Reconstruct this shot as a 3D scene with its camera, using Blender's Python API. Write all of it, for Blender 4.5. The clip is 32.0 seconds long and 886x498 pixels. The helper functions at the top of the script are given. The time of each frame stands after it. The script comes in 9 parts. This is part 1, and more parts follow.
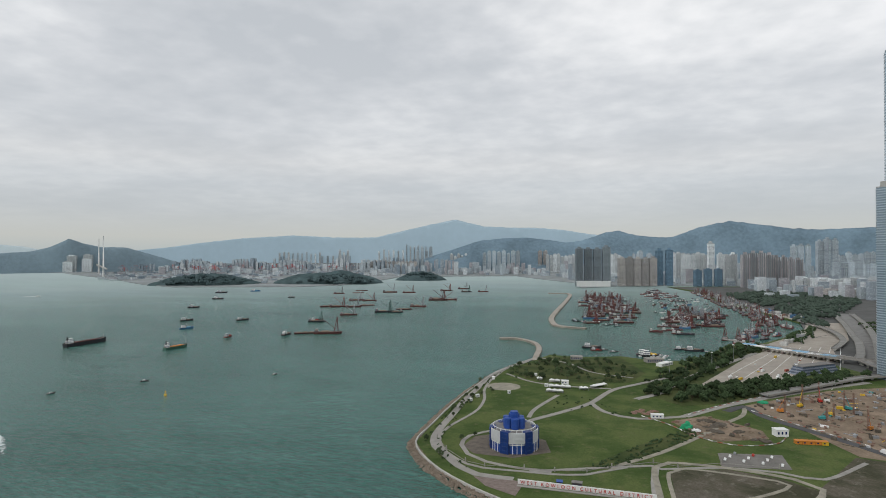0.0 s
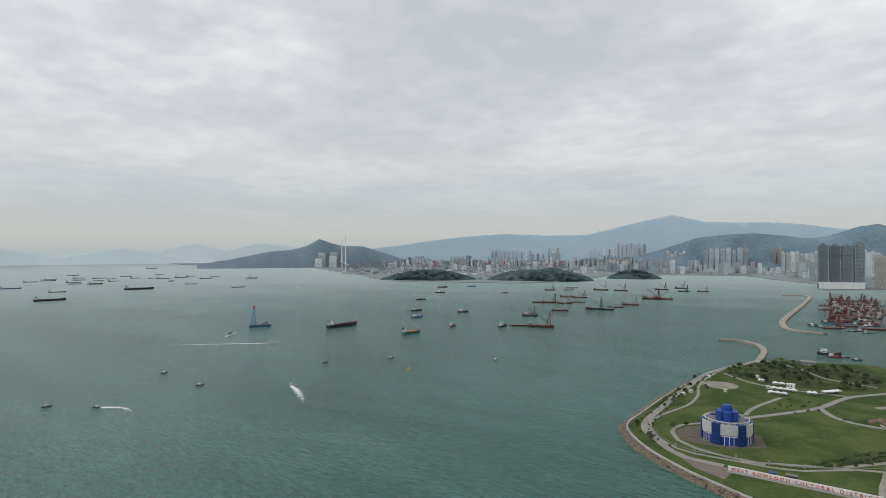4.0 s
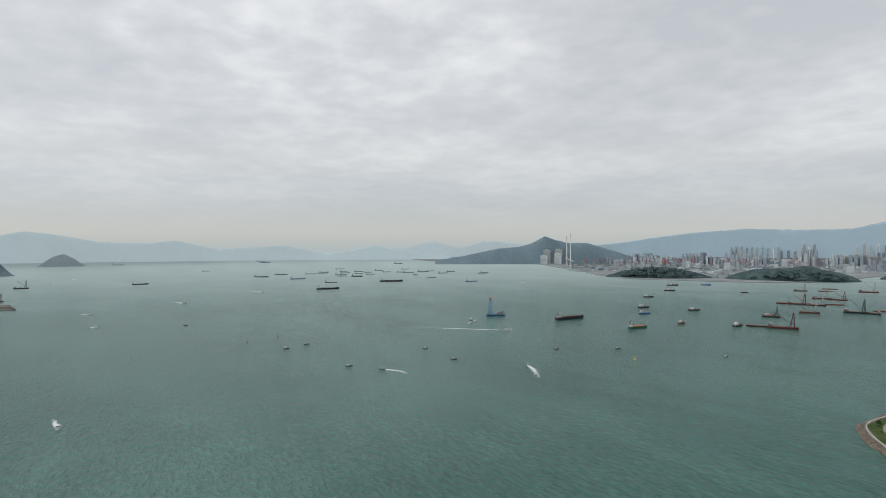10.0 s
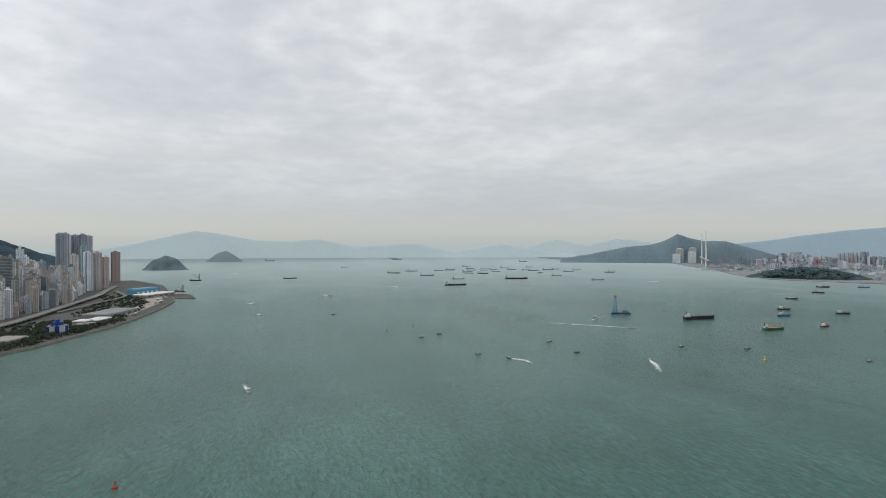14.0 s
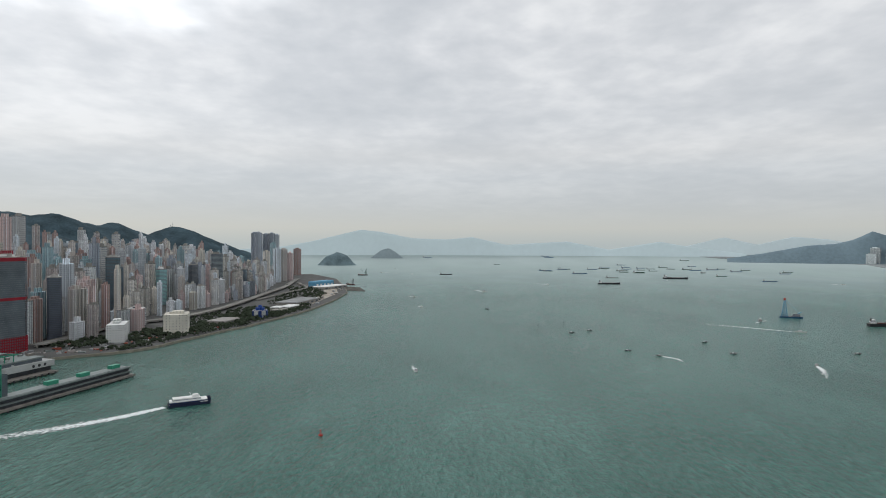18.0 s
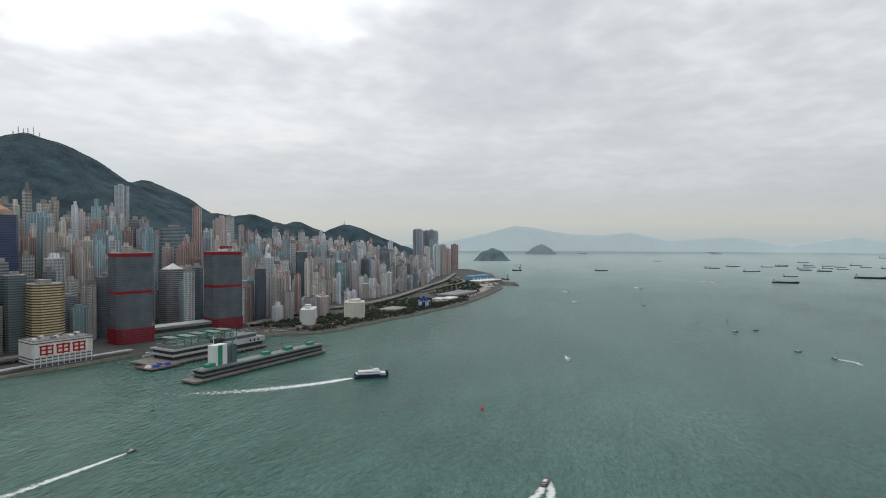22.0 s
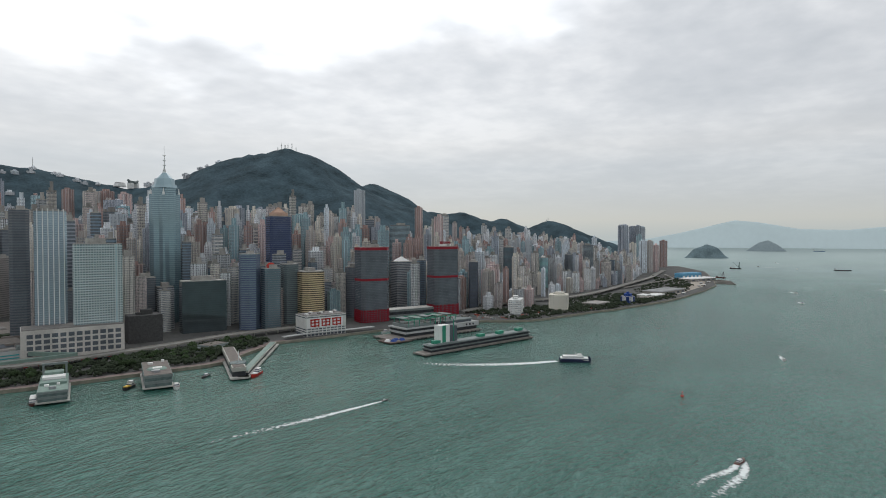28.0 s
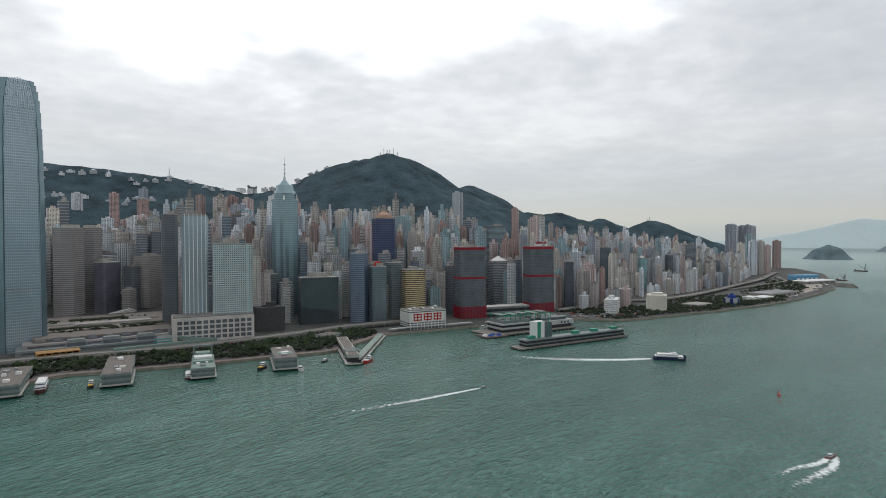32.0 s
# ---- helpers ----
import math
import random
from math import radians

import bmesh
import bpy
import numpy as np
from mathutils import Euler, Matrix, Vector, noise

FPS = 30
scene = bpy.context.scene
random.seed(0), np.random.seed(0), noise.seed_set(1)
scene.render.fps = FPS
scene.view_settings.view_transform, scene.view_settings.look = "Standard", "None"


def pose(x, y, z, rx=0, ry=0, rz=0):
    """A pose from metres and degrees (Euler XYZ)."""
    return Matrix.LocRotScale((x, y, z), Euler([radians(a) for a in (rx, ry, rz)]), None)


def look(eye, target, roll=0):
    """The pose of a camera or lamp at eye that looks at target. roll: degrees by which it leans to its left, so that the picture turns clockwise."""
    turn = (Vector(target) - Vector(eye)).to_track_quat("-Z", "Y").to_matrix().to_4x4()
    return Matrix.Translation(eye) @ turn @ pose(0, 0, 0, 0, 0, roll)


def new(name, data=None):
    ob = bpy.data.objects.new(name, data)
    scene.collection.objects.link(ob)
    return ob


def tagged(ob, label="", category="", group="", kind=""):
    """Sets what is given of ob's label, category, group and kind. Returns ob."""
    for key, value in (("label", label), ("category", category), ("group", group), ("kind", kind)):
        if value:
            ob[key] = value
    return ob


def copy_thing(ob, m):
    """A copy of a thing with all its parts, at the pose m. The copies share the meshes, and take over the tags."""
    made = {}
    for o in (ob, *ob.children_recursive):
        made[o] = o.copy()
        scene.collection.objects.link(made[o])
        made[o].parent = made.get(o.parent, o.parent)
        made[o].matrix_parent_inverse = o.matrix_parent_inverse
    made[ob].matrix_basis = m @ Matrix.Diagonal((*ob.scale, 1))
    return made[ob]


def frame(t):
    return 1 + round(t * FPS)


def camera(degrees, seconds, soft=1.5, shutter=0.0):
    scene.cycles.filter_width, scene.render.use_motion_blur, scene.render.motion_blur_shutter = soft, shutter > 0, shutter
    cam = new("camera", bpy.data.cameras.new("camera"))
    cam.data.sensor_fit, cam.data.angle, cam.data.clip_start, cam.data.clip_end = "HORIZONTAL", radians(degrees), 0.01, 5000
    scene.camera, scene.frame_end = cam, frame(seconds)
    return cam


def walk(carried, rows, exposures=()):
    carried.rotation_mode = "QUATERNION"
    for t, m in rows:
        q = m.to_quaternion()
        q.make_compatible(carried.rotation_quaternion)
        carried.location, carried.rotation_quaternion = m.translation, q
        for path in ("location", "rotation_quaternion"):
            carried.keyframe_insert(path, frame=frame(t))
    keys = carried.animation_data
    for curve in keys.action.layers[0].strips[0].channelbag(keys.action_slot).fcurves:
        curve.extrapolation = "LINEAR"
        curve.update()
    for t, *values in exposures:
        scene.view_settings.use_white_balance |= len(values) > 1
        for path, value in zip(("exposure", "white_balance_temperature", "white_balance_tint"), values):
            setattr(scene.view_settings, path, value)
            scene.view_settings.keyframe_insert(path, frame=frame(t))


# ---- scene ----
# x east, y north, metres above the sea; the camera flies backwards over the harbour and turns left
cam = camera(74.41, 32.0, soft=0.95)
PATH = [
    (0, pose(315.4, 11.9, 167.9, 90.52, -0.00, 20.15)),
    (0.5, pose(318.5, 3.8, 168.0, 90.52, 0.00, 22.68)),
    (1, pose(321.7, -4.3, 168.0, 90.47, 0.01, 25.61)),
    (1.5, pose(324.9, -12.3, 168.0, 90.43, 0.02, 28.08)),
    (2, pose(328.4, -20.3, 168.1, 90.43, 0.04, 30.75)),
    (2.5, pose(332.0, -28.3, 168.2, 90.40, 0.05, 34.15)),
    (3, pose(335.7, -36.1, 168.2, 90.38, 0.05, 37.78)),
    (3.5, pose(339.7, -43.9, 168.3, 90.33, 0.05, 39.60)),
    (5.5, pose(358.6, -72.7, 168.9, 90.26, 0.06, 42.83)),
    (6, pose(364.1, -78.9, 169.0, 90.23, 0.07, 44.67)),
    (6.5, pose(369.7, -85.0, 169.2, 90.22, 0.05, 46.48)),
    (7, pose(375.6, -91.0, 169.3, 90.20, 0.04, 48.57)),
    (7.5, pose(381.6, -96.7, 169.4, 90.18, 0.05, 51.26)),
    (8, pose(387.8, -102.3, 169.5, 90.16, 0.06, 53.76)),
    (8.5, pose(394.2, -107.6, 169.6, 90.12, 0.07, 55.68)),
    (9, pose(401.0, -112.8, 169.7, 90.11, 0.09, 57.41)),
    (9.5, pose(408.0, -117.7, 169.7, 90.07, 0.11, 59.44)),
    (10, pose(415.3, -122.4, 169.8, 90.01, 0.14, 62.13)),
    (10.5, pose(422.9, -126.9, 169.8, 90.02, 0.18, 64.00)),
    (11, pose(430.7, -131.2, 169.9, 89.99, 0.20, 65.39)),
    (11.5, pose(438.7, -135.2, 170.0, 89.98, 0.19, 66.93)),
    (12, pose(446.9, -139.0, 170.0, 89.97, 0.18, 68.71)),
    (12.5, pose(455.2, -142.7, 170.1, 89.95, 0.17, 70.28)),
    (13, pose(463.6, -146.0, 170.2, 89.92, 0.12, 71.85)),
    (13.5, pose(471.9, -149.2, 170.4, 89.86, 0.06, 73.03)),
    (14, pose(480.2, -152.1, 170.5, 89.82, 0.01, 74.32)),
    (14.5, pose(488.5, -154.8, 170.7, 89.78, -0.03, 76.02)),
    (16.5, pose(520.4, -160.2, 171.6, 89.77, -0.04, 82.63)),
    (17, pose(528.7, -161.0, 171.7, 89.71, -0.08, 84.90)),
    (17.5, pose(537.0, -161.7, 171.7, 89.67, -0.13, 87.10)),
    (18, pose(545.2, -162.2, 171.7, 89.58, -0.18, 89.17)),
    (18.5, pose(553.4, -162.6, 171.7, 89.48, -0.20, 90.85)),
    (19, pose(561.3, -162.7, 171.7, 89.40, -0.21, 91.93)),
    (19.5, pose(569.1, -162.6, 171.7, 89.34, -0.20, 93.00)),
    (20, pose(576.6, -162.2, 171.6, 89.31, -0.18, 94.53)),
    (20.5, pose(583.9, -161.5, 171.6, 89.27, -0.15, 97.45)),
    (21, pose(591.0, -160.6, 171.6, 89.24, -0.11, 100.37)),
    (21.5, pose(597.8, -159.5, 171.5, 89.20, -0.08, 102.84)),
    (22, pose(604.5, -158.1, 171.5, 89.16, -0.05, 104.17)),
    (22.5, pose(611.0, -156.5, 171.5, 89.13, -0.03, 105.43)),
    (23, pose(617.4, -154.8, 171.4, 89.09, 0.00, 107.96)),
    (23.5, pose(623.7, -152.9, 171.4, 89.07, -0.00, 110.33)),
    (24, pose(629.9, -150.9, 171.3, 89.05, -0.01, 111.21)),
    (24.5, pose(636.1, -148.8, 171.3, 88.99, -0.00, 112.14)),
    (25, pose(642.3, -146.6, 171.3, 88.95, 0.00, 113.43)),
    (25.5, pose(648.4, -144.3, 171.2, 88.89, 0.01, 114.89)),
    (26, pose(654.5, -141.9, 171.2, 88.86, 0.03, 117.68)),
    (26.5, pose(660.6, -139.4, 171.1, 88.85, 0.04, 120.27)),
    (28.5, pose(684.3, -126.8, 170.9, 88.77, 0.05, 124.58)),
    (29, pose(689.8, -123.0, 170.9, 88.77, 0.06, 125.42)),
    (29.5, pose(695.1, -119.1, 170.9, 88.79, 0.08, 126.29)),
    (30, pose(700.4, -115.2, 170.8, 88.79, 0.09, 127.00)),
    (30.5, pose(705.6, -111.1, 170.8, 88.83, 0.11, 127.79)),
    (31, pose(710.8, -107.0, 170.8, 88.85, 0.14, 129.49)),
    (31.5, pose(715.9, -102.9, 170.7, 88.86, 0.16, 131.31)),
    (32, pose(721.1, -98.7, 170.7, 88.85, 0.17, 133.31)),
]
walk(cam, PATH)

# ---- light: overcast afternoon, sun behind the clouds in the south-west ----
SUN_YAW, SUN_EL = 142.0, 38.0      # degrees left of north, degrees up
sun_way = Vector((-math.sin(radians(SUN_YAW)) * math.cos(radians(SUN_EL)), math.cos(radians(SUN_YAW)) * math.cos(radians(SUN_EL)), math.sin(radians(SUN_EL))))


def sky_world():
    w = bpy.data.worlds.new("overcast_sky")
    scene.world = w
    w.use_nodes = True
    nt = w.node_tree
    nt.nodes.clear()
    N = lambda kind, **kw: node(nt, kind, **kw)
    out = N("ShaderNodeOutputWorld")
    bg = N("ShaderNodeBackground")
    bg.inputs[1].default_value = 0.1
    nt.links.new(bg.outputs[0], out.inputs[0])
    sky = N("ShaderNodeTexSky", sky_type="NISHITA", sun_disc=False, sun_elevation=radians(SUN_EL), sun_rotation=radians(-SUN_YAW))
    co = N("ShaderNodeTexCoord")
    sep = N("ShaderNodeSeparateXYZ")
    nt.links.new(co.outputs["Generated"], sep.inputs[0])
    up = math_node(nt, "MAXIMUM", sep.outputs[2], 0.0)
    # flat cloud deck: direction projected on a plane overhead
    den = math_node(nt, "ADD", up, 0.13)
    px = math_node(nt, "DIVIDE", sep.outputs[0], den)
    py = math_node(nt, "DIVIDE", sep.outputs[1], den)
    flat = N("ShaderNodeCombineXYZ")
    nt.links.new(px, flat.inputs[0])
    nt.links.new(py, flat.inputs[1])

    def clouds(scale, detail, rough, bend, shift):
        mp = N("ShaderNodeMapping")
        mp.inputs["Location"].default_value = shift
        nt.links.new(flat.outputs[0], mp.inputs[0])
        n = N("ShaderNodeTexNoise")
        n.inputs["Scale"].default_value, n.inputs["Detail"].default_value, n.inputs["Roughness"].default_value = scale, detail, rough
        n.inputs["Distortion"].default_value = bend
        nt.links.new(mp.outputs[0], n.inputs["Vector"])
        return n.outputs["Fac"]
    big, mid, cell = clouds(0.6, 2.0, 0.45, 0.2, (3.1, 0.7, 0)), clouds(1.7, 3.0, 0.5, 0.15, (1.3, 5.2, 2)), clouds(7.0, 3.5, 0.5, 0.0, (0, 0, 7))
    both = math_node(nt, "ADD", math_node(nt, "MULTIPLY", big, 0.44), math_node(nt, "ADD", math_node(nt, "MULTIPLY", mid, 0.35), math_node(nt, "MULTIPLY", cell, 0.21)))
    shade = ramp(nt, both, [(0.38, (0.575, 0.605, 0.63)), (0.45, (0.65, 0.675, 0.695)), (0.5, (0.725, 0.745, 0.76)), (0.55, (0.825, 0.84, 0.845)), (0.62, (0.955, 0.96, 0.955))])
    # far off the deck melts into a pale band above the horizon
    low = ramp(nt, up, [(0.0, (0.46, 0.515, 0.515)), (0.028, (0.56, 0.575, 0.545)), (0.07, (0.525, 0.555, 0.565)), (0.115, (0.55, 0.585, 0.605)), (0.15, (0.66, 0.67, 0.665)), (0.2, (0.62, 0.645, 0.66)), (0.4, (0.70, 0.72, 0.735))])
    fade = ramp(nt, up, [(0.03, (0, 0, 0)), (0.1, (0.3, 0.3, 0.3)), (0.34, (1, 1, 1))])
    deck = mix(nt, fade, low, shade)
    # the sun's glow through the cloud, spread along the cloud's edge
    dot = N("ShaderNodeVectorMath", operation="DOT_PRODUCT")
    nt.links.new(co.outputs["Generated"], dot.inputs[0])
    dot.inputs[1].default_value = sun_way
    wide = math_node(nt, "POWER", math_node(nt, "MAXIMUM", dot.outputs["Value"], 0.0), 6.0)
    edge = math_node(nt, "ADD", math_node(nt, "ADD", dot.outputs["Value"], math_node(nt, "MULTIPLY", math_node(nt, "MINIMUM", up, 0.42), 0.79)), math_node(nt, "MULTIPLY", math_node(nt, "SUBTRACT", mid, 0.5), 0.3))
    gap = N("ShaderNodeMapRange")
    gap.interpolation_type = "SMOOTHSTEP"
    gap.inputs["From Min"].default_value, gap.inputs["From Max"].default_value = 1.09, 1.25
    nt.links.new(edge, gap.inputs["Value"])
    glow = math_node(nt, "ADD", math_node(nt, "ADD", math_node(nt, "MULTIPLY", gap.outputs[0], 0.95), math_node(nt, "MULTIPLY", wide, 0.3)), 1.0)
    lit = N("ShaderNodeVectorMath", operation="SCALE")
    nt.links.new(deck, lit.inputs[0])
    nt.links.new(math_node(nt, "MULTIPLY", glow, 9.7), lit.inputs["Scale"])
    cool = N("ShaderNodeVectorMath", operation="MULTIPLY")
    nt.links.new(lit.outputs[0], cool.inputs[0])
    cool.inputs[1].default_value = (1.0, 1.0, 1.015)
    all_ = mix(nt, 0.94, sky.outputs[0], cool.outputs[0])
    nt.links.new(all_, bg.inputs[0])


def node(nt, kind, **kw):
    n = nt.nodes.new(kind)
    for k, v in kw.items():
        if k == "operation":
            n.operation = v
        elif k == "sky_type":
            n.sky_type = v
        elif k == "sun_disc":
            n.sun_disc = v
        elif k == "sun_elevation":
            n.sun_elevation = v
        elif k == "sun_rotation":
            n.sun_rotation = v
        elif k == "data_type":
            n.data_type = v
    return n


def math_node(nt, op, a, b=None):
    n = nt.nodes.new("ShaderNodeMath")
    n.operation = op
    for i, v in enumerate((a, b)):
        if v is None:
            continue
        if isinstance(v, (int, float)):
            n.inputs[i].default_value = v
        else:
            nt.links.new(v, n.inputs[i])
    return n.outputs[0]


def ramp(nt, fac, stops):
    n = nt.nodes.new("ShaderNodeValToRGB")
    el = n.color_ramp.elements
    while len(el) < len(stops):
        el.new(0.5)
    for e, (p, col) in zip(el, stops):
        e.position, e.color = p, (*col, 1)
    if not isinstance(fac, (int, float)):
        nt.links.new(fac, n.inputs[0])
    return n.outputs[0]


def mix(nt, fac, a, b):
    n = nt.nodes.new("ShaderNodeMix")
    n.data_type = "RGBA"
    for i, v in ((0, fac), (6, a), (7, b)):
        if isinstance(v, (int, float)):
            n.inputs[i].default_value = v
        elif isinstance(v, tuple):
            n.inputs[i].default_value = (*v, 1)
        else:
            nt.links.new(v, n.inputs[i])
    return n.outputs[2]


sky_world()
sun = new("sun", bpy.data.lights.new("sun", "SUN"))
sun.data.energy, sun.data.angle, sun.data.color = 0.4, radians(22), (1.0, 0.96, 0.9)
sun.matrix_world = look((0, 0, 900), Vector((0, 0, 900)) - sun_way)

# ---- materials ----
MATS = {}


def material(name, base, rough=0.8, metal=0.0, vary=0.25, scale=0.05, fine=0.6, bump=0.0, spec=0.3, per_object=0.0):
    """A plain surface with stains at two sizes; per_object: how far whole pieces differ."""
    if name in MATS:
        return MATS[name]
    m = bpy.data.materials.new(name)
    m.use_nodes = True
    nt = m.node_tree
    b = nt.nodes["Principled BSDF"]
    co = nt.nodes.new("ShaderNodeTexCoord")
    n1, n2 = nt.nodes.new("ShaderNodeTexNoise"), nt.nodes.new("ShaderNodeTexNoise")
    for n, s, d in ((n1, scale, 5), (n2, fine, 3)):
        n.inputs["Scale"].default_value, n.inputs["Detail"].default_value = s, d
        nt.links.new(co.outputs["Object"], n.inputs["Vector"])
    f = math_node(nt, "ADD", math_node(nt, "MULTIPLY", n1.outputs[0], 0.65), math_node(nt, "MULTIPLY", n2.outputs[0], 0.35))
    lo, hi = tuple(c * (1 - vary) for c in base), tuple(min(1, c * (1 + vary)) for c in base)
    col = ramp(nt, f, [(0.3, lo), (0.7, hi)])
    if per_object:
        info = nt.nodes.new("ShaderNodeObjectInfo")
        k = math_node(nt, "ADD", math_node(nt, "MULTIPLY", info.outputs["Random"], 2 * per_object), 1 - per_object)
        sc = nt.nodes.new("ShaderNodeVectorMath")
        sc.operation = "SCALE"
        nt.links.new(col, sc.inputs[0])
        nt.links.new(k, sc.inputs["Scale"])
        col = sc.outputs[0]
    nt.links.new(col, b.inputs["Base Color"])
    b.inputs["Roughness"].default_value, b.inputs["Metallic"].default_value = rough, metal
    b.inputs["Specular IOR Level"].default_value = spec
    if bump:
        bn = nt.nodes.new("ShaderNodeBump")
        bn.inputs["Strength"].default_value, bn.inputs["Distance"].default_value = 0.6, bump
        nt.links.new(n2.outputs[0], bn.inputs["Height"])
        nt.links.new(bn.outputs[0], b.inputs["Normal"])
    MATS[name] = m
    return m


def sea_material():
    m = bpy.data.materials.new("sea_water")
    m.use_nodes = True
    nt = m.node_tree
    b = nt.nodes["Principled BSDF"]
    geo = nt.nodes.new("ShaderNodeNewGeometry")
    def noise_at(scale, detail, stretch, turn):
        mp = nt.nodes.new("ShaderNodeMapping")
        mp.inputs["Scale"].default_value = (scale, scale * stretch, scale)
        mp.inputs["Rotation"].default_value = (0, 0, radians(turn))
        nt.links.new(geo.outputs["Position"], mp.inputs[0])
        n = nt.nodes.new("ShaderNodeTexNoise")
        n.inputs["Scale"].default_value, n.inputs["Detail"].default_value = 1.0, detail
        nt.links.new(mp.outputs[0], n.inputs["Vector"])
        return n.outputs[0]
    patches = noise_at(0.0022, 4, 2.2, 25)
    slicks = noise_at(0.012, 5, 3.0, 50)
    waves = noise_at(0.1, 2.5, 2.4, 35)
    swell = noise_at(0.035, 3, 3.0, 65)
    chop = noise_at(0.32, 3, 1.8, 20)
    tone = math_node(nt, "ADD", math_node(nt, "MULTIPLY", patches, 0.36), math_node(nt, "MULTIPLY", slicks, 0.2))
    # wave and chop noise paint the ripples' light and shade into the base colour
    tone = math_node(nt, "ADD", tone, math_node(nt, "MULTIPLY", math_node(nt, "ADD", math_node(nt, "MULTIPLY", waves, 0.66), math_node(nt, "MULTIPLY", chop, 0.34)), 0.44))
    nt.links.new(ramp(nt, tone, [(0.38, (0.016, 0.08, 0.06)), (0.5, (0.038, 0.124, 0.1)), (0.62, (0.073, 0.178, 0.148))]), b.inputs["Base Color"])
    nt.links.new(math_node(nt, "ADD", math_node(nt, "MULTIPLY", slicks, 0.16), 0.1), b.inputs["Roughness"])
    b.inputs["IOR"].default_value = 1.33
    b.inputs["Specular IOR Level"].default_value = 0.45
    h = math_node(nt, "ADD", math_node(nt, "MULTIPLY", waves, 1.0), math_node(nt, "MULTIPLY", chop, 0.4))
    h = math_node(nt, "ADD", h, math_node(nt, "MULTIPLY", swell, 1.0))
    bn = nt.nodes.new("ShaderNodeBump")
    bn.inputs["Strength"].default_value, bn.inputs["Distance"].default_value = 1.0, 3.4
    nt.links.new(h, bn.inputs["Height"])
    nt.links.new(bn.outputs[0], b.inputs["Normal"])
    # kilometres off, painted haze and sky sheen: the water turns one even silvery sheet
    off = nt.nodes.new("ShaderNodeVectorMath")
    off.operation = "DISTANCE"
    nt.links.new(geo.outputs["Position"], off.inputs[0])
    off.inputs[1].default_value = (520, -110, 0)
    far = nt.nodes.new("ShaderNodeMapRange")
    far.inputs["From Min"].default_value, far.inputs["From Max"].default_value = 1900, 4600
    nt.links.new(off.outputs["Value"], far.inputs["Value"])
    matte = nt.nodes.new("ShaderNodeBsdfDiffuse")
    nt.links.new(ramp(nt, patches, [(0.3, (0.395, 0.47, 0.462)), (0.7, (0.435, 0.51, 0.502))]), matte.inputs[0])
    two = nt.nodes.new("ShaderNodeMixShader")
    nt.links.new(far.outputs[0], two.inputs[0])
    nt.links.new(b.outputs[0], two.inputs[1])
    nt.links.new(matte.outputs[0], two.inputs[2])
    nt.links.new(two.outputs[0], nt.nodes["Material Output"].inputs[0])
    return m


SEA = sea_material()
CONCRETE = material("concrete", (0.42, 0.41, 0.38), scale=0.08, fine=0.9)


def lawn_material(name, green, olive, dry):
    """Mown grass: broad worn patches, mower-worn tone and fine tufts."""
    m = bpy.data.materials.new(name)
    m.use_nodes = True
    nt = m.node_tree
    b = nt.nodes["Principled BSDF"]
    co = nt.nodes.new("ShaderNodeTexCoord")
    out = []
    for s, d in ((0.022, 7), (0.11, 6), (0.8, 4)):
        n = nt.nodes.new("ShaderNodeTexNoise")
        n.inputs["Scale"].default_value, n.inputs["Detail"].default_value, n.inputs["Roughness"].default_value = s, d, 0.65
        nt.links.new(co.outputs["Object"], n.inputs["Vector"])
        out.append(n.outputs[0])
    col = ramp(nt, out[0], [(0.4, tuple(c * 0.8 for c in green)), (0.5, tuple((a + c) / 2 for a, c in zip(green, olive))), (0.58, tuple(c * 1.12 for c in olive))])
    col = mix(nt, ramp(nt, out[1], [(0.56, (0, 0, 0)), (0.72, (0.75, 0.75, 0.75))]), col, dry)
    col = mix(nt, ramp(nt, out[2], [(0.35, (0.45, 0.45, 0.45)), (0.6, (0, 0, 0))]), col, tuple(c * 0.55 for c in green))
    nt.links.new(col, b.inputs["Base Color"])
    b.inputs["Roughness"].default_value, b.inputs["Specular IOR Level"].default_value = 0.95, 0.1
    bn = nt.nodes.new("ShaderNodeBump")
    bn.inputs["Strength"].default_value, bn.inputs["Distance"].default_value = 0.6, 0.4
    nt.links.new(out[2], bn.inputs["Height"])
    nt.links.new(bn.outputs[0], b.inputs["Normal"])
    return m


GRASS = lawn_material("grass", (0.06, 0.1, 0.026), (0.092, 0.115, 0.038), (0.15, 0.135, 0.075))
EARTH = material("bare_earth", (0.215, 0.165, 0.12), 0.95, vary=0.45, scale=0.04, fine=0.4, bump=0.3, spec=0.1)
# bluer and paler than leaves: haze over the hills is painted in
FOREST = material("forest_slope", (0.054, 0.084, 0.1), 0.95, vary=0.55, scale=0.014, fine=0.11, bump=11.0, spec=0.03)
URBAN = material("urban_ground", (0.1, 0.1, 0.096), 0.9, vary=0.3, scale=0.02, fine=0.2, spec=0.15)
ROCK = material("seawall_rock", (0.22, 0.18, 0.14), 0.9, vary=0.45, scale=0.3, fine=1.2, bump=0.5, spec=0.15)


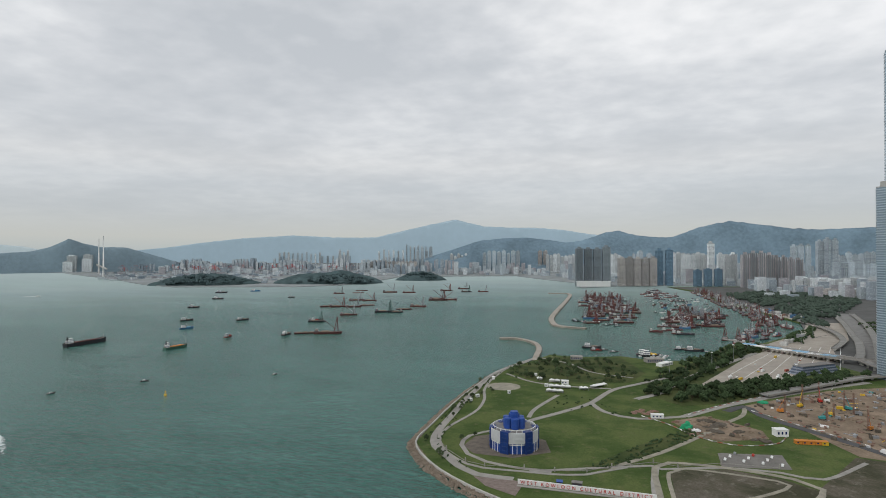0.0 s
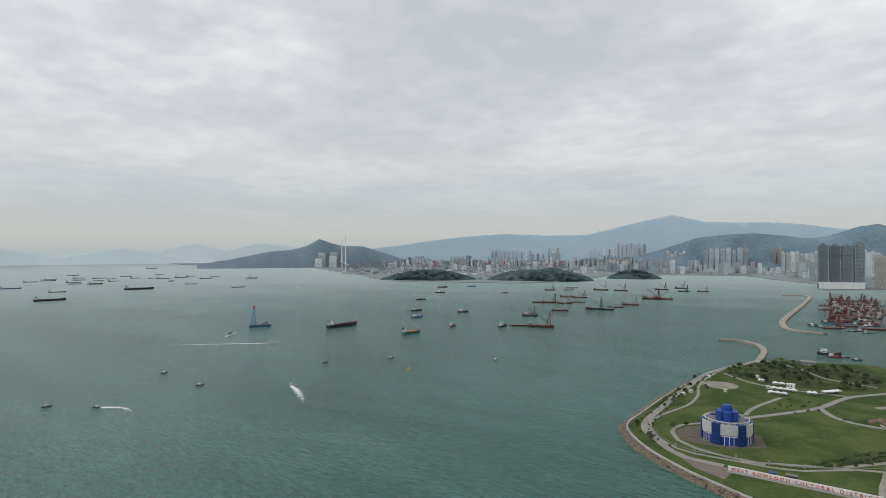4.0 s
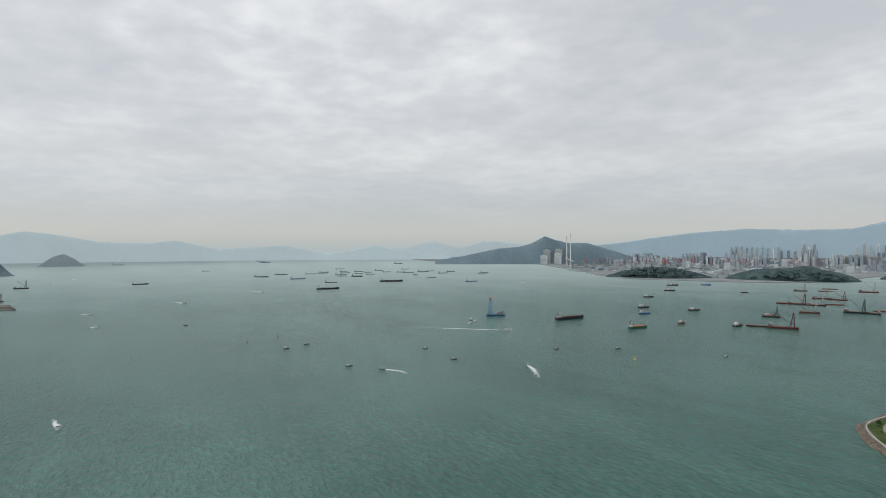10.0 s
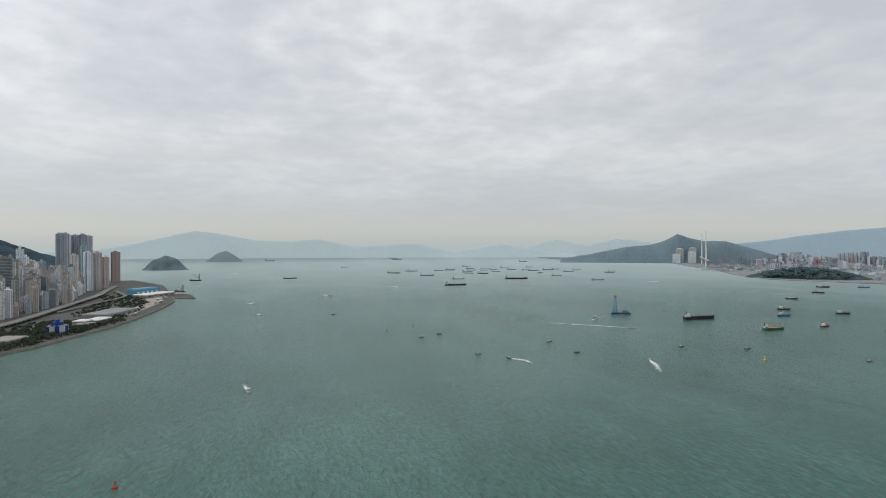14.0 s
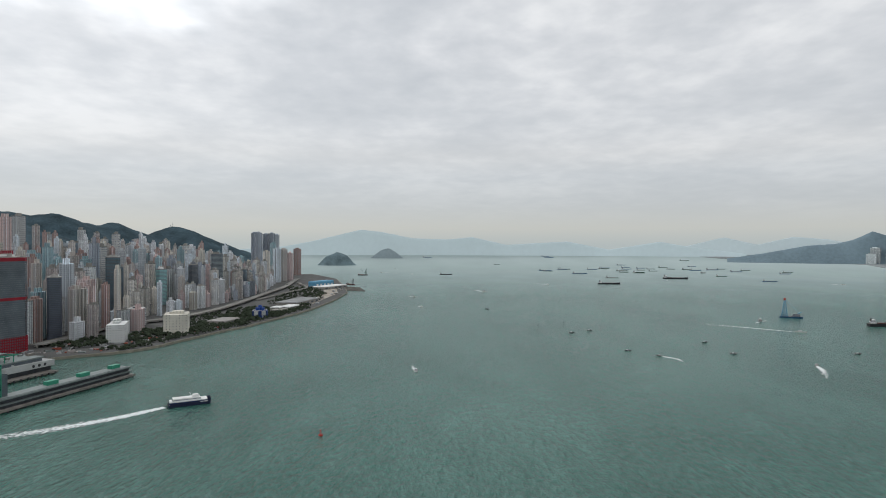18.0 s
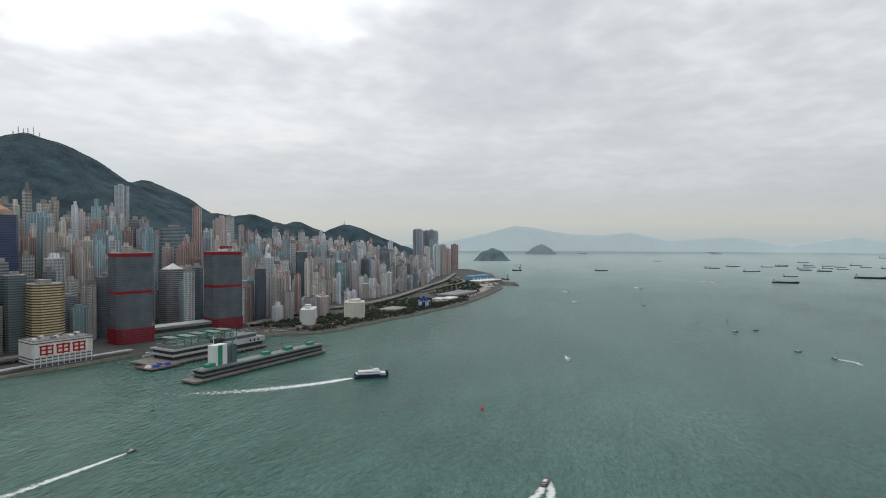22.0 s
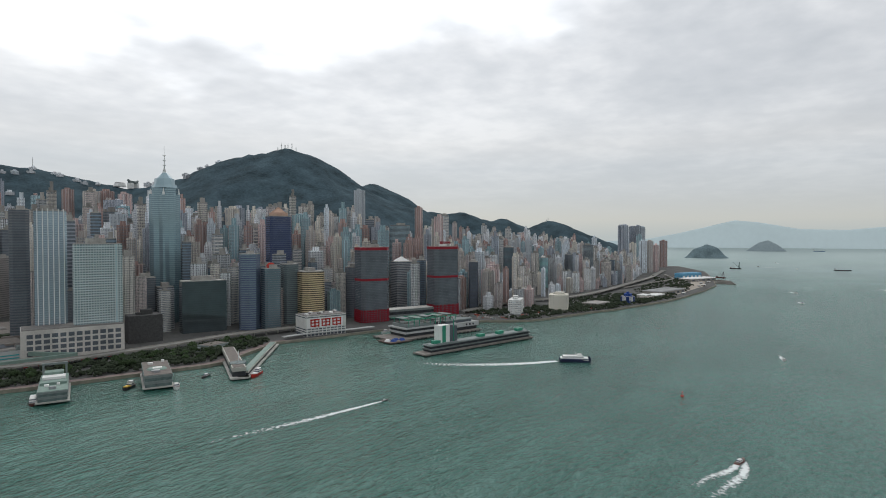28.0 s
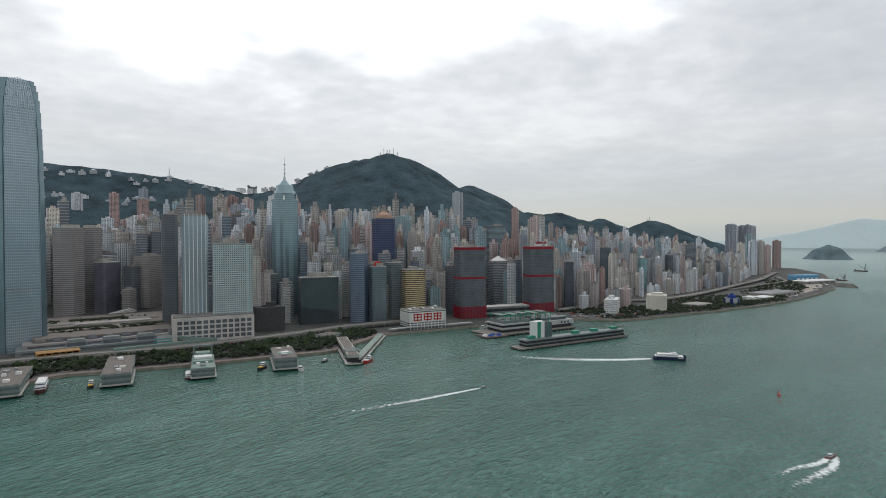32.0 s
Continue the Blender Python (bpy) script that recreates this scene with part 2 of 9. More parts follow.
def facade(name, wall, glass=(0.062, 0.074, 0.085), floor=3.1, bay=3.0, tall=0.5, wide=0.6, per_object=0.38, gloss=0.25, streak=0.25, accent=0.0, shade_slot=0.0):
    """A wall with rows of windows, laid out in metres along the wall and up it, for towers seen from far off."""
    if name in MATS:
        return MATS[name]
    m = material(name, wall, 0.8, vary=streak, scale=0.035, fine=0.35, per_object=per_object)
    nt = m.node_tree
    b = nt.nodes["Principled BSDF"]
    co = nt.nodes.new("ShaderNodeTexCoord")
    p, n = nt.nodes.new("ShaderNodeSeparateXYZ"), nt.nodes.new("ShaderNodeSeparateXYZ")
    nt.links.new(co.outputs["Object"], p.inputs[0])
    nt.links.new(co.outputs["Normal"], n.inputs[0])
    side = math_node(nt, "GREATER_THAN", math_node(nt, "ABSOLUTE", n.outputs[0]), 0.7)
    u = math_node(nt, "ADD", math_node(nt, "MULTIPLY", p.outputs[1], side), math_node(nt, "MULTIPLY", p.outputs[0], math_node(nt, "SUBTRACT", 1.0, side)))
    fz = math_node(nt, "FRACT", math_node(nt, "DIVIDE", p.outputs[2], floor))
    fu = math_node(nt, "FRACT", math_node(nt, "DIVIDE", u, bay))
    win = math_node(nt, "MULTIPLY", math_node(nt, "LESS_THAN", fz, tall), math_node(nt, "LESS_THAN", fu, wide))
    win = math_node(nt, "MULTIPLY", win, math_node(nt, "LESS_THAN", math_node(nt, "ABSOLUTE", n.outputs[2]), 0.5))
    # rooms differ: some panes are paler
    cell = nt.nodes.new("ShaderNodeTexWhiteNoise")
    cv = nt.nodes.new("ShaderNodeCombineXYZ")
    nt.links.new(math_node(nt, "FLOOR", math_node(nt, "DIVIDE", p.outputs[2], floor)), cv.inputs[2])
    nt.links.new(math_node(nt, "FLOOR", math_node(nt, "DIVIDE", u, bay)), cv.inputs[0])
    nt.links.new(side, cv.inputs[1])
    nt.links.new(cv.outputs[0], cell.inputs["Vector"])
    pane = ramp(nt, cell.outputs["Value"], [(0.0, tuple(c * 0.6 for c in glass)), (0.7, glass), (1.0, tuple(min(1, c * 3 + 0.04) for c in glass))])
    # bays of a second, paler tone run up the wall
    stripe = math_node(nt, "LESS_THAN", math_node(nt, "FRACT", math_node(nt, "DIVIDE", u, bay * 3)), 0.34)
    old = b.inputs["Base Color"].links[0].from_socket
    if accent:
        old = mix(nt, math_node(nt, "MULTIPLY", stripe, accent), old, tuple(min(0.85, c * 0.35 + 0.5) for c in wall))
    col = mix(nt, win, old, pane)
    if shade_slot:
        # dark strips from ground to roof: shade of recessed light wells painted into the wall
        strip = math_node(nt, "LESS_THAN", math_node(nt, "FRACT", math_node(nt, "ADD", math_node(nt, "DIVIDE", u, bay * 2.6), 0.37)), shade_slot)
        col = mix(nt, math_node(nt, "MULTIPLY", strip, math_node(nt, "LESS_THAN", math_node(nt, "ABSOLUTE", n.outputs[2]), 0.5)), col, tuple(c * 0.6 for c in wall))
    nt.links.new(col, b.inputs["Base Color"])
    nt.links.new(math_node(nt, "SUBTRACT", 0.8, math_node(nt, "MULTIPLY", win, 0.8 - gloss)), b.inputs["Roughness"])
    return m

# ---- helpers for building ----
TURN_AT = (20, 46, 75, 107, 133)
TURN_X, TURN_Y = (315, 370, 486, 614, 721), (12, -85, -154, -156, -99)
EYE_Z, NEAR_D, FAR_D = 170.0, 3000.0, 4720.0


def draw_in(x, y, z):
    """Brings what lies kilometres off nearer along the line of sight, smaller in proportion, so that all of it lies within the lens's reach."""
    b = math.degrees(math.atan2(-(x - 520), y + 110)) % 360
    cx, cy = np.interp(b if b < 250 else b - 360, TURN_AT, TURN_X), np.interp(b if b < 250 else b - 360, TURN_AT, TURN_Y)
    d = math.hypot(x - cx, y - cy)
    if d <= NEAR_D:
        return x, y, z
    k = (NEAR_D + (FAR_D - NEAR_D) * (1 - math.exp(-(d - NEAR_D) / (FAR_D - NEAR_D)))) / d
    return cx + (x - cx) * k, cy + (y - cy) * k, EYE_Z + (z - EYE_Z) * k


def mesh_of(name, verts, faces, mat, smooth=False):
    me = bpy.data.meshes.new(name)
    me.from_pydata(verts, [], faces)
    for mt in (mat if isinstance(mat, (list, tuple)) else [mat]):
        me.materials.append(mt)
    if smooth:
        me.polygons.foreach_set("use_smooth", [True] * len(me.polygons))
    me.update()
    return me


def slab(name, outline, z0, z1, mat, parent=None, label="", inset=0.0):
    """A flat piece with the given outline (counter-clockwise), from z0 up to z1."""
    bm = bmesh.new()
    low = [bm.verts.new((x, y, z0)) for x, y in outline]
    top = [bm.verts.new((x, y, z1)) for x, y in outline]
    n = len(outline)
    for i in range(n):
        bm.faces.new((low[i], low[(i + 1) % n], top[(i + 1) % n], top[i]))
    f = bm.faces.new(top)
    bmesh.ops.triangulate(bm, faces=[f])
    bmesh.ops.recalc_face_normals(bm, faces=bm.faces)
    return part(name, bm, mat, parent, label)


def part(name, bm, mat, parent=None, label=""):
    me = bpy.data.meshes.new(name)
    bm.to_mesh(me)
    bm.free()
    for mt in (mat if isinstance(mat, (list, tuple)) else [mat]):
        me.materials.append(mt)
    ob = new(name, me)
    if parent:
        ob.parent = parent
    if label:
        tagged(ob, label)
    return ob


# ---- the sea, one sheet to the horizon ----
def sea():
    rings = [0, 60, 130, 210, 300, 400, 520, 660, 820, 1000, 1200, 1450, 1700, 2000, 2300, 2600, 2900, 3200, 3500, 3800, 4100, 4500, 5000, 5600, 6300, 7200, 8400, 10000, 12500, 15000]
    n = 180
    verts, faces = [(520, -110, 0)], []
    for r in rings[1:]:
        for i in range(n):
            a = 2 * math.pi * i / n
            verts.append(draw_in(520 - r * math.sin(a), -110 + r * math.cos(a), 0))
    for i in range(n):
        faces.append((0, 1 + i, 1 + (i + 1) % n))
    for k in range(len(rings) - 2):
        for i in range(n):
            a, b = 1 + k * n + i, 1 + k * n + (i + 1) % n
            faces.append((a, a + n, b + n, b))
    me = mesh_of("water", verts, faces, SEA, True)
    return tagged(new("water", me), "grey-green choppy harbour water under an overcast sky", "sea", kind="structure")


sea()

# ---- shapes ----
def add_box(bm, x, y, z, w, d, h, yaw=0.0, mi=0, top=1.0):
    """A box on z, w by d by h, turned by yaw; top: how much narrower its top is."""
    c, s = math.cos(radians(yaw)), math.sin(radians(yaw))
    vs = []
    for zz, k in ((z, 1.0), (z + h, top)):
        for a, b in ((-1, -1), (1, -1), (1, 1), (-1, 1)):
            px, py = a * w / 2 * k, b * d / 2 * k
            vs.append(bm.verts.new((x + px * c - py * s, y + px * s + py * c, zz)))
    for f in ((3, 2, 1, 0), (4, 5, 6, 7), (0, 1, 5, 4), (1, 2, 6, 5), (2, 3, 7, 6), (3, 0, 4, 7)):
        bm.faces.new([vs[i] for i in f]).material_index = mi


def add_cyl(bm, x, y, z, r, h, n=12, r2=None, mi=0):
    r2 = r if r2 is None else r2
    a = [bm.verts.new((x + r * math.cos(2 * math.pi * i / n), y + r * math.sin(2 * math.pi * i / n), z)) for i in range(n)]
    b = [bm.verts.new((x + r2 * math.cos(2 * math.pi * i / n), y + r2 * math.sin(2 * math.pi * i / n), z + h)) for i in range(n)]
    for i in range(n):
        bm.faces.new((a[i], a[(i + 1) % n], b[(i + 1) % n], b[i])).material_index = mi
    bm.faces.new(b).material_index = mi
    bm.faces.new(a[::-1]).material_index = mi


def add_beam(bm, p, q, t, mi=0, t2=None):
    """A square bar from p to q, t thick (t2 at its far end)."""
    p, q = Vector(p), Vector(q)
    d = (q - p).normalized()
    u = d.cross(Vector((0, 0, 1)) if abs(d.z) < 0.9 else Vector((1, 0, 0))).normalized()
    v = d.cross(u)
    vs = []
    for e, k in ((p, t / 2), (q, (t2 or t) / 2)):
        for a, b in ((-1, -1), (1, -1), (1, 1), (-1, 1)):
            vs.append(bm.verts.new(e + u * a * k + v * b * k))
    for f in ((3, 2, 1, 0), (4, 5, 6, 7), (0, 1, 5, 4), (1, 2, 6, 5), (2, 3, 7, 6), (3, 0, 4, 7)):
        bm.faces.new([vs[i] for i in f]).material_index = mi


def add_prism(bm, outline, z0, z1, mi=0, cap=None, shrink=1.0):
    cx, cy = sum(p[0] for p in outline) / len(outline), sum(p[1] for p in outline) / len(outline)
    low = [bm.verts.new((x, y, z0)) for x, y in outline]
    top = [bm.verts.new((cx + (x - cx) * shrink, cy + (y - cy) * shrink, z1)) for x, y in outline]
    n = len(outline)
    for i in range(n):
        bm.faces.new((low[i], low[(i + 1) % n], top[(i + 1) % n], top[i])).material_index = mi
    bm.faces.new(top).material_index = mi if cap is None else cap


def thing(name, label, category, x=0, y=0, z=0, yaw=0, group=""):
    ob = new(name)
    ob.empty_display_size = 2
    ob.matrix_basis = pose(x, y, z, 0, 0, yaw)
    return tagged(ob, label, category, group)


def ribbon(name, pts, width, z, mat, label, category="path", thick=0.5, parent=None, kind="structure", rise=None):
    """A strip of even width along a line; rise: heights along it for ramps."""
    bm = bmesh.new()
    n = len(pts)
    L, R = [], []
    for i, p in enumerate(pts):
        a, b = pts[max(0, i - 1)], pts[min(n - 1, i + 1)]
        d = Vector((b[0] - a[0], b[1] - a[1], 0)).normalized()
        nx, ny = -d.y * width / 2, d.x * width / 2
        zz = z if rise is None else rise[i]
        L.append((bm.verts.new((p[0] + nx, p[1] + ny, zz)), bm.verts.new((p[0] + nx, p[1] + ny, zz - thick))))
        R.append((bm.verts.new((p[0] - nx, p[1] - ny, zz)), bm.verts.new((p[0] - nx, p[1] - ny, zz - thick))))
    for i in range(n - 1):
        bm.faces.new((R[i][0], R[i + 1][0], L[i + 1][0], L[i][0]))
        bm.faces.new((L[i][0], L[i + 1][0], L[i + 1][1], L[i][1]))
        bm.faces.new((R[i + 1][0], R[i][0], R[i][1], R[i + 1][1]))
        bm.faces.new((L[i][1], L[i + 1][1], R[i + 1][1], R[i][1]))
    ob = part(name, bm, mat, parent)
    return tagged(ob, label, category if not parent else "", kind=kind if not parent else "")


def smooth_line(pts, step=12.0):
    """Rounds a rough line into a smooth one."""
    P = [Vector((*p[:2], p[2] if len(p) > 2 else 0)) for p in pts]
    P = [P[0] * 2 - P[1]] + P + [P[-1] * 2 - P[-2]]
    out = []
    for i in range(1, len(P) - 2):
        k = max(1, int((P[i + 1] - P[i]).length / step))
        for j in range(k):
            t = j / k
            a, b, c, d = P[i - 1:i + 3]
            out.append(0.5 * (2 * b + (c - a) * t + (2 * a - 5 * b + 4 * c - d) * t * t + (3 * b - a - 3 * c + d) * t ** 3))
    out.append(P[-2])
    return out


def flat(pts):
    return [(p.x, p.y) for p in pts]


def inside(x, y, poly):
    hit = False
    for (ax, ay), (bx, by) in zip(poly, poly[1:] + poly[:1]):
        if (ay > y) != (by > y) and x < (bx - ax) * (y - ay) / (by - ay) + ax:
            hit = not hit
    return hit


def scatter(poly, n, rnd):
    xs, ys = [p[0] for p in poly], [p[1] for p in poly]
    out = []
    while len(out) < n:
        x, y = rnd.uniform(min(xs), max(xs)), rnd.uniform(min(ys), max(ys))
        if inside(x, y, poly):
            out.append((x, y))
    return out


# ---- trees ----
LEAF = material("tree_leaves", (0.042, 0.066, 0.03), 0.85, vary=0.45, scale=0.25, fine=1.3, bump=0.3, spec=0.1, per_object=0.35)
BARK = material("tree_bark", (0.12, 0.09, 0.065), 0.9, vary=0.3, scale=0.6, fine=3)


def crown_bm(rnd, r, h, clumps):
    bm = bmesh.new()
    for i in range(clumps):
        a, e, k = rnd.uniform(0, 6.283), rnd.uniform(-0.5, 1.5), rnd.uniform(0.45, 1.0)
        c = Vector((math.cos(a) * math.cos(e) * r * k, math.sin(a) * math.cos(e) * r * k, h * 0.62 + math.sin(e) * h * 0.36 * k))
        s = rnd.uniform(0.16, 0.34) * r
        m = Matrix.Translation(c) @ Euler((rnd.uniform(0, 3), rnd.uniform(0, 3), rnd.uniform(0, 3))).to_matrix().to_4x4() @ Matrix.Diagonal((s * rnd.uniform(0.7, 1.3), s * rnd.uniform(0.7, 1.3), s * rnd.uniform(0.5, 0.9), 1))
        got = bmesh.ops.create_icosphere(bm, subdivisions=1, radius=1.0, matrix=m)["verts"]
        for v in got:
            v.co += Vector((rnd.uniform(-1, 1), rnd.uniform(-1, 1), rnd.uniform(-1, 1))) * s * 0.22
    return bm


def tree(rnd, r, h, label, leaf=None):
    t = thing("tree", label, "tree")
    bm = bmesh.new()
    add_cyl(bm, 0, 0, 0, r * 0.09, h * 0.55, 6, r * 0.05)
    for k in range(4):
        a = k * 1.57 + rnd.uniform(0, 1)
        add_beam(bm, (0, 0, h * 0.35), (math.cos(a) * r * 0.6, math.sin(a) * r * 0.6, h * 0.65), r * 0.07, 0, r * 0.03)
    part("trunk", bm, BARK, t)
    part("crown", crown_bm(rnd, r, h, 46), leaf or LEAF, t)
    return t


TREE_RND = random.Random(11)
PARKLEAF = material("park_leaves", (0.062, 0.088, 0.042), 0.85, vary=0.45, scale=0.25, fine=1.3, bump=0.3, spec=0.1, per_object=0.4)
TREES = [tree(TREE_RND, 4.2, 8.5, "broad leafy green tree in the waterfront park", PARKLEAF), tree(TREE_RND, 3.2, 7.0, "small round-crowned green park tree", PARKLEAF), tree(TREE_RND, 5.5, 10.5, "large dark green spreading tree beside a road")]
for i, t in enumerate(TREES):
    t.matrix_basis = pose(150 + 12 * i, 860 + 9 * i, 3.0)


def plant(x, y, z, kind, rnd, big=1.0):
    s = rnd.uniform(0.75, 1.2) * big
    return copy_thing(TREES[kind], Matrix.Translation((x, y, z)) @ Matrix.Rotation(rnd.uniform(0, 6.28), 4, "Z") @ Matrix.Scale(s, 4))


def wood(name, places, label, category, rnd, r=4.0, h=8.0, clumps=9, mat=None):
    """A belt of trees too many to count, as one mesh of leaf clumps."""
    vs, fs = [], []
    ico = bmesh.new()
    bmesh.ops.create_icosphere(ico, subdivisions=1, radius=1.0)
    base = [v.co.copy() for v in ico.verts]
    tri = [[v.index for v in f.verts] for f in ico.faces]
    ico.free()
    for x, y, z in places:
        s0 = rnd.uniform(0.7, 1.25)
        for i in range(clumps):
            a, k = rnd.uniform(0, 6.283), rnd.uniform(0, 1) ** 0.6
            c = Vector((x + math.cos(a) * r * k * s0, y + math.sin(a) * r * k * s0, z + h * s0 * (0.78 - 0.4 * k * k + rnd.uniform(-0.1, 0.1))))
            s = rnd.uniform(0.3, 0.55) * r * s0
            o = len(vs)
            for b in base:
                vs.append(c + b * s * rnd.uniform(0.75, 1.2))
            fs += [[o + j for j in f] for f in tri]
    return tagged(new(name, mesh_of(name, vs, fs, mat or LEAF)), label, category, kind="stuff")

# ---- Kowloon: park, roads and works on reclaimed land ----
PAVING = material("pale_paving", (0.28, 0.265, 0.24), 0.85, vary=0.2, scale=0.15, fine=1.5)
BRICKPAVE = material("brown_brick_paving", (0.19, 0.15, 0.13), 0.85, vary=0.35, scale=0.3, fine=1.2)
ASPHALT = material("asphalt", (0.075, 0.075, 0.078), 0.9, vary=0.25, scale=0.08, fine=0.8)
TRACK = material("gravel_track", (0.27, 0.25, 0.2), 0.95, vary=0.35, scale=0.12, fine=0.9)
PLAZA = material("stained_concrete_slab", (0.33, 0.295, 0.25), 0.9, vary=0.25, scale=0.03, fine=0.3)
MUD = material("dark_mud", (0.1, 0.085, 0.065), 0.9, vary=0.5, scale=0.05, fine=0.3)
ROUGHGRASS = lawn_material("rough_grass", (0.05, 0.075, 0.024), (0.08, 0.092, 0.035), (0.13, 0.11, 0.065))
MUDDY = lawn_material("muddy_field", (0.068, 0.068, 0.04), (0.115, 0.1, 0.078), (0.25, 0.225, 0.19))
WHITE = material("white_paint", (0.74, 0.74, 0.72), 0.6, vary=0.08)
LOUVRE = material("grey_white_louvre", (0.55, 0.56, 0.56), 0.6, vary=0.15)
BLUE = material("blue_cladding", (0.024, 0.072, 0.29), 0.5, vary=0.2, scale=0.2)
DEEPBLUE = material("dark_blue_glass", (0.015, 0.03, 0.1), 0.15, vary=0.2, spec=0.6)
GREYROOF = material("grey_roof", (0.2, 0.19, 0.18), 0.9, vary=0.3, scale=0.15)
RED = material("red_paint", (0.42, 0.03, 0.02), 0.55, vary=0.15)
STEEL = material("rusty_steel", (0.2, 0.12, 0.09), 0.7, vary=0.4, scale=0.3)
YELLOW = material("yellow_paint", (0.62, 0.4, 0.03), 0.5, vary=0.15)
ORANGE = material("orange_paint", (0.55, 0.2, 0.03), 0.6, vary=0.2)
GREENNET = material("green_sheeting", (0.02, 0.3, 0.14), 0.6, vary=0.2)
TEAL = material("teal_paint", (0.05, 0.3, 0.3), 0.6, vary=0.2)
BLACK = material("black_rubber", (0.025, 0.025, 0.025), 0.8)
GREYSTEEL = material("grey_steel", (0.3, 0.31, 0.32), 0.5, metal=0.3, vary=0.2)

WK_COAST = [(130, 897), (105, 800), (102, 700), (104, 618), (110, 540), (116, 486), (147, 443), (184, 413), (230, 388), (330, 345), (520, 300), (900, 250), (1600, 300), (2200, 900), (2200, 3300), (900, 3400), (361, 3195), (471, 2809), (512, 2241), (565, 1974), (618, 1759), (642, 1598), (602, 1425), (485, 1205), (439, 1202), (390, 1045), (358, 991), (312, 975), (261, 998), (194, 965), (150, 975)]
tagged(slab("ground", WK_COAST, -4, 3.0, GRASS), "grassy reclaimed park land by the harbour", "land", kind="structure")


LAYER = [0]


def patch(name, outline, z, mat, label, category="ground"):
    """A thin layer of another surface lying on the land."""
    a = sum(p[0] * q[1] - q[0] * p[1] for p, q in zip(outline, outline[1:] + outline[:1]))
    LAYER[0] += 1
    z += LAYER[0] * 0.006
    return tagged(slab(name, outline if a > 0 else outline[::-1], z - 0.6, z, mat), label, category, kind="structure")


# built-up land behind the park
patch("ground_city", [(640, 1640), (590, 1300), (540, 1085), (590, 960), (600, 880), (600, 640), (480, 440), (2150, 400), (2150, 3250), (920, 3350), (380, 3150), (500, 2820), (545, 2240), (600, 1980)], 3.05, URBAN, "flat built-up city ground", "land")
patch("ground_works", [(404, 722), (449, 772), (510, 835), (600, 890), (620, 700), (560, 560), (470, 575), (440, 652)], 3.12, EARTH, "brown bare earth of a building site", "building site")
patch("ground_field", [(324, 490), (365, 508), (401, 500), (420, 486), (412, 455), (360, 430), (327, 436)], 3.1, MUDDY, "patchy bare gravel field with puddles", "field")
patch("ground_mud", [(466, 572), (520, 560), (520, 440), (400, 430), (412, 469), (425, 494)], 3.1, MUDDY, "dark wet mud ground", "field")
patch("ground_heap", [(328, 632), (360, 663), (380, 650), (407, 627), (409, 603), (368, 580), (350, 588)], 3.1, EARTH, "trampled brown earth", "building site")
patch("car_park", [(362, 513), (412, 524), (411, 558), (362, 546)], 3.14, material("dark_worn_concrete", (0.17, 0.16, 0.145), 0.9, vary=0.3, scale=0.1), "grey concrete car park with faint bays", "car park")
patch("brick_plaza", [(187, 428), (200, 414), (224, 404), (225, 428), (216, 431)], 3.14, BRICKPAVE, "brown brick forecourt by the seawall", "pavement")
patch("toll_plaza", [(352, 777), (397, 905), (447, 1049), (502, 1167), (611, 1395), (671, 1631), (734, 1654), (660, 1330), (597, 1175), (582, 1080), (556, 1045), (480, 905), (443, 875), (388, 825)], 3.13, PLAZA, "wide stained concrete tunnel toll plaza", "road")
patch("tree_strip", [(318, 775), (352, 777), (397, 905), (447, 1049), (502, 1167), (500, 1200), (445, 1200), (392, 1050), (337, 895), (290, 800)], 3.1, ROUGHGRASS, "dark grassy strip below roadside trees", "bank")
patch("tree_belt_floor", [(300, 745), (340, 696), (388, 730), (440, 786), (553, 900), (590, 925), (575, 965), (480, 885), (443, 872), (388, 822), (345, 790)], 3.1, ROUGHGRASS, "dark ground below a belt of trees", "bank")
patch("rough_bank", [(279, 506), (300, 544), (345, 612), (357, 600), (318, 532), (284, 482), (262, 470)], 3.11, ROUGHGRASS, "overgrown grassy ditch beside a track", "bank")
patch("grove_floor", [(150, 955), (136, 885), (120, 812), (172, 764), (228, 775), (282, 800), (300, 870), (260, 985), (194, 955)], 3.09, ROUGHGRASS, "shady ground below park trees", "ground")
patch("gravel_apron", [(160, 520), (158, 492), (172, 476), (205, 476), (232, 500), (222, 530), (190, 545)], 3.1, material("dark_gravel", (0.13, 0.11, 0.09), 0.95, vary=0.35, scale=0.2, fine=1.1), "brown gravel apron round a ventilation building", "ground")

bm = bmesh.new()
add_cyl(bm, 135, 723, 2.6, 21, 0.55, 40)
tagged(part("pavement", bm, TRACK), "round paved plaza of brown setts", "plaza", kind="structure")

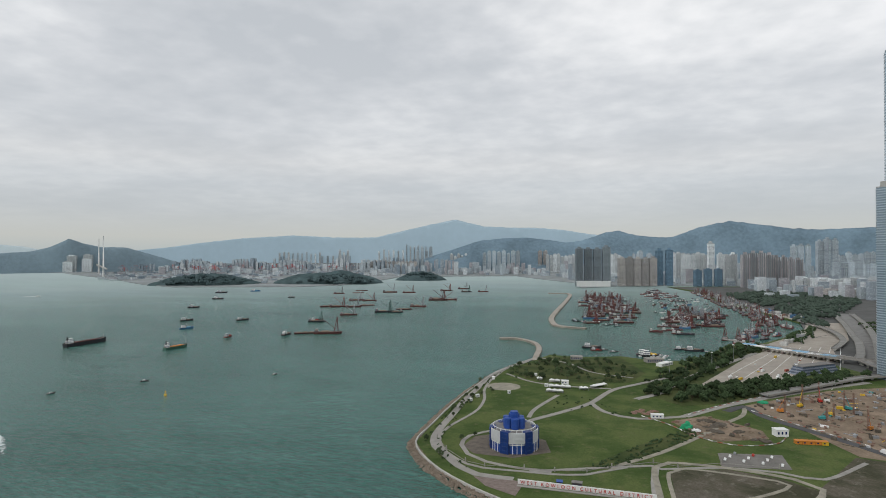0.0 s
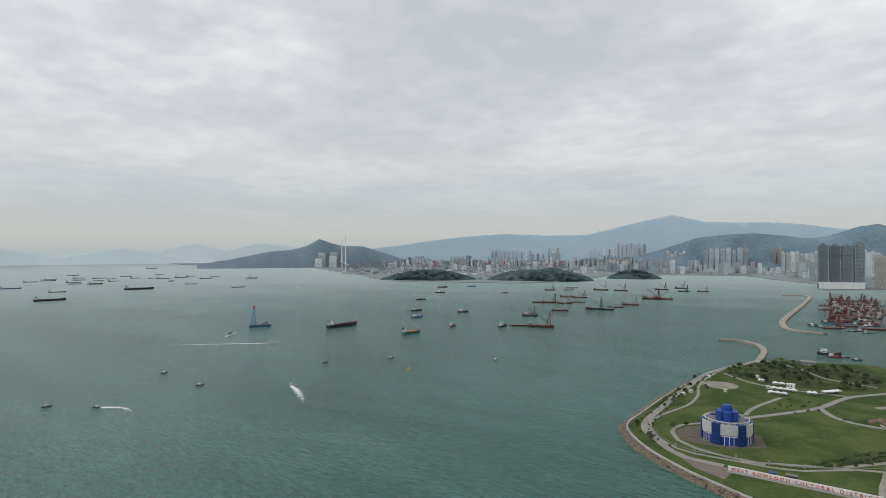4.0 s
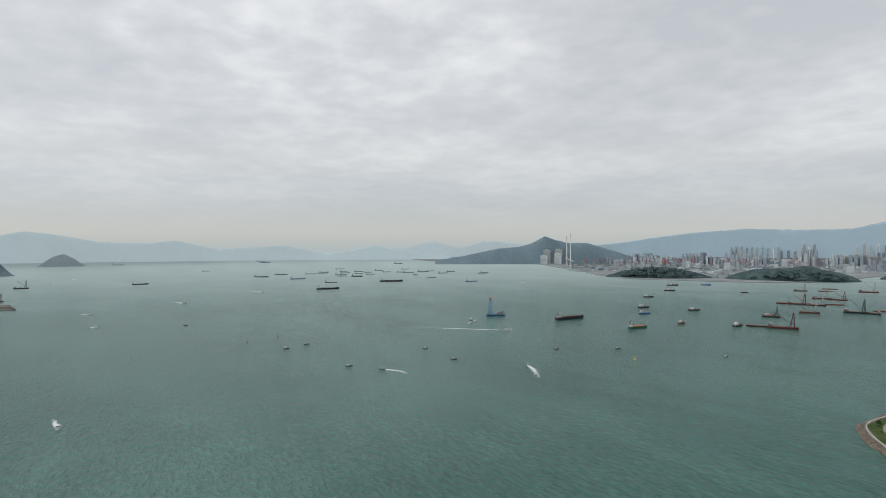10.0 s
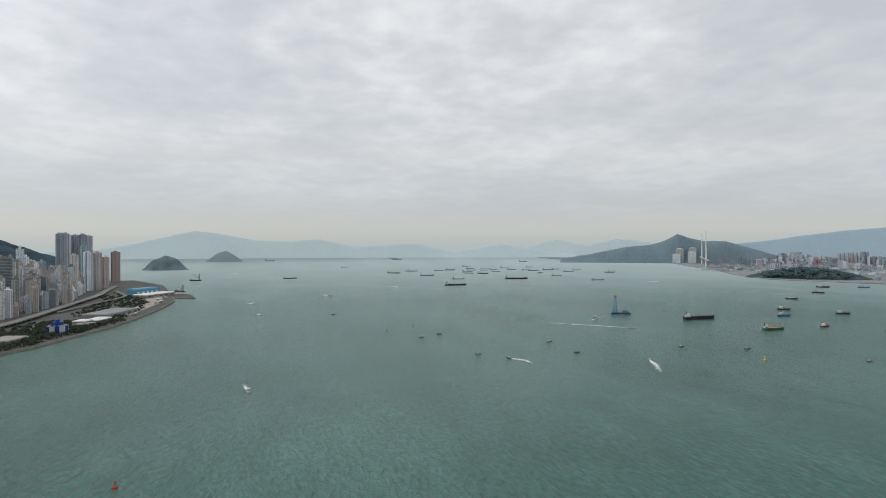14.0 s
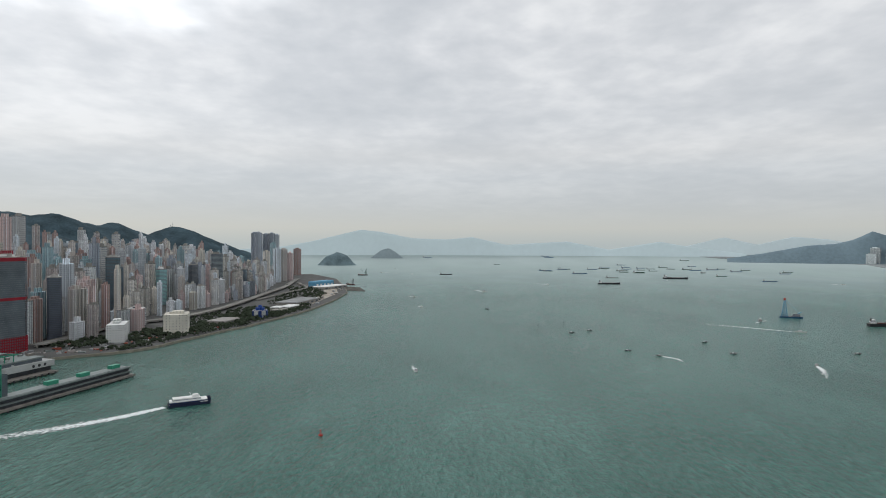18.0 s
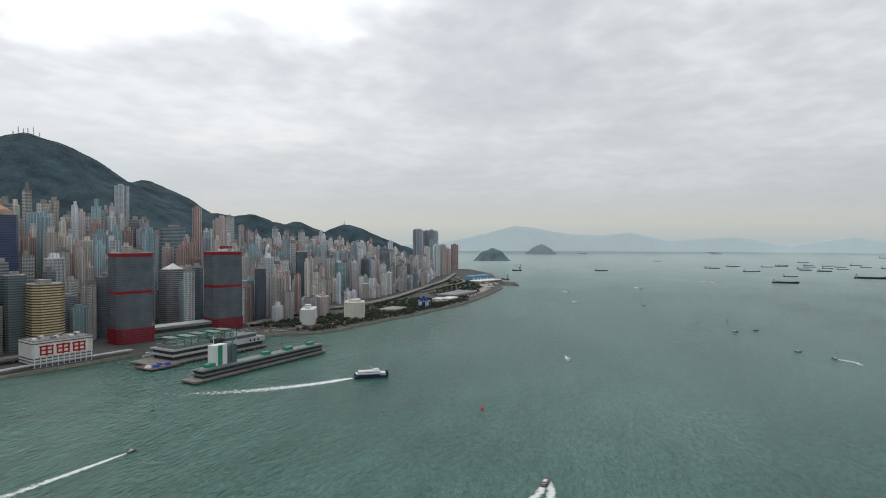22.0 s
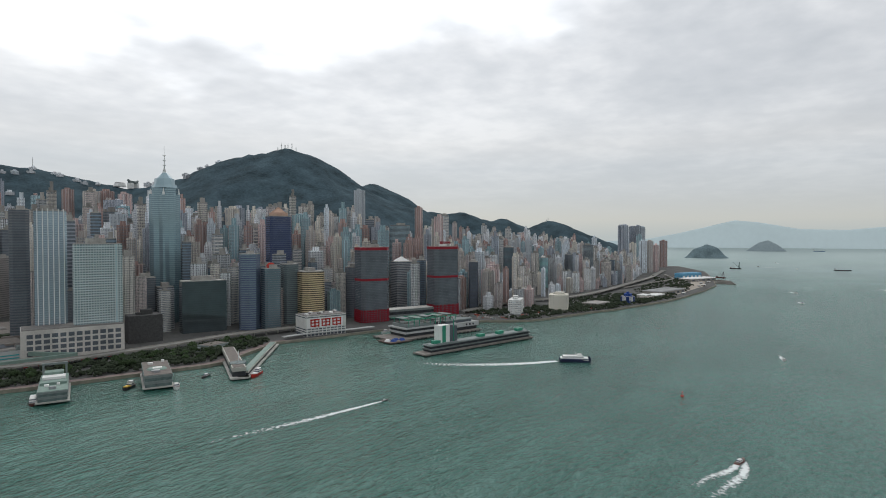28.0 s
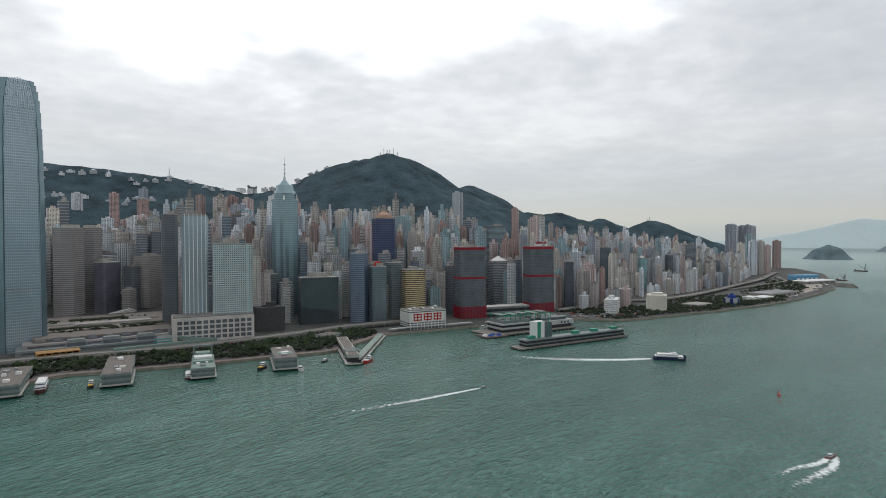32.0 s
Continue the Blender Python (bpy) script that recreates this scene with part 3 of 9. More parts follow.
for pts, w, mat, label in (
        ([(133, 935), (114, 858), (104, 800), (104, 746), (108, 694), (111, 637), (117, 584), (121, 539), (126, 506), (136, 482), (154, 462), (170, 444), (187, 433), (216, 433)], 7, PAVING, "pale concrete seaside promenade"),
        ([(111, 862), (110, 790), (111, 745), (118, 695), (130, 655), (136, 611), (134, 582), (129, 550), (128, 523), (134, 497), (150, 471), (174, 451), (189, 447), (219, 450), (242, 452), (265, 460), (282, 476), (293, 486)], 3.2, PAVING, "narrow winding concrete footpath"),
        ([(193, 596), (193, 632), (206, 701)], 4.5, PAVING, "narrow pale concrete park road"),
        ([(186, 560), (199, 590), (222, 629), (246, 677), (263, 746), (288, 788), (330, 850)], 6.5, PAVING, "pale concrete park road"),
        ([(246, 677), (264, 644), (297, 630), (341, 654)], 6, PAVING, "pale curving park road"),
        ([(175, 548), (155, 520), (156, 493), (168, 473), (187, 461), (213, 456), (240, 456)], 4, PAVING, "concrete lane round a ventilation building"),
        ([(282, 478), (289, 491), (317, 529), (348, 583), (379, 645), (397, 679), (404, 719)], 4.5, TRACK, "gravel track across a lawn"),
        ([(341, 654), (387, 718), (434, 771), (505, 844), (570, 905)], 9, PAVING, "pale site access road"),
        ([(383, 690), (404, 719), (415, 684), (440, 651), (464, 624), (481, 603), (500, 575)], 9, ASPHALT, "dark asphalt road past a building site"),
        ([(224, 452), (311, 496), (318, 491), (362, 510), (403, 514), (430, 510), (470, 560)], 3.6, PAVING, "concrete service path"),
        ([(314, 494), (313, 460), (315, 425)], 5, PAVING, "concrete service path"),
        ([(292, 712), (318, 752), (338, 815), (368, 890), (420, 1000), (470, 1110)], 8, PAVING, "pale concrete road between belts of trees"),
        ([(318, 425), (313, 493), (324, 508), (367, 511), (409, 503), (424, 488), (414, 462)], 4.5, TRACK, "pale worn track round a muddy field"),
        ([(326, 430), (323, 484), (334, 498), (380, 497), (404, 489), (378, 457), (345, 436)], 3, TRACK, "narrow worn track inside a muddy field"),
        ([(140, 940), (190, 905), (230, 850), (285, 830)], 4, PAVING, "curving park footpath"),
        ([(120, 800), (165, 760), (215, 750), (262, 755)], 4, PAVING, "curving park footpath")):
    LAYER[0] += 1
    ribbon("path", flat(smooth_line(pts)), w, 3.18 + LAYER[0] * 0.006, mat, label, "path", 0.5)

ribbon("road", flat(smooth_line([(795, 1900), (742, 1610), (700, 1400), (668, 1249), (630, 1105), (616, 1040)])), 34, 3.26, material("worn_road_surface", (0.2, 0.195, 0.185), 0.9, vary=0.25, scale=0.06, fine=0.7), "worn pale road below flyovers", "road", 0.5)
ribbon("wharf", flat(smooth_line([(514, 1200), (612, 1412), (662, 1610), (650, 1720), (598, 1975)])), 36, 3.3, PLAZA, "stained concrete wharf beside moored barges", "wharf", 0.6)

# lane lines and joints of the toll plaza
for k in range(7):
    a, b = (432 + k * 18, 960 - k * 8), (520 + k * 17, 1185 + k * 8)
    ribbon("lane_line", [(a[0] - 26, a[1] - 70), a, b], 0.7, 3.2, WHITE, "worn white lane line", "road marking", 0.1)
ribbon("lane_line", [(470, 1130), (640, 1400)], 1.6, 3.22, ASPHALT, "dark kerb between carriageways", "kerb", 0.1)


# rock seawall
def boulders(name, line, width, per, rnd, label, z=(0.0, 2.6), mat=None):
    vs, fs = [], []
    for (ax, ay), (bx, by) in zip(line, line[1:]):
        d = math.hypot(bx - ax, by - ay)
        nx, ny = (by - ay) / d, -(bx - ax) / d
        for i in range(int(d * per)):
            t, o = rnd.random(), rnd.random()
            x, y = ax + (bx - ax) * t - nx * width * o, ay + (by - ay) * t - ny * width * o
            s = rnd.uniform(0.7, 1.5)
            c0 = len(vs)
            zz = z[1] + (z[0] - z[1]) * o
            for a in range(5):
                for k, r in ((-0.4, 1.0), (0.5, 0.7)):
                    an = a * 1.257 + rnd.uniform(-0.3, 0.3)
                    vs.append((x + math.cos(an) * s * r, y + math.sin(an) * s * r, zz + k * s + rnd.uniform(-0.2, 0.2)))
            for a in range(5):
                b = (a + 1) % 5
                fs.append((c0 + 2 * a, c0 + 2 * b, c0 + 2 * b + 1, c0 + 2 * a + 1))
            fs.append([c0 + 2 * a + 1 for a in range(5)])
    return tagged(new(name, mesh_of(name, vs, fs, mat or ROCK)), label, "rocks", kind="stuff")


ROCKS = random.Random(5)
boulders("seawall_rocks", WK_COAST[:11][::-1], 9, 5.0, ROCKS, "brown boulders of a sloping seawall")
ribbon("seawall", flat(smooth_line(WK_COAST[:10])), 1.2, 4.0, CONCRETE, "low concrete seawall", "seawall", 2.0)

# breakwaters
BREAK_A = smooth_line([(24, 1132), (52, 1142), (84, 1118), (106, 1082), (122, 1025), (130, 960), (136, 915)])
BREAK_B = smooth_line([(-120, 2500), (-33, 2490), (8, 2150), (50, 1600), (78, 1430), (105, 1370), (166, 1348)])
for line, w in ((flat(BREAK_A), 9), (flat(BREAK_B), 13)):
    b = ribbon("breakwater", line, w, 3.6, PLAZA, "long pale rock breakwater with a flat top", "breakwater", 6)
    for side in (1, -1):
        off = [(x, y) for x, y in line][::side]
        boulders("breakwater_rocks", [(p[0] + (q[1] - p[1]) / math.hypot(q[0] - p[0], q[1] - p[1]) * -w / 2, p[1] + (q[0] - p[0]) / math.hypot(q[0] - p[0], q[1] - p[1]) * w / 2) for p, q in zip(off, off[1:])], -7, 2.0, ROCKS, "brown boulders along a breakwater", (-0.4, 3.0))


# ---- blue and white ventilation building ----
def vent_building(x, y, z, r, yaw, k=1.0, label="round blue and white tunnel ventilation building"):
    b = thing("ventilation_building", label, "building", x, y, z, yaw)
    bm = bmesh.new()
    add_cyl(bm, 0, 0, 0, r - 1.2, 20 * k, 40)
    part("core_wall", bm, BLUE, b, "blue panelled core wall")
    bm = bmesh.new()
    add_cyl(bm, 0, 0, 20 * k + 0.02, r - 1.6, 0.5, 40)
    part("roof", bm, GREYROOF, b, "grey flat roof")
    for i in range(6):
        # white louvred screens between blue stair towers
        a0, a1 = i * 60 + 9, i * 60 + 51
        bm = bmesh.new()
        for j in range(8):
            zz = 11 * k + j * 1.35 * k
            for s in range(6):
                p, q = radians(a0 + (a1 - a0) * s / 6), radians(a0 + (a1 - a0) * (s + 1) / 6)
                add_beam(bm, (r * math.cos(p), r * math.sin(p), zz), (r * math.cos(q), r * math.sin(q), zz), 1.15 * k)
        part("louvre_screen", bm, LOUVRE, b, "white curved louvre screen")
        for s in range(5):
            bm = bmesh.new()
            p = radians(a0 + (a1 - a0) * s / 4)
            add_box(bm, r * math.cos(p), r * math.sin(p), 0, 0.4, 0.42, 11.5 * k, math.degrees(p))
            part("column", bm, WHITE, b)
        for zz in (9.2,):
            bm = bmesh.new()
            for s in range(6):
                p, q = radians(a0 + (a1 - a0) * s / 6), radians(a0 + (a1 - a0) * (s + 1) / 6)
                add_beam(bm, ((r - 0.3) * math.cos(p), (r - 0.3) * math.sin(p), zz * k), ((r - 0.3) * math.cos(q), (r - 0.3) * math.sin(q), zz * k), 0.55)
            part("ring_beam", bm, WHITE, b)
        bm = bmesh.new()
        p = radians(i * 60)
        add_box(bm, (r - 2.0) * math.cos(p), (r - 2.0) * math.sin(p), 0, 5.4, 7.4, 21.5 * k, i * 60)
        for j in range(5):
            add_box(bm, (r + 0.6) * math.cos(p), (r + 0.6) * math.sin(p), 2 + j * 4 * k, 1.2, 4.5, 1.0, i * 60)
        part("stair_tower", bm, material("navy_cladding", (0.014, 0.042, 0.17), 0.45, vary=0.25, scale=0.3), b, "blue clad stair tower")
    bm = bmesh.new()
    for i in range(24):
        p = radians(i * 15)
        add_beam(bm, ((r - 2) * math.cos(p), (r - 2) * math.sin(p), 20 * k), ((r - 2) * math.cos(p), (r - 2) * math.sin(p), 23.2 * k), 0.4)
        q = radians(i * 15 + 15)
        add_beam(bm, ((r - 2) * math.cos(p), (r - 2) * math.sin(p), 23 * k), ((r - 2) * math.cos(q), (r - 2) * math.sin(q), 23 * k), 0.4)
    part("parapet_frame", bm, WHITE, b)
    for i in range(6):
        bm = bmesh.new()
        p = radians(i * 60 + 30)
        add_cyl(bm, 6.4 * math.cos(p), 6.4 * math.sin(p), 20 * k, 3.4, 10.5 * k, 16)
        add_cyl(bm, 6.4 * math.cos(p), 6.4 * math.sin(p), 30.5 * k, 3.0, 0.3, 16, 2.7)
        part("exhaust_stack", bm, BLUE, b, "round blue exhaust stack")
    bm = bmesh.new()
    add_cyl(bm, 0, 0, 20 * k, 4.6, 14.5 * k, 6)
    add_cyl(bm, 0, 0, 34.5 * k, 3.6, 1.6, 20, 3.4)
    part("central_stack", bm, BLUE, b, "tall blue central exhaust stack")
    return b


vent_building(200, 503, 3.1, 20.0, 20, 0.84)

# ---- red lettered sign on a white strip ----
sign = thing("ground_sign", "long white strip with red letters WEST KOWLOON CULTURAL DISTRICT", "sign", 222, 424.5, 3.1, 2.8)
bm = bmesh.new()
add_box(bm, 46, 0.9, 0, 94, 0.8, 3.5)
part("base_strip", bm, WHITE, sign)
bm = bmesh.new()
add_box(bm, 46, -2.6, 0, 94, 3.2, 0.35)
part("kerb_strip", bm, PAVING, sign)
cv = bpy.data.curves.new("sign_letters", "FONT")
cv.body, cv.size, cv.extrude, cv.space_character = "WEST KOWLOON CULTURAL DISTRICT", 3.3, 0.22, 1.62
cv.materials.append(RED)
txt = new("letters", cv)
txt.parent = sign
txt.matrix_basis = pose(1, 0.2, 0.6, 84, 0, 0)
tagged(txt, "red block letters")

# fence posts along the path
post_line = [(130, 500), (148, 474), (172, 452), (189, 448), (219, 453), (242, 455), (265, 463), (282, 479), (312, 500), (330, 497), (362, 516), (403, 520)]
fence = thing("path_fence", "row of pale concrete posts with a low rail", "fence")
for i, (x, y) in enumerate(post_line):
    bm = bmesh.new()
    add_box(bm, x, y + 2.6, 3.0, 0.9, 0.9, 3.6, 0, 0, 0.8)
    part("post", bm, PAVING, fence)
for (ax, ay), (bx, by) in zip(post_line, post_line[1:]):
    bm = bmesh.new()
    add_beam(bm, (ax, ay + 2.6, 4.0), (bx, by + 2.6, 4.0), 0.3)
    part("rail", bm, PAVING, fence)


# ---- tents, huts, site clutter ----
def tent(x, y, L, w, yaw, label="long white marquee tent on the grass"):
    t = thing("tent", label, "tent", x, y, 3.1, yaw, "white event tents")
    bm = bmesh.new()
    n = max(2, int(L / 6))
    for i in range(n):
        cx = -L / 2 + (i + 0.5) * L / n
        vs = [bm.verts.new((cx + a * L / n / 2, b * w / 2, 3.0)) for a, b in ((-1, -1), (1, -1), (1, 1), (-1, 1))]
        p = bm.verts.new((cx, 0, 4.9))
        for k in range(4):
            bm.faces.new((vs[k], vs[(k + 1) % 4], p))
    part("canopy", bm, WHITE, t)
    bm = bmesh.new()
    add_box(bm, 0, w / 2 - 0.1, 0, L, 0.15, 3.0)
    part("back_wall", bm, WHITE, t)
    for i in range(n + 1):
        bm = bmesh.new()
        add_beam(bm, (-L / 2 + i * L / n, -w / 2, 0), (-L / 2 + i * L / n, -w / 2, 3), 0.18)
        part("pole", bm, GREYSTEEL, t)
    return t


for x, y, L, w, yaw in ((202, 738, 27, 6, 4), (200, 713, 20, 6, 2), (247, 760, 24, 7, 55), (231, 738, 10, 7, 20), (191, 768, 14, 5, 5), (170, 775, 7, 6, 0)):
    tent(x, y, L, w, yaw)


def hut(x, y, z, w, d, h, yaw, wall, label, roof=None, name="site_hut"):
    t = thing(name, label, "hut", x, y, z, yaw)
    bm = bmesh.new()
    add_box(bm, 0, 0, 0, w, d, h)
    side = part("wall", bm, wall, t)
    bm = bmesh.new()
    add_box(bm, 0, 0, h + 0.01, w + 0.5, d + 0.5, 0.35)
    part("roof", bm, roof or GREYROOF, t)
    for i in range(max(1, int(w / 3.5))):
        bm = bmesh.new()
        add_box(bm, -w / 2 + 1.8 + i * 3.4, -d / 2 - 0.04, h * 0.35, 1.5, 0.08, h * 0.4)
        part("window", bm, DEEPBLUE, side)
    return t


hut(420, 617, 3.1, 11, 8, 6, 20, WHITE, "white cabin with a pale roof on the building site", WHITE)
hut(262, 431, 3.1, 7, 4, 4.5, 3, material("dark_cladding", (0.05, 0.045, 0.045), 0.7), "dark kiosk beside the red sign")
hut(250, 430, 3.1, 4, 4, 4, 10, BLACK, "small dark kiosk with a blue top", BLUE)
hut(315, 640, 3.1, 12, 5, 3.5, 15, WHITE, "low white site office", WHITE)
hut(205, 763, 3.1, 9, 6, 4.5, 10, WHITE, "small white pavilion with a black front", WHITE)
hut(310, 962, 3.1, 26, 14, 6, 25, PAVING, "flat-roofed pale pier building", PAVING)
hut(325, 940, 3.1, 30, 10, 4, 60, WHITE, "low white waterfront shed", WHITE)
hut(196, 945, 3.1, 18, 12, 5, 10, PAVING, "flat-roofed park pavilion among trees", PAVING)
for i in range(5):
    hut(430 + i * 5.2, 597 + i * 1.0, 3.1, 5, 4.5, 2.8, 11, ORANGE if i < 4 else YELLOW, "orange steel site container", ORANGE, "site_container")
for i, (x, y, w) in enumerate(((185, 742, 4), (150, 690, 3), (120, 660, 4), (118, 640, 4), (112, 760, 5), (160, 800, 5))):
    hut(x, y, 3.1, w, 3, 2.8, i * 25, WHITE, "small white park shelter", WHITE, "park_shelter")


def heap(name, x, y, r, h, mat, label, rnd, cat="heap", z=3.0):
    bm = bmesh.new()
    bmesh.ops.create_icosphere(bm, subdivisions=3, radius=1.0)
    for v in bm.verts:
        n = noise.noise(v.co * 2.2 + Vector((x, y, 0)))
        v.co = Vector((v.co.x * r * (1 + 0.35 * n), v.co.y * r * 0.7 * (1 + 0.35 * n), max(-0.2, v.co.z) * h * (1 + 0.5 * n)))
    ob = part(name, bm, mat)
    ob.matrix_basis = pose(x, y, z, 0, 0, rnd.uniform(0, 180))
    return tagged(ob, label, cat)


HEAPS = random.Random(8)
heap("tarpaulin_heap", 341, 612, 6.5, 5.5, GREENNET, "bright green sheeted heap", HEAPS)
heap("tarpaulin_heap", 349, 604, 4, 2.6, WHITE, "small heap under white sheeting", HEAPS)
heap("tarpaulin_heap", 425, 742, 6, 3, GREENNET, "bright green sheeted heap", HEAPS)
for i in range(16):
    heap("earth_mound", HEAPS.uniform(352, 405), HEAPS.uniform(590, 645), HEAPS.uniform(3, 9), HEAPS.uniform(1, 3.2), MUD if i % 3 else EARTH, "mound of dug brown earth and rubble", HEAPS)
for i in range(14):
    x, y = HEAPS.uniform(450, 580), HEAPS.uniform(660, 830)
    heap("earth_mound", x, y, HEAPS.uniform(3, 8), HEAPS.uniform(0.8, 2.4), EARTH, "mound of sandy excavated earth", HEAPS)
for i in range(6):
    heap("brick_heap", 292 + i * 4, 650 + (i % 3) * 7, 4.5, 1.5, STEEL, "heap of reddish broken brick", HEAPS)


DULLRED = material("faded_red_plastic", (0.34, 0.09, 0.06), 0.7, vary=0.2)


def barrier_run(pts, label):
    t = thing("barrier_row", label, "barrier")
    line = smooth_line(pts, 4.0)
    for i, (a, b) in enumerate(zip(line, line[1:])):
        bm = bmesh.new()
        add_beam(bm, (a.x, a.y, 3.75), (b.x, b.y, 3.6), 0.6)
        part("barrier", bm, (WHITE, PAVING, DULLRED, PAVING)[i % 4], t)
    return t


barrier_run([(300, 640), (325, 618), (350, 585), (380, 572), (412, 588), (424, 612)], "curving row of red and white plastic barriers")
barrier_run([(345, 662), (390, 727), (436, 780), (505, 852)], "row of red and white barriers along a site road")
barrier_run([(408, 700), (421, 686), (446, 654), (470, 627), (486, 608)], "row of black and white barriers along a road")


def piling_rig(x, y, yaw, h, col, label="crawler piling rig with a tall mast on a building site"):
    t = thing("piling_rig", label, "machine", x, y, 3.1, yaw, "rigs on the building site")
    for s in (-1, 1):
        bm = bmesh.new()
        add_box(bm, 0, s * 1.7, 0, 5.5, 0.9, 1.1, 0, 0, 0.85)
        part("crawler_track", bm, BLACK, t)
    bm = bmesh.new()
    add_box(bm, -0.8, 0, 1.1, 6, 3.2, 2.2)
    add_box(bm, 1.6, 0.9, 1.1, 2, 1.4, 2.9)
    part("body", bm, col, t)
    bm = bmesh.new()
    for a, b in ((-0.5, -0.5), (0.5, -0.5), (0.5, 0.5), (-0.5, 0.5)):
        add_beam(bm, (3.6 + a, b, 0.4), (3.6 + a, b, h), 0.28)
    for k in range(int(h / 1.6)):
        add_beam(bm, (3.1, -0.5, k * 1.6), (4.1, 0.5, k * 1.6 + 1.6), 0.18)
    part("mast", bm, STEEL, t)
    bm = bmesh.new()
    add_beam(bm, (-2.5, 0, 3), (3.5, 0, h * 0.75), 0.35)
    part("boom", bm, col, t)
    return t


for i, (x, y, h) in enumerate(((436, 706, 19), (460, 737, 24), (485, 768, 22), (505, 742, 20), (508, 722, 22), (502, 664, 20), (482, 708, 14), (540, 700, 18), (470, 690, 12))):
    piling_rig(x, y, i * 47, h, (ORANGE, YELLOW, RED, TEAL, GREYSTEEL)[i % 5])


def vehicle(x, y, z, yaw, col, L=4.6, w=1.9, h=1.5, name="car", label="parked car", cat="car"):
    t = thing(name, label, cat, x, y, z, yaw)
    bm = bmesh.new()
    add_box(bm, 0, 0, 0.35, L, w, h * 0.45)
    add_box(bm, -L * 0.05, 0, 0.35 + h * 0.45, L * (0.6 if L < 6 else 0.95), w * 0.94, h * 0.45, 0, 0, 0.86)
    part("body", bm, col, t)
    for a in (-0.3, 0.3):
        for b in (-0.45, 0.45):
            bm = bmesh.new()
            add_box(bm, a * L, b * w, 0, 0.7, 0.3, 0.7)
            part("wheel", bm, BLACK, t)
    return t


VR = random.Random(9)
for i in range(15):
    x, y = scatter([(392, 800), (415, 930), (470, 1080), (556, 1035), (470, 880), (436, 845)], 1, VR)[0]
    big = VR.random() < 0.35
    vehicle(x, y, 3.15, 62 + VR.uniform(-8, 8), VR.choice((WHITE, DULLRED, GREYSTEEL, GREYSTEEL, YELLOW)), 9 if big else 4.6, 2.4 if big else 1.9, 3.2 if big else 1.5, "lorry" if big else "car", "lorry standing on the toll plaza" if big else "car on the toll plaza", "lorry" if big else "car")
for i in range(10):
    vehicle(366 + i * 4.5, 530 + (i % 3) * 9, 3.15, 80, VR.choice((WHITE, GREYSTEEL, RED)), label="car in a concrete car park")
vehicle(492, 590, 3.15, 120, WHITE, 9, 2.6, 3.6, "lorry", "white lorry at a site gate", "lorry")

# ---- toll gates ----
gate = thing("toll_gate", "long toll gate with a white and blue canopy roof", "toll gate", 516, 1112, 3.1, -40)
bm = bmesh.new()
add_box(bm, 0, 0, 6.4, 168, 12, 1.3)
part("canopy", bm, WHITE, gate)
for i in range(4):
    bm = bmesh.new()
    add_box(bm, -66 + i * 44, 0, 7.75, 22, 12.4, 0.7)
    part("canopy_panel", bm, material("pale_blue_panel", (0.2, 0.4, 0.58), 0.5), gate, "pale blue roof panel")
for i in range(20):
    bm = bmesh.new()
    add_box(bm, -79 + i * 8.3, -3, 0, 2.2, 7, 3.0)
    part("booth", bm, TRACK if i % 3 else BRICKPAVE, gate, "toll booth")
    bm = bmesh.new()
    add_cyl(bm, -79 + i * 8.3, 3, 0, 0.5, 6.4, 8)
    part("column", bm, WHITE, gate)
ribbon("gate_bridge", [(430, 1212), (560, 1098), (600, 1062)], 6, 11, PAVING, "raised concrete walkway along the toll gates", "bridge", 1.4)

office = thing("toll_office", "long low blue-grey glass toll office with curved ends", "office", 520, 955, 3.1, 43)
for k in range(3):
    bm = bmesh.new()
    add_box(bm, 0, 0, k * 3.6, 76 - k * 4, 20 - k * 2, 1.6)
    part("floor_band", bm, material("grey_blue_panel", (0.25, 0.28, 0.34), 0.5), office)
    bm = bmesh.new()
    add_box(bm, 0, 0, k * 3.6 + 1.61, 74 - k * 4, 18.6 - k * 2, 1.98)
    part("glazing", bm, material("office_glass", (0.11, 0.14, 0.19), 0.15, vary=0.2, spec=0.6), office)
bm = bmesh.new()
add_box(bm, 0, 0, 10.82, 66, 15, 0.9)
part("roof", bm, GREYROOF, office)


# ---- roads on stilts ----
ROADDECK = material("worn_road_deck", (0.22, 0.215, 0.2), 0.9, vary=0.25, scale=0.06, fine=0.7)


def viaduct(pts, w, label, name="flyover", every=32, group=""):
    line = smooth_line(pts, 20)
    v = thing(name, label, "flyover")
    ribbon("deck", flat(line), w, 0, ROADDECK, "worn grey road deck", thick=1.0, parent=v, rise=[p.z for p in line])
    for s in (-1, 1):
        off = []
        for i, p in enumerate(line):
            a, b = line[max(0, i - 1)], line[min(len(line) - 1, i + 1)]
            d = Vector((b.x - a.x, b.y - a.y, 0)).normalized()
            off.append((p.x - d.y * s * (w / 2 + 0.25), p.y + d.x * s * (w / 2 + 0.25)))
        ribbon("parapet", off, 0.5, 0, PAVING, "pale concrete parapet", thick=2.2, parent=v, rise=[p.z + 1.1 for p in line])
    for p in line[::max(1, int(every / 20))]:
        if p.z > 6:
            bm = bmesh.new()
            add_box(bm, p.x, p.y, 2.5, 2.2, 2.2, p.z - 3.4)
            add_box(bm, p.x, p.y, p.z - 2.2, w * 0.45, 3, 1.2)
            part("pier", bm, CONCRETE, v)
    return v


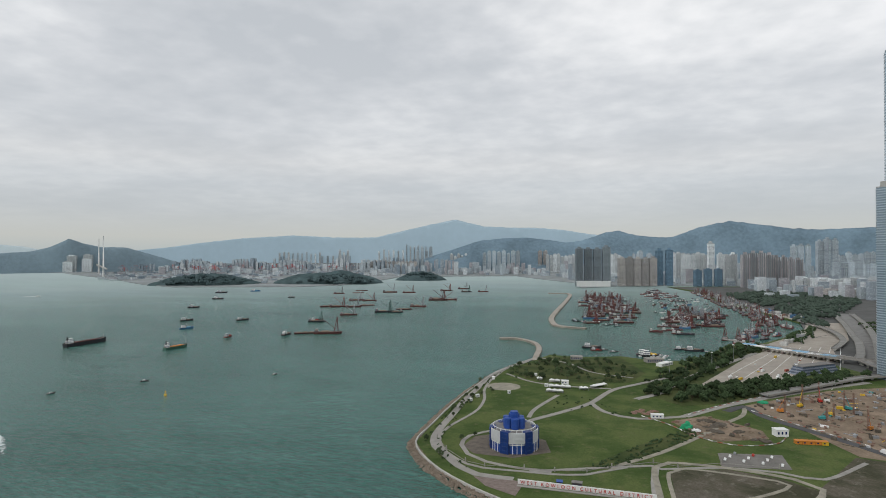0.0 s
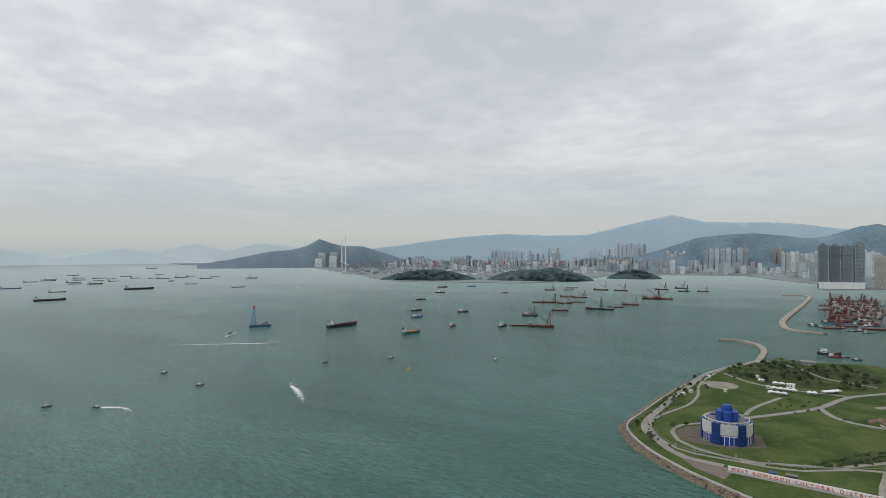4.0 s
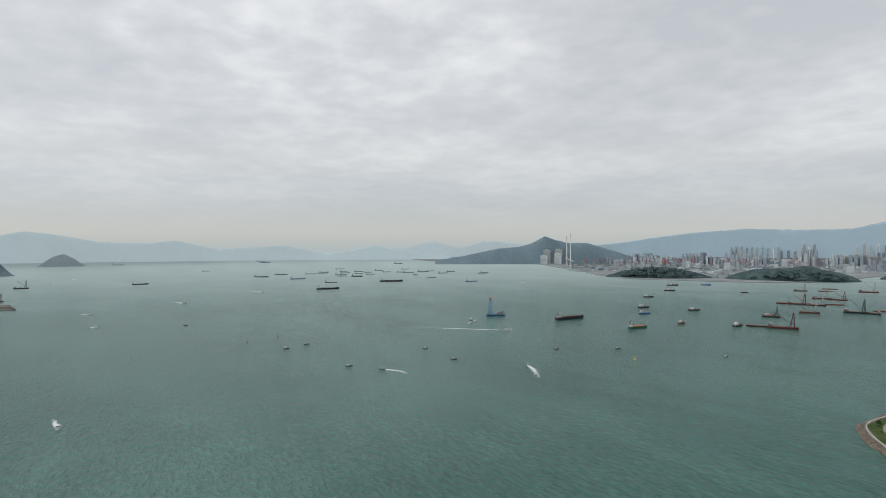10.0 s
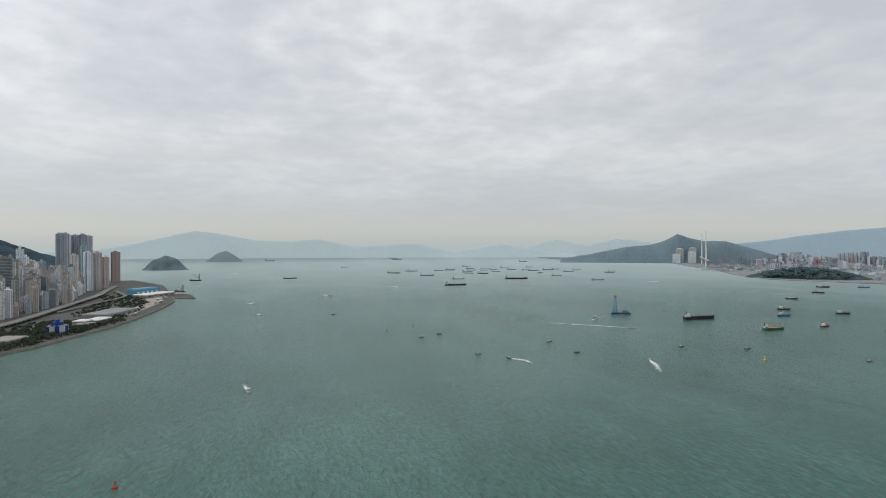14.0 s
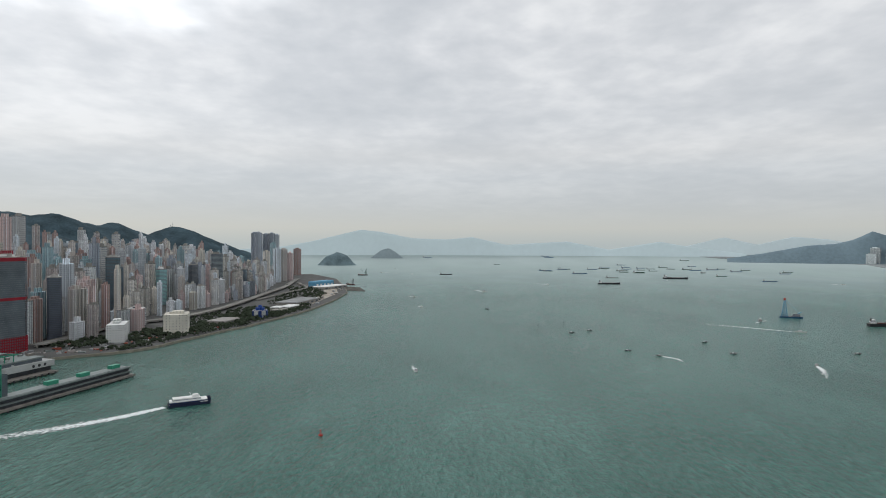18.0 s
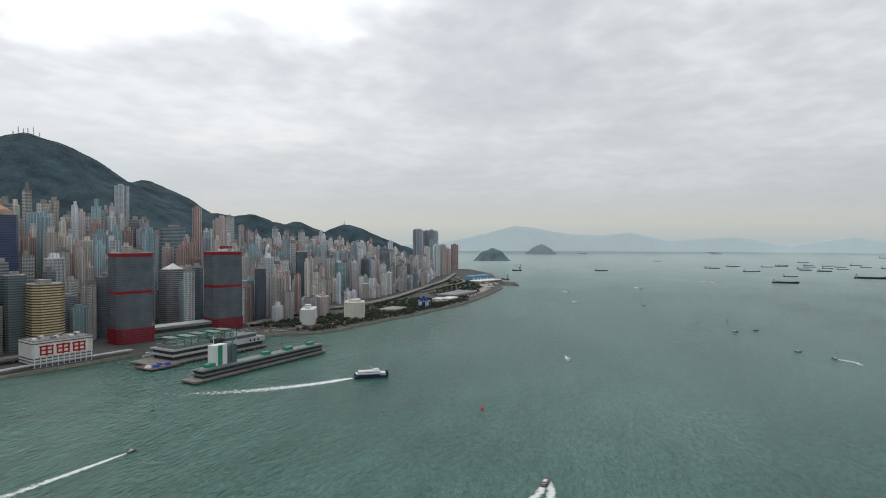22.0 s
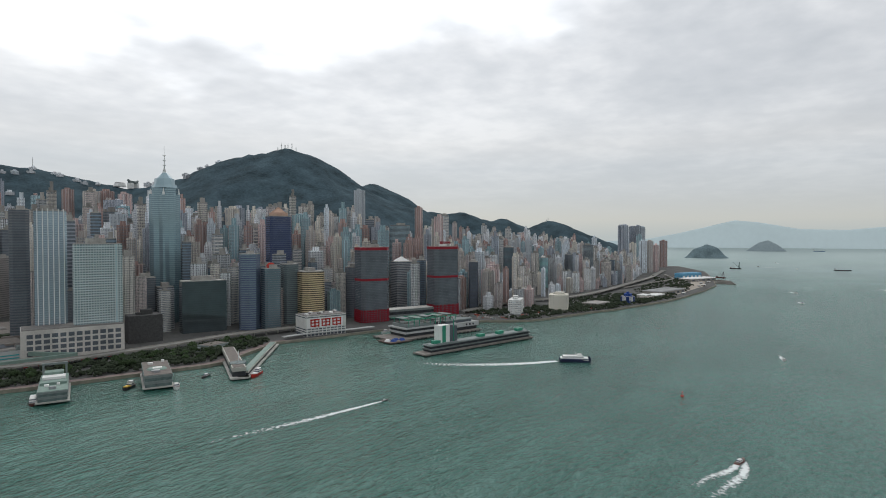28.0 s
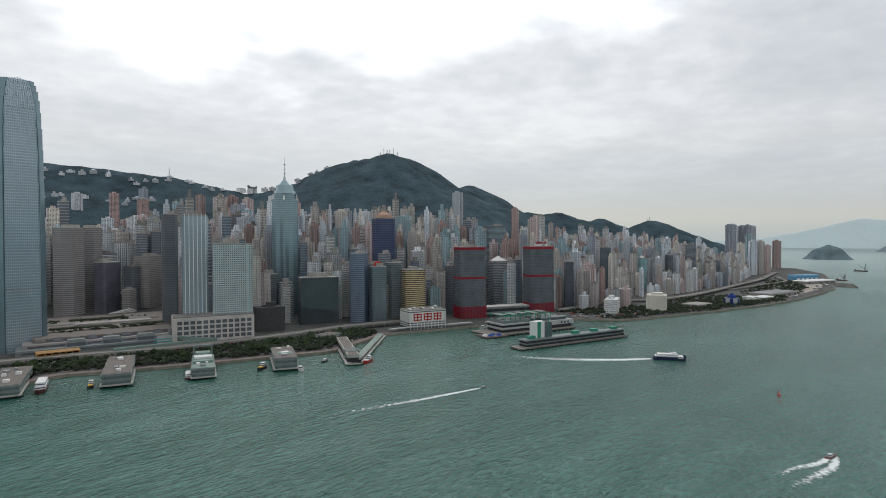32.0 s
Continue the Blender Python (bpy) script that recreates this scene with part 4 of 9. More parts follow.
viaduct([(520, 1110, 9), (561, 1060, 11), (627, 1035, 11), (760, 1010, 11)], 12, "concrete flyover over the toll plaza")
viaduct([(770, 1900, 5), (721, 1605, 8), (682, 1400, 9), (652, 1244, 10), (614, 1095, 11), (600, 1037, 11), (625, 930, 10), (720, 800, 8)], 11, "curving concrete flyover beside towers")
viaduct([(815, 1900, 5), (764, 1613, 8), (718, 1400, 9), (682, 1254, 10), (642, 1105, 11), (628, 1037, 11), (655, 930, 10), (745, 800, 8)], 11, "curving concrete flyover beside towers")
viaduct([(640, 1640, 6), (655, 1450, 9), (640, 1290, 9), (600, 1180, 7)], 10, "concrete slip road over the plaza")
viaduct([(430, 770, 6), (505, 850, 7), (580, 925, 8), (660, 960, 8)], 10, "low concrete flyover with pale parapets")

# ---- park trees ----
PR = random.Random(21)
GROVE = [(132, 885), (118, 815), (150, 775), (172, 780), (228, 785), (282, 806), (290, 860), (250, 935), (194, 945), (158, 955)]
for x, y in scatter(GROVE, 74, PR):
    plant(x, y, 3.1, PR.choice((0, 0, 1)), PR, 0.85)
for x, y in scatter([(300, 745), (340, 700), (388, 735), (440, 790), (553, 905), (585, 935), (560, 950), (478, 885), (443, 868), (392, 822), (345, 790)], 66, PR):
    plant(x, y, 3.1, 2, PR)
for x, y in scatter([(318, 775), (350, 785), (393, 912), (440, 1045), (495, 1165), (470, 1195), (445, 1180), (392, 1050), (337, 895), (300, 805)], 42, PR):
    plant(x, y, 3.1, 2, PR)
for x, y in ((123, 493), (150, 458), (146, 463), (99, 742), (108, 655), (112, 600), (110, 690), (125, 700), (130, 690), (118, 610), (120, 575), (115, 655), (140, 770), (130, 790), (160, 520), (152, 505)):
    plant(x, y, 3.1, 1, PR, 0.7)
for x, y in scatter([(109, 590), (117, 590), (132, 660), (112, 690)], 14, PR):
    plant(x, y, 3.1, 1, PR, 0.45)


HEDGE = random.Random(33)
wood("park_undergrowth", [(x, y, 3.0) for x, y in scatter(GROVE, 60, HEDGE)], "green shrubs below the park trees", "shrubs", HEDGE, 2.2, 2.8, 7, PARKLEAF)
edge = []
for p in smooth_line([(126, 900), (108, 840), (99, 800), (99, 746), (103, 690), (106, 637), (112, 584), (116, 545), (121, 505), (131, 478), (148, 457), (166, 440)], 5):
    for k in range(2):
        if HEDGE.random() < 0.5:
            edge.append((p.x + HEDGE.uniform(-1.5, 1.5) + k * 11, p.y + HEDGE.uniform(-2, 2), 3.0))
wood("promenade_shrubs", edge, "low scrubby shrubs along the promenade", "shrubs", HEDGE, 1.3, 1.8, 5)
bank = [(x, y, 3.0) for x, y in scatter([(262, 470), (300, 544), (345, 612), (357, 600), (318, 532), (284, 482)], 130, HEDGE)] + [(x, y, 3.0) for x, y in scatter([(200, 640), (290, 630), (300, 640), (210, 720), (196, 700)], 26, HEDGE)]
wood("bank_scrub", bank, "rough scrub growing in a grassy ditch", "shrubs", HEDGE, 1.4, 1.5, 5)
strip = [(x, y, 3.0) for x, y in scatter([(300, 745), (340, 700), (388, 735), (440, 790), (553, 905), (585, 935), (560, 950), (478, 885), (443, 868), (392, 822), (345, 790)], 170, HEDGE)] + [(x, y, 3.0) for x, y in scatter([(318, 775), (350, 785), (393, 912), (440, 1045), (495, 1165), (470, 1195), (445, 1180), (392, 1050), (337, 895), (300, 805)], 130, HEDGE)]
wood("roadside_thicket", strip, "dense dark thicket of trees beside the road", "trees", HEDGE, 4.2, 7.0, 9)


CL = random.Random(71)
junk = bmesh.new()
for i in range(420):
    x, y = scatter([(410, 722), (449, 765), (510, 828), (596, 884), (615, 700), (556, 566), (474, 582), (446, 655)], 1, CL)[0]
    L, w, h = CL.choice(((6, 2.4, 2.5), (9, 0.8, 0.6), (4, 3, 1.2), (2, 2, 1.5), (12, 1.0, 0.5), (3, 1.5, 2)))
    add_box(junk, x, y, 3.1, L * CL.uniform(0.6, 1.2), w * CL.uniform(0.6, 1.2), h * CL.uniform(0.5, 1.2), CL.uniform(0, 180), CL.choice((0, 0, 0, 0, 0, 1, 1, 5, 5, 5, 5, 2, 3, 4)) if i % 2 else CL.choice((0, 5, 1)), CL.choice((1, 1, 0.8)))
tagged(part("site_materials", junk, [STEEL, GREYSTEEL, WHITE, YELLOW, TEAL, MUD]), "stacked steel, pipes and boxes strewn over a building site", "building materials", kind="stuff")
pits = bmesh.new()
for i in range(60):
    x, y = scatter([(340, 585), (410, 600), (400, 645), (362, 658), (330, 630)], 1, CL)[0]
    add_box(pits, x, y, 3.0, CL.uniform(2, 9), CL.uniform(0.5, 2.5), CL.uniform(0.4, 1.8), CL.uniform(0, 180), CL.randrange(3), 0.8)
tagged(part("rubble", pits, [STEEL, MUD, EARTH]), "dark timber and broken rubble in a dug-up plot", "rubble", kind="stuff")
wood("roadside_trees", [(x, y, 3.05) for x, y in scatter([(650, 1120), (700, 1300), (760, 1640), (900, 1700), (900, 1000), (720, 930)], 170, HEDGE)] + [(x, y, 3.0) for x, y in scatter([(560, 1240), (600, 1330), (640, 1500), (600, 1440), (540, 1290)], 40, HEDGE)], "dark trees between elevated roads", "trees", HEDGE, 5, 8, 8)


def lamp_mast(x, y, z, h, label="tall grey high-mast road light"):
    t = thing("lamp_mast", label, "street light", x, y, z, 0, "high-mast lights")
    bm = bmesh.new()
    add_cyl(bm, 0, 0, 0, 0.35, h, 8, 0.2)
    part("pole", bm, GREYSTEEL, t)
    bm = bmesh.new()
    add_cyl(bm, 0, 0, h - 1, 1.6, 0.8, 10)
    part("lamp_ring", bm, WHITE, t)
    return t


for x, y in ((330, 841), (388, 924), (425, 1010), (502, 966), (470, 1180), (560, 1230), (600, 1330), (480, 860)):
    lamp_mast(x, y, 3.1, 26)

# ---- Hong Kong Island terrain ----
RIDGE = [(600, -2900, 470), (120, -2950, 480), (-330, -2800, 455), (-673, -2652, 395), (-800, -2480, 430), (-930, -2300, 512), (-1073, -2135, 554), (-1180, -2130, 540), (-1330, -2190, 470), (-1560, -2330, 425), (-2064, -2490, 494), (-2300, -2750, 380)]
SPUR = [(-1200, -2180, 500), (-1460, -2090, 370), (-1800, -1960, 280), (-2000, -1750, 200)]
WEST = [(-2064, -2490, 494), (-2103, -2353, 418), (-2137, -2142, 324), (-2187, -2034, 314), (-2237, -1956, 326), (-2292, -1904, 292), (-2382, -1849, 260), (-2462, -1809, 282), (-2552, -1742, 240), (-2675, -1719, 150), (-2760, -1650, 90)]
CAPE = [(-3010, -1900, 186), (-3110, -1851, 258), (-3179, -1819, 280), (-3209, -1749, 264), (-3244, -1663, 222), (-3284, -1559, 178), (-3330, -1440, 130)]


def coast_y(x):
    return float(np.interp(x, (-4200, -3400, -2700, -2310, -1900, -1500, -1250, -1030, -890, -780, -655, -590, -510, -470, -415, -375, -352, -330, -290, -112, 60, 208, 390, 529, 590, 1500), (-1500, -1150, -820, -640, -545, -466, -464, -476, -494, -520, -548, -574, -595, -608, -620, -643, -674, -712, -745, -810, -864, -805, -867, -930, -900, -1000)))


def ridge_height(x, y):
    h = 0.0
    for line in (RIDGE, SPUR, WEST, CAPE):
        for (ax, ay, az), (bx, by, bz) in zip(line, line[1:]):
            k = max(0, min(1, ((x - ax) * (bx - ax) + (y - ay) * (by - ay)) / ((bx - ax) ** 2 + (by - ay) ** 2)))
            d = math.hypot(x - ax - k * (bx - ax), y - ay - k * (by - ay))
            top = az + k * (bz - az)
            h = max(h, top * math.exp(-(d / ((110 if line in (WEST, CAPE) else 170) + 0.95 * top)) ** 1.35))
    return h


def island_z(x, y):
    inland = coast_y(x) - y
    start, run = (330, 500) if x > -2300 else ((330, 300) if x > -2900 else (90, 160))
    if inland < start:
        return 3.5
    rise = min(1.0, (inland - start) / run)
    nz = noise.noise(Vector((x / 420, y / 420, 3))) * 0.14 + noise.noise(Vector((x / 130, y / 130, 7))) * 0.05
    h = ridge_height(x, y)
    near_top = max(0, min(1, (h - 380) / 120)) if x > -2300 else 0.9
    return 3.5 + h * rise * (1 + nz * min(1, inland / 1500) * (1 - 0.8 * near_top))


def island():
    xs, ys = np.arange(-3700, 1500.1, 36), np.arange(-3800, -380, 36)
    verts, faces, mats = [], [], []
    for x in xs:
        for y in ys:
            z = island_z(x, y) + (noise.noise(Vector((x / 35, y / 35, 1))) * 5 if y < coast_y(x) - 1100 else 0) if y < coast_y(x) - 30 else -6.0
            verts.append((x, y, z))
    ny = len(ys)
    for i in range(len(xs) - 1):
        for j in range(ny - 1):
            a = i * ny + j
            faces.append((a, a + ny, a + ny + 1, a + 1))
            mats.append(1 if verts[a][2] < 75 else 0)
    me = mesh_of("island_terrain", verts, faces, [FOREST, URBAN], True)
    me.polygons.foreach_set("material_index", mats)
    return tagged(new("ground", me), "steep wooded island hills above a built-up shore", "hill", kind="structure")


island()


def shore_flat():
    """Reclaimed flat land behind the seawall, with a vertical quay face."""
    vs, fs = [], []
    xs = list(range(-3300, 901, 20))
    for x in xs:
        y = coast_y(x)
        vs += [(x, y, -5), (x, y, 3.6), (x, y - 430, 3.6)]
    for i in range(len(xs) - 1):
        a, b = 3 * i, 3 * i + 3
        fs += [(b, a, a + 1, b + 1), (b + 1, a + 1, a + 2, b + 2)]
    return mesh_of("reclaimed_flat", vs, fs, URBAN)


tagged(new("ground", shore_flat()), "flat reclaimed waterfront of the island", "land", kind="structure")

# ---- towers ----
# tints leaned towards blue: a little of the town's haze is painted in
TINTS = (("cream", (0.69, 0.645, 0.57), 3.0, 0.5), ("pink", (0.65, 0.495, 0.475), 2.6, 0.6), ("pale_grey", (0.66, 0.72, 0.77), 3.4, 0.0), ("beige", (0.57, 0.515, 0.47), 2.3, 0.6),
         ("white", (0.76, 0.78, 0.81), 3.2, 0.0), ("brown", (0.42, 0.285, 0.255), 2.8, 0.45), ("grey_green", (0.31, 0.46, 0.505), 3.0, 0.4), ("dull_grey", (0.37, 0.41, 0.475), 2.7, 0.4))
RES = [facade("wall_" + n, c, bay=b, accent=a, shade_slot=0.2) for n, c, b, a in TINTS]
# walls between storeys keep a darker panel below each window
RES_WALL = [facade("plain_wall_" + n, c, tuple(v * 0.75 for v in c), floor=500, bay=b, tall=1.0, wide=0.5, accent=a, shade_slot=0.22, gloss=0.7) for n, c, b, a in TINTS]
RES_BAND = [facade("window_row_" + n, tuple(v * 0.97 for v in c), (0.235, 0.26, 0.285), floor=500, bay=b, tall=1.0, wide=0.5, accent=a, shade_slot=0.22) for n, c, b, a in TINTS]
OFFICE = [facade("office_dark_glass", (0.12, 0.135, 0.16), (0.07, 0.085, 0.105), 3.8, 1.6, 0.7, 0.85, 0.3, 0.12), facade("office_blue_glass", (0.14, 0.22, 0.29), (0.08, 0.14, 0.19), 3.8, 1.6, 0.65, 0.85, 0.3, 0.12),
          facade("office_grey_bands", (0.46, 0.46, 0.45), (0.09, 0.1, 0.115), 3.6, 60, 0.5, 0.98, 0.25, 0.2), facade("office_white_bands", (0.68, 0.68, 0.66), (0.09, 0.1, 0.115), 3.6, 50, 0.48, 0.97, 0.2, 0.2)]
ROOFS = material("roof_deck", (0.3, 0.29, 0.27), 0.9, vary=0.35, scale=0.1, per_object=0.3)
PANE = material("window_band", (0.13, 0.15, 0.17), 0.12, vary=0.35, scale=0.2, fine=1.5, spec=0.8)


def shape_cross(w, d, c):
    a, b = w / 2, d / 2
    return [(-a + c, -b), (-1.3, -b), (-1.3, -b + 2), (1.3, -b + 2), (1.3, -b), (a - c, -b), (a - c, -b + c), (a, -b + c), (a, b - c), (a - c, b - c), (a - c, b), (1.3, b), (1.3, b - 2), (-1.3, b - 2), (-1.3, b), (-a + c, b), (-a + c, b - c), (-a, b - c), (-a, -b + c), (-a + c, -b + c)]


def shape_box(w, d):
    return [(-w / 2, -d / 2), (w / 2, -d / 2), (w / 2, d / 2), (-w / 2, d / 2)]


def shape_cut(w, d, c):
    a, b = w / 2, d / 2
    return [(-a + c, -b), (a - c, -b), (a, -b + c), (a, b - c), (a - c, b), (-a + c, b), (-a, b - c), (-a, -b + c)]


def shape_comb(w, d, teeth):
    """A slab block with bays standing out on both long sides."""
    out, s = [], w / (2 * teeth - 1)
    for k in range(teeth):
        x = -w / 2 + 2 * k * s
        out += [(x, -d / 2), (x + s, -d / 2)] + ([(x + s, -d / 2 + 3), (x + 2 * s, -d / 2 + 3)] if k < teeth - 1 else [])
    for k in reversed(range(teeth)):
        x = -w / 2 + 2 * k * s
        out += [(x + s, d / 2), (x, d / 2)] + ([(x, d / 2 - 3), (x - s, d / 2 - 3)] if k else [])
    return out


def roofed(t, outline, h, rnd, tall=1.0, mat=None):
    """Parapet, lift house and tanks."""
    xs, ys = [p[0] for p in outline], [p[1] for p in outline]
    w, d = max(xs) - min(xs), max(ys) - min(ys)
    bm = bmesh.new()
    add_prism(bm, [(x * 0.98, y * 0.98) for x, y in outline], h + 0.02, h + 1.3)
    add_box(bm, rnd.uniform(-0.1, 0.1) * w, rnd.uniform(-0.1, 0.1) * d, h + 1.2, w * rnd.uniform(0.3, 0.5), d * rnd.uniform(0.3, 0.5), rnd.uniform(4, 8) * tall)
    add_box(bm, rnd.uniform(-0.2, 0.2) * w, rnd.uniform(-0.2, 0.2) * d, h + 1.2, w * 0.2, d * 0.25, rnd.uniform(2, 4) * tall)
    part("roof", bm, mat or ROOFS, t)


def plain_tower(name, outline, h, mat, label, cat, rnd, group=""):
    """A tower whose windows are in its wall."""
    t = thing(name, label, cat, group=group)
    bm = bmesh.new()
    if mat in RES:
        k = RES.index(mat)
        n = max(2, round(h / 3.0))
        storey_rings(bm, outline, 0, n, h / n, 0.55, 0.22)
        part("wall", bm, [RES_WALL[k], RES_BAND[k]], t)
        mat = RES_WALL[k]
    else:
        add_prism(bm, outline, 0, h)
        part("wall", bm, mat, t)
    roofed(t, outline, h, rnd, 1.0, mat)
    return t


def inset(outline, deep):
    n, ins = len(outline), []
    for i, (x, y) in enumerate(outline):
        (ax, ay), (bx, by) = outline[i - 1], outline[(i + 1) % n]
        u, v = Vector((x - ax, y - ay)).normalized(), Vector((bx - x, by - y)).normalized()
        k = Vector((-u.y - v.y, u.x + v.x))
        k = k.normalized() * deep / max(0.4, k.length / 2) if k.length > 0.01 else Vector((0, 0))
        ins.append((x + k.x, y + k.y))
    return ins


def storey_rings(bm, outline, z0, floors, fh, glass, deep, shrink=1.0, cap=True):
    """A wall whose window bands are let in storey by storey, as one skin; shrink: its size at the top."""
    n, ins = len(outline), inset(outline, deep)
    loops = []
    for f in range(floors):
        k = 1 + (shrink - 1) * f / max(1, floors - 1)
        za, zb, zc = z0 + f * fh, z0 + f * fh + fh * (1 - glass), z0 + (f + 1) * fh
        for pts, z in ((outline, za), (outline, zb), (ins, zb), (ins, zc)):
            loops.append([bm.verts.new((x * k, y * k, z)) for x, y in pts])
    for j, (a, b) in enumerate(zip(loops, loops[1:])):
        for i in range(n):
            bm.faces.new((a[i], a[(i + 1) % n], b[(i + 1) % n], b[i])).material_index = 1 if j % 4 == 2 else 0
    if cap:
        bm.faces.new(loops[-1])


def storeyed_tower(name, outline, floors, fh, mat, label, cat, rnd, glass=0.5, deep=0.45, pane=None, roof=True, group=""):
    """A tower with each storey's window band set back from its wall."""
    t = thing(name, label, cat, group=group)
    bm = bmesh.new()
    storey_rings(bm, outline, 0, floors, fh, glass, deep)
    part("facade", bm, [mat, pane or PANE], t)
    if roof:
        roofed(t, outline, floors * fh, rnd)
    return t


TR = random.Random(17)
# the wall colours of storeyed towers, window piers kept in the wall
PIERS = [facade("pier_" + n, c, tuple(v * 0.75 for v in c), floor=500, bay=b, tall=1.0, wide=0.56, gloss=0.7) for n, c, b in (("cream", (0.65, 0.625, 0.57), 2.4), ("pink", (0.62, 0.535, 0.52), 2.4), ("grey", (0.6, 0.63, 0.65), 3.6), ("white", (0.76, 0.78, 0.79), 3.6))]
BAND = facade("window_row", (0.63, 0.59, 0.55), (0.15, 0.17, 0.19), 500, 2.4, 1.0, 0.56, 0.3, 0.2)
BAND_W = facade("window_row_wide", (0.64, 0.66, 0.67), (0.15, 0.17, 0.19), 500, 3.6, 1.0, 0.56, 0.3, 0.2)

PROTO = []
for k, (o, fl, mat, band, lab) in enumerate((
        (shape_cross(30, 26, 6), 36, PIERS[0], BAND, "cream residential tower with stacked window rows"), (shape_cross(26, 26, 5), 40, PIERS[1], BAND, "pinkish residential tower with stacked window rows"),
        (shape_comb(34, 20, 4), 30, PIERS[2], BAND_W, "grey residential tower with projecting bays"), (shape_cross(28, 22, 5), 33, PIERS[3], BAND_W, "white residential tower with stacked window rows"),
        (shape_comb(28, 18, 3), 26, PIERS[0], BAND, "cream residential block with projecting bays"))):
    PROTO.append((storeyed_tower("residential_tower", o, fl, 3.0, mat, lab, "tower block", TR, 0.55, 0.25, band), fl * 3.0))
OFF = []
for k, (o, fl, fh, mat, lab) in enumerate((
        (shape_cut(34, 30, 5), 27, 3.9, material("dark_spandrel", (0.22, 0.24, 0.27), 0.4, per_object=0.4), "dark glass office tower with storey bands"),
        (shape_box(30, 28), 24, 3.7, material("pale_spandrel", (0.6, 0.59, 0.56), 0.7, per_object=0.25), "pale office tower with window bands"),
        (shape_cut(28, 28, 8), 30, 3.8, material("blue_spandrel", (0.15, 0.22, 0.28), 0.35, per_object=0.3), "blue-grey glass office tower with storey bands"))):
    OFF.append((storeyed_tower("office_tower", o, fl, fh, mat, lab, "office tower", TR, 0.6, 0.2, BAND_W if k == 1 else PANE), fl * fh))
PLAIN = []
for i, (o, h) in enumerate(((shape_cross(28, 26, 6), 100), (shape_comb(32, 20, 4), 90), (shape_box(22, 20), 80), (shape_cross(22, 22, 5), 115), (shape_cut(24, 24, 5), 95), (shape_comb(40, 18, 5), 75))):
    for j in range(4):
        PLAIN.append((plain_tower("apartment_tower", o, h, RES[(i * 3 + j * 2 + (j // 2)) % 8], "%s apartment tower among dense housing" % ("cream", "pink", "pale grey", "beige", "white", "brown", "grey-green", "grey")[(i * 3 + j * 2 + (j // 2)) % 8], "tower block", TR), h))
SLIM = [(plain_tower("slender_tower", shape_cut(15, 17, 2.5), 100, RES[k], "slender %s apartment tower" % ("cream", "pink", "pale grey", "beige", "white", "brown", "grey-green", "grey")[k], "tower block", TR), 100) for k in (0, 2, 3, 4, 5)]
LOW = [(plain_tower("walk_up_block", shape_box(26 + 4 * k, 18), 30, RES[(k * 3 + 1) % 8], "old low tenement block with stained walls", "block", TR), 30) for k in range(4)]
ALL_PROTO = PROTO + OFF + PLAIN + SLIM + LOW
SPOTS = []          # where each first one stands: filled as the town is laid out
USED = {}


def stand(proto, x, y, z, h, yaw, wide=1.0, shrink=1.0):
    """Puts a tower of that height at a place; the first use moves the pattern itself."""
    ob, own = proto
    m = Matrix.Translation((x, y, z)) @ Matrix.Rotation(radians(yaw), 4, "Z") @ Matrix.Diagonal((wide * shrink, wide * shrink, h / own * shrink, 1))
    if ob.name not in USED:
        USED[ob.name] = True
        ob.matrix_basis = m
        return ob
    return copy_thing(ob, m @ Matrix.Diagonal([1 / s for s in ob.scale] + [1]))

# ---- landmark towers of the island ----
KEEP_OUT = []


def claim(x, y, r):
    KEEP_OUT.append((x, y, r))


SILVER = material("silver_glass", (0.44, 0.53, 0.58), 0.22, metal=0.35, vary=0.15, scale=0.02, fine=0.2, spec=0.6)
SILVERPANE = material("silver_pane", (0.3, 0.385, 0.45), 0.12, metal=0.4, vary=0.2, scale=0.03, spec=0.6)
GREENGLASS = material("grey_green_glass", (0.3, 0.41, 0.45), 0.15, metal=0.45, vary=0.2, scale=0.015, fine=0.1, spec=0.6)
GREENPANE = material("grey_green_pane", (0.19, 0.28, 0.32), 0.08, metal=0.4, vary=0.25, scale=0.02, spec=0.6)
NAVY = material("navy_spandrel", (0.07, 0.09, 0.165), 0.3, vary=0.2)
NAVYPANE = material("navy_pane", (0.055, 0.075, 0.145), 0.1, vary=0.25, spec=0.6)
GOLD = material("gold_spandrel", (0.6, 0.49, 0.31), 0.4, metal=0.2, vary=0.12)
BRONZE = material("bronze_pane", (0.13, 0.1, 0.07), 0.15, vary=0.2, spec=0.6)
TAUPE = material("taupe_stone", (0.31, 0.29, 0.275), 0.7, vary=0.15)
CHARCOAL = material("charcoal_panel", (0.125, 0.138, 0.155), 0.35, vary=0.2, spec=0.5)
SLATEPANE = material("slate_pane", (0.115, 0.13, 0.148), 0.1, vary=0.3, spec=0.6)
ROSEGREY = material("rose_grey_stone", (0.33, 0.315, 0.31), 0.6, vary=0.12)
SMOKE = material("smoke_pane", (0.19, 0.18, 0.18), 0.12, vary=0.2, spec=0.7)
CRIMSON = material("crimson_frame", (0.27, 0.014, 0.028), 0.5, vary=0.15)


def placed(t, x, y, z, yaw):
    t.matrix_basis = pose(x, y, z, 0, 0, yaw)
    return t


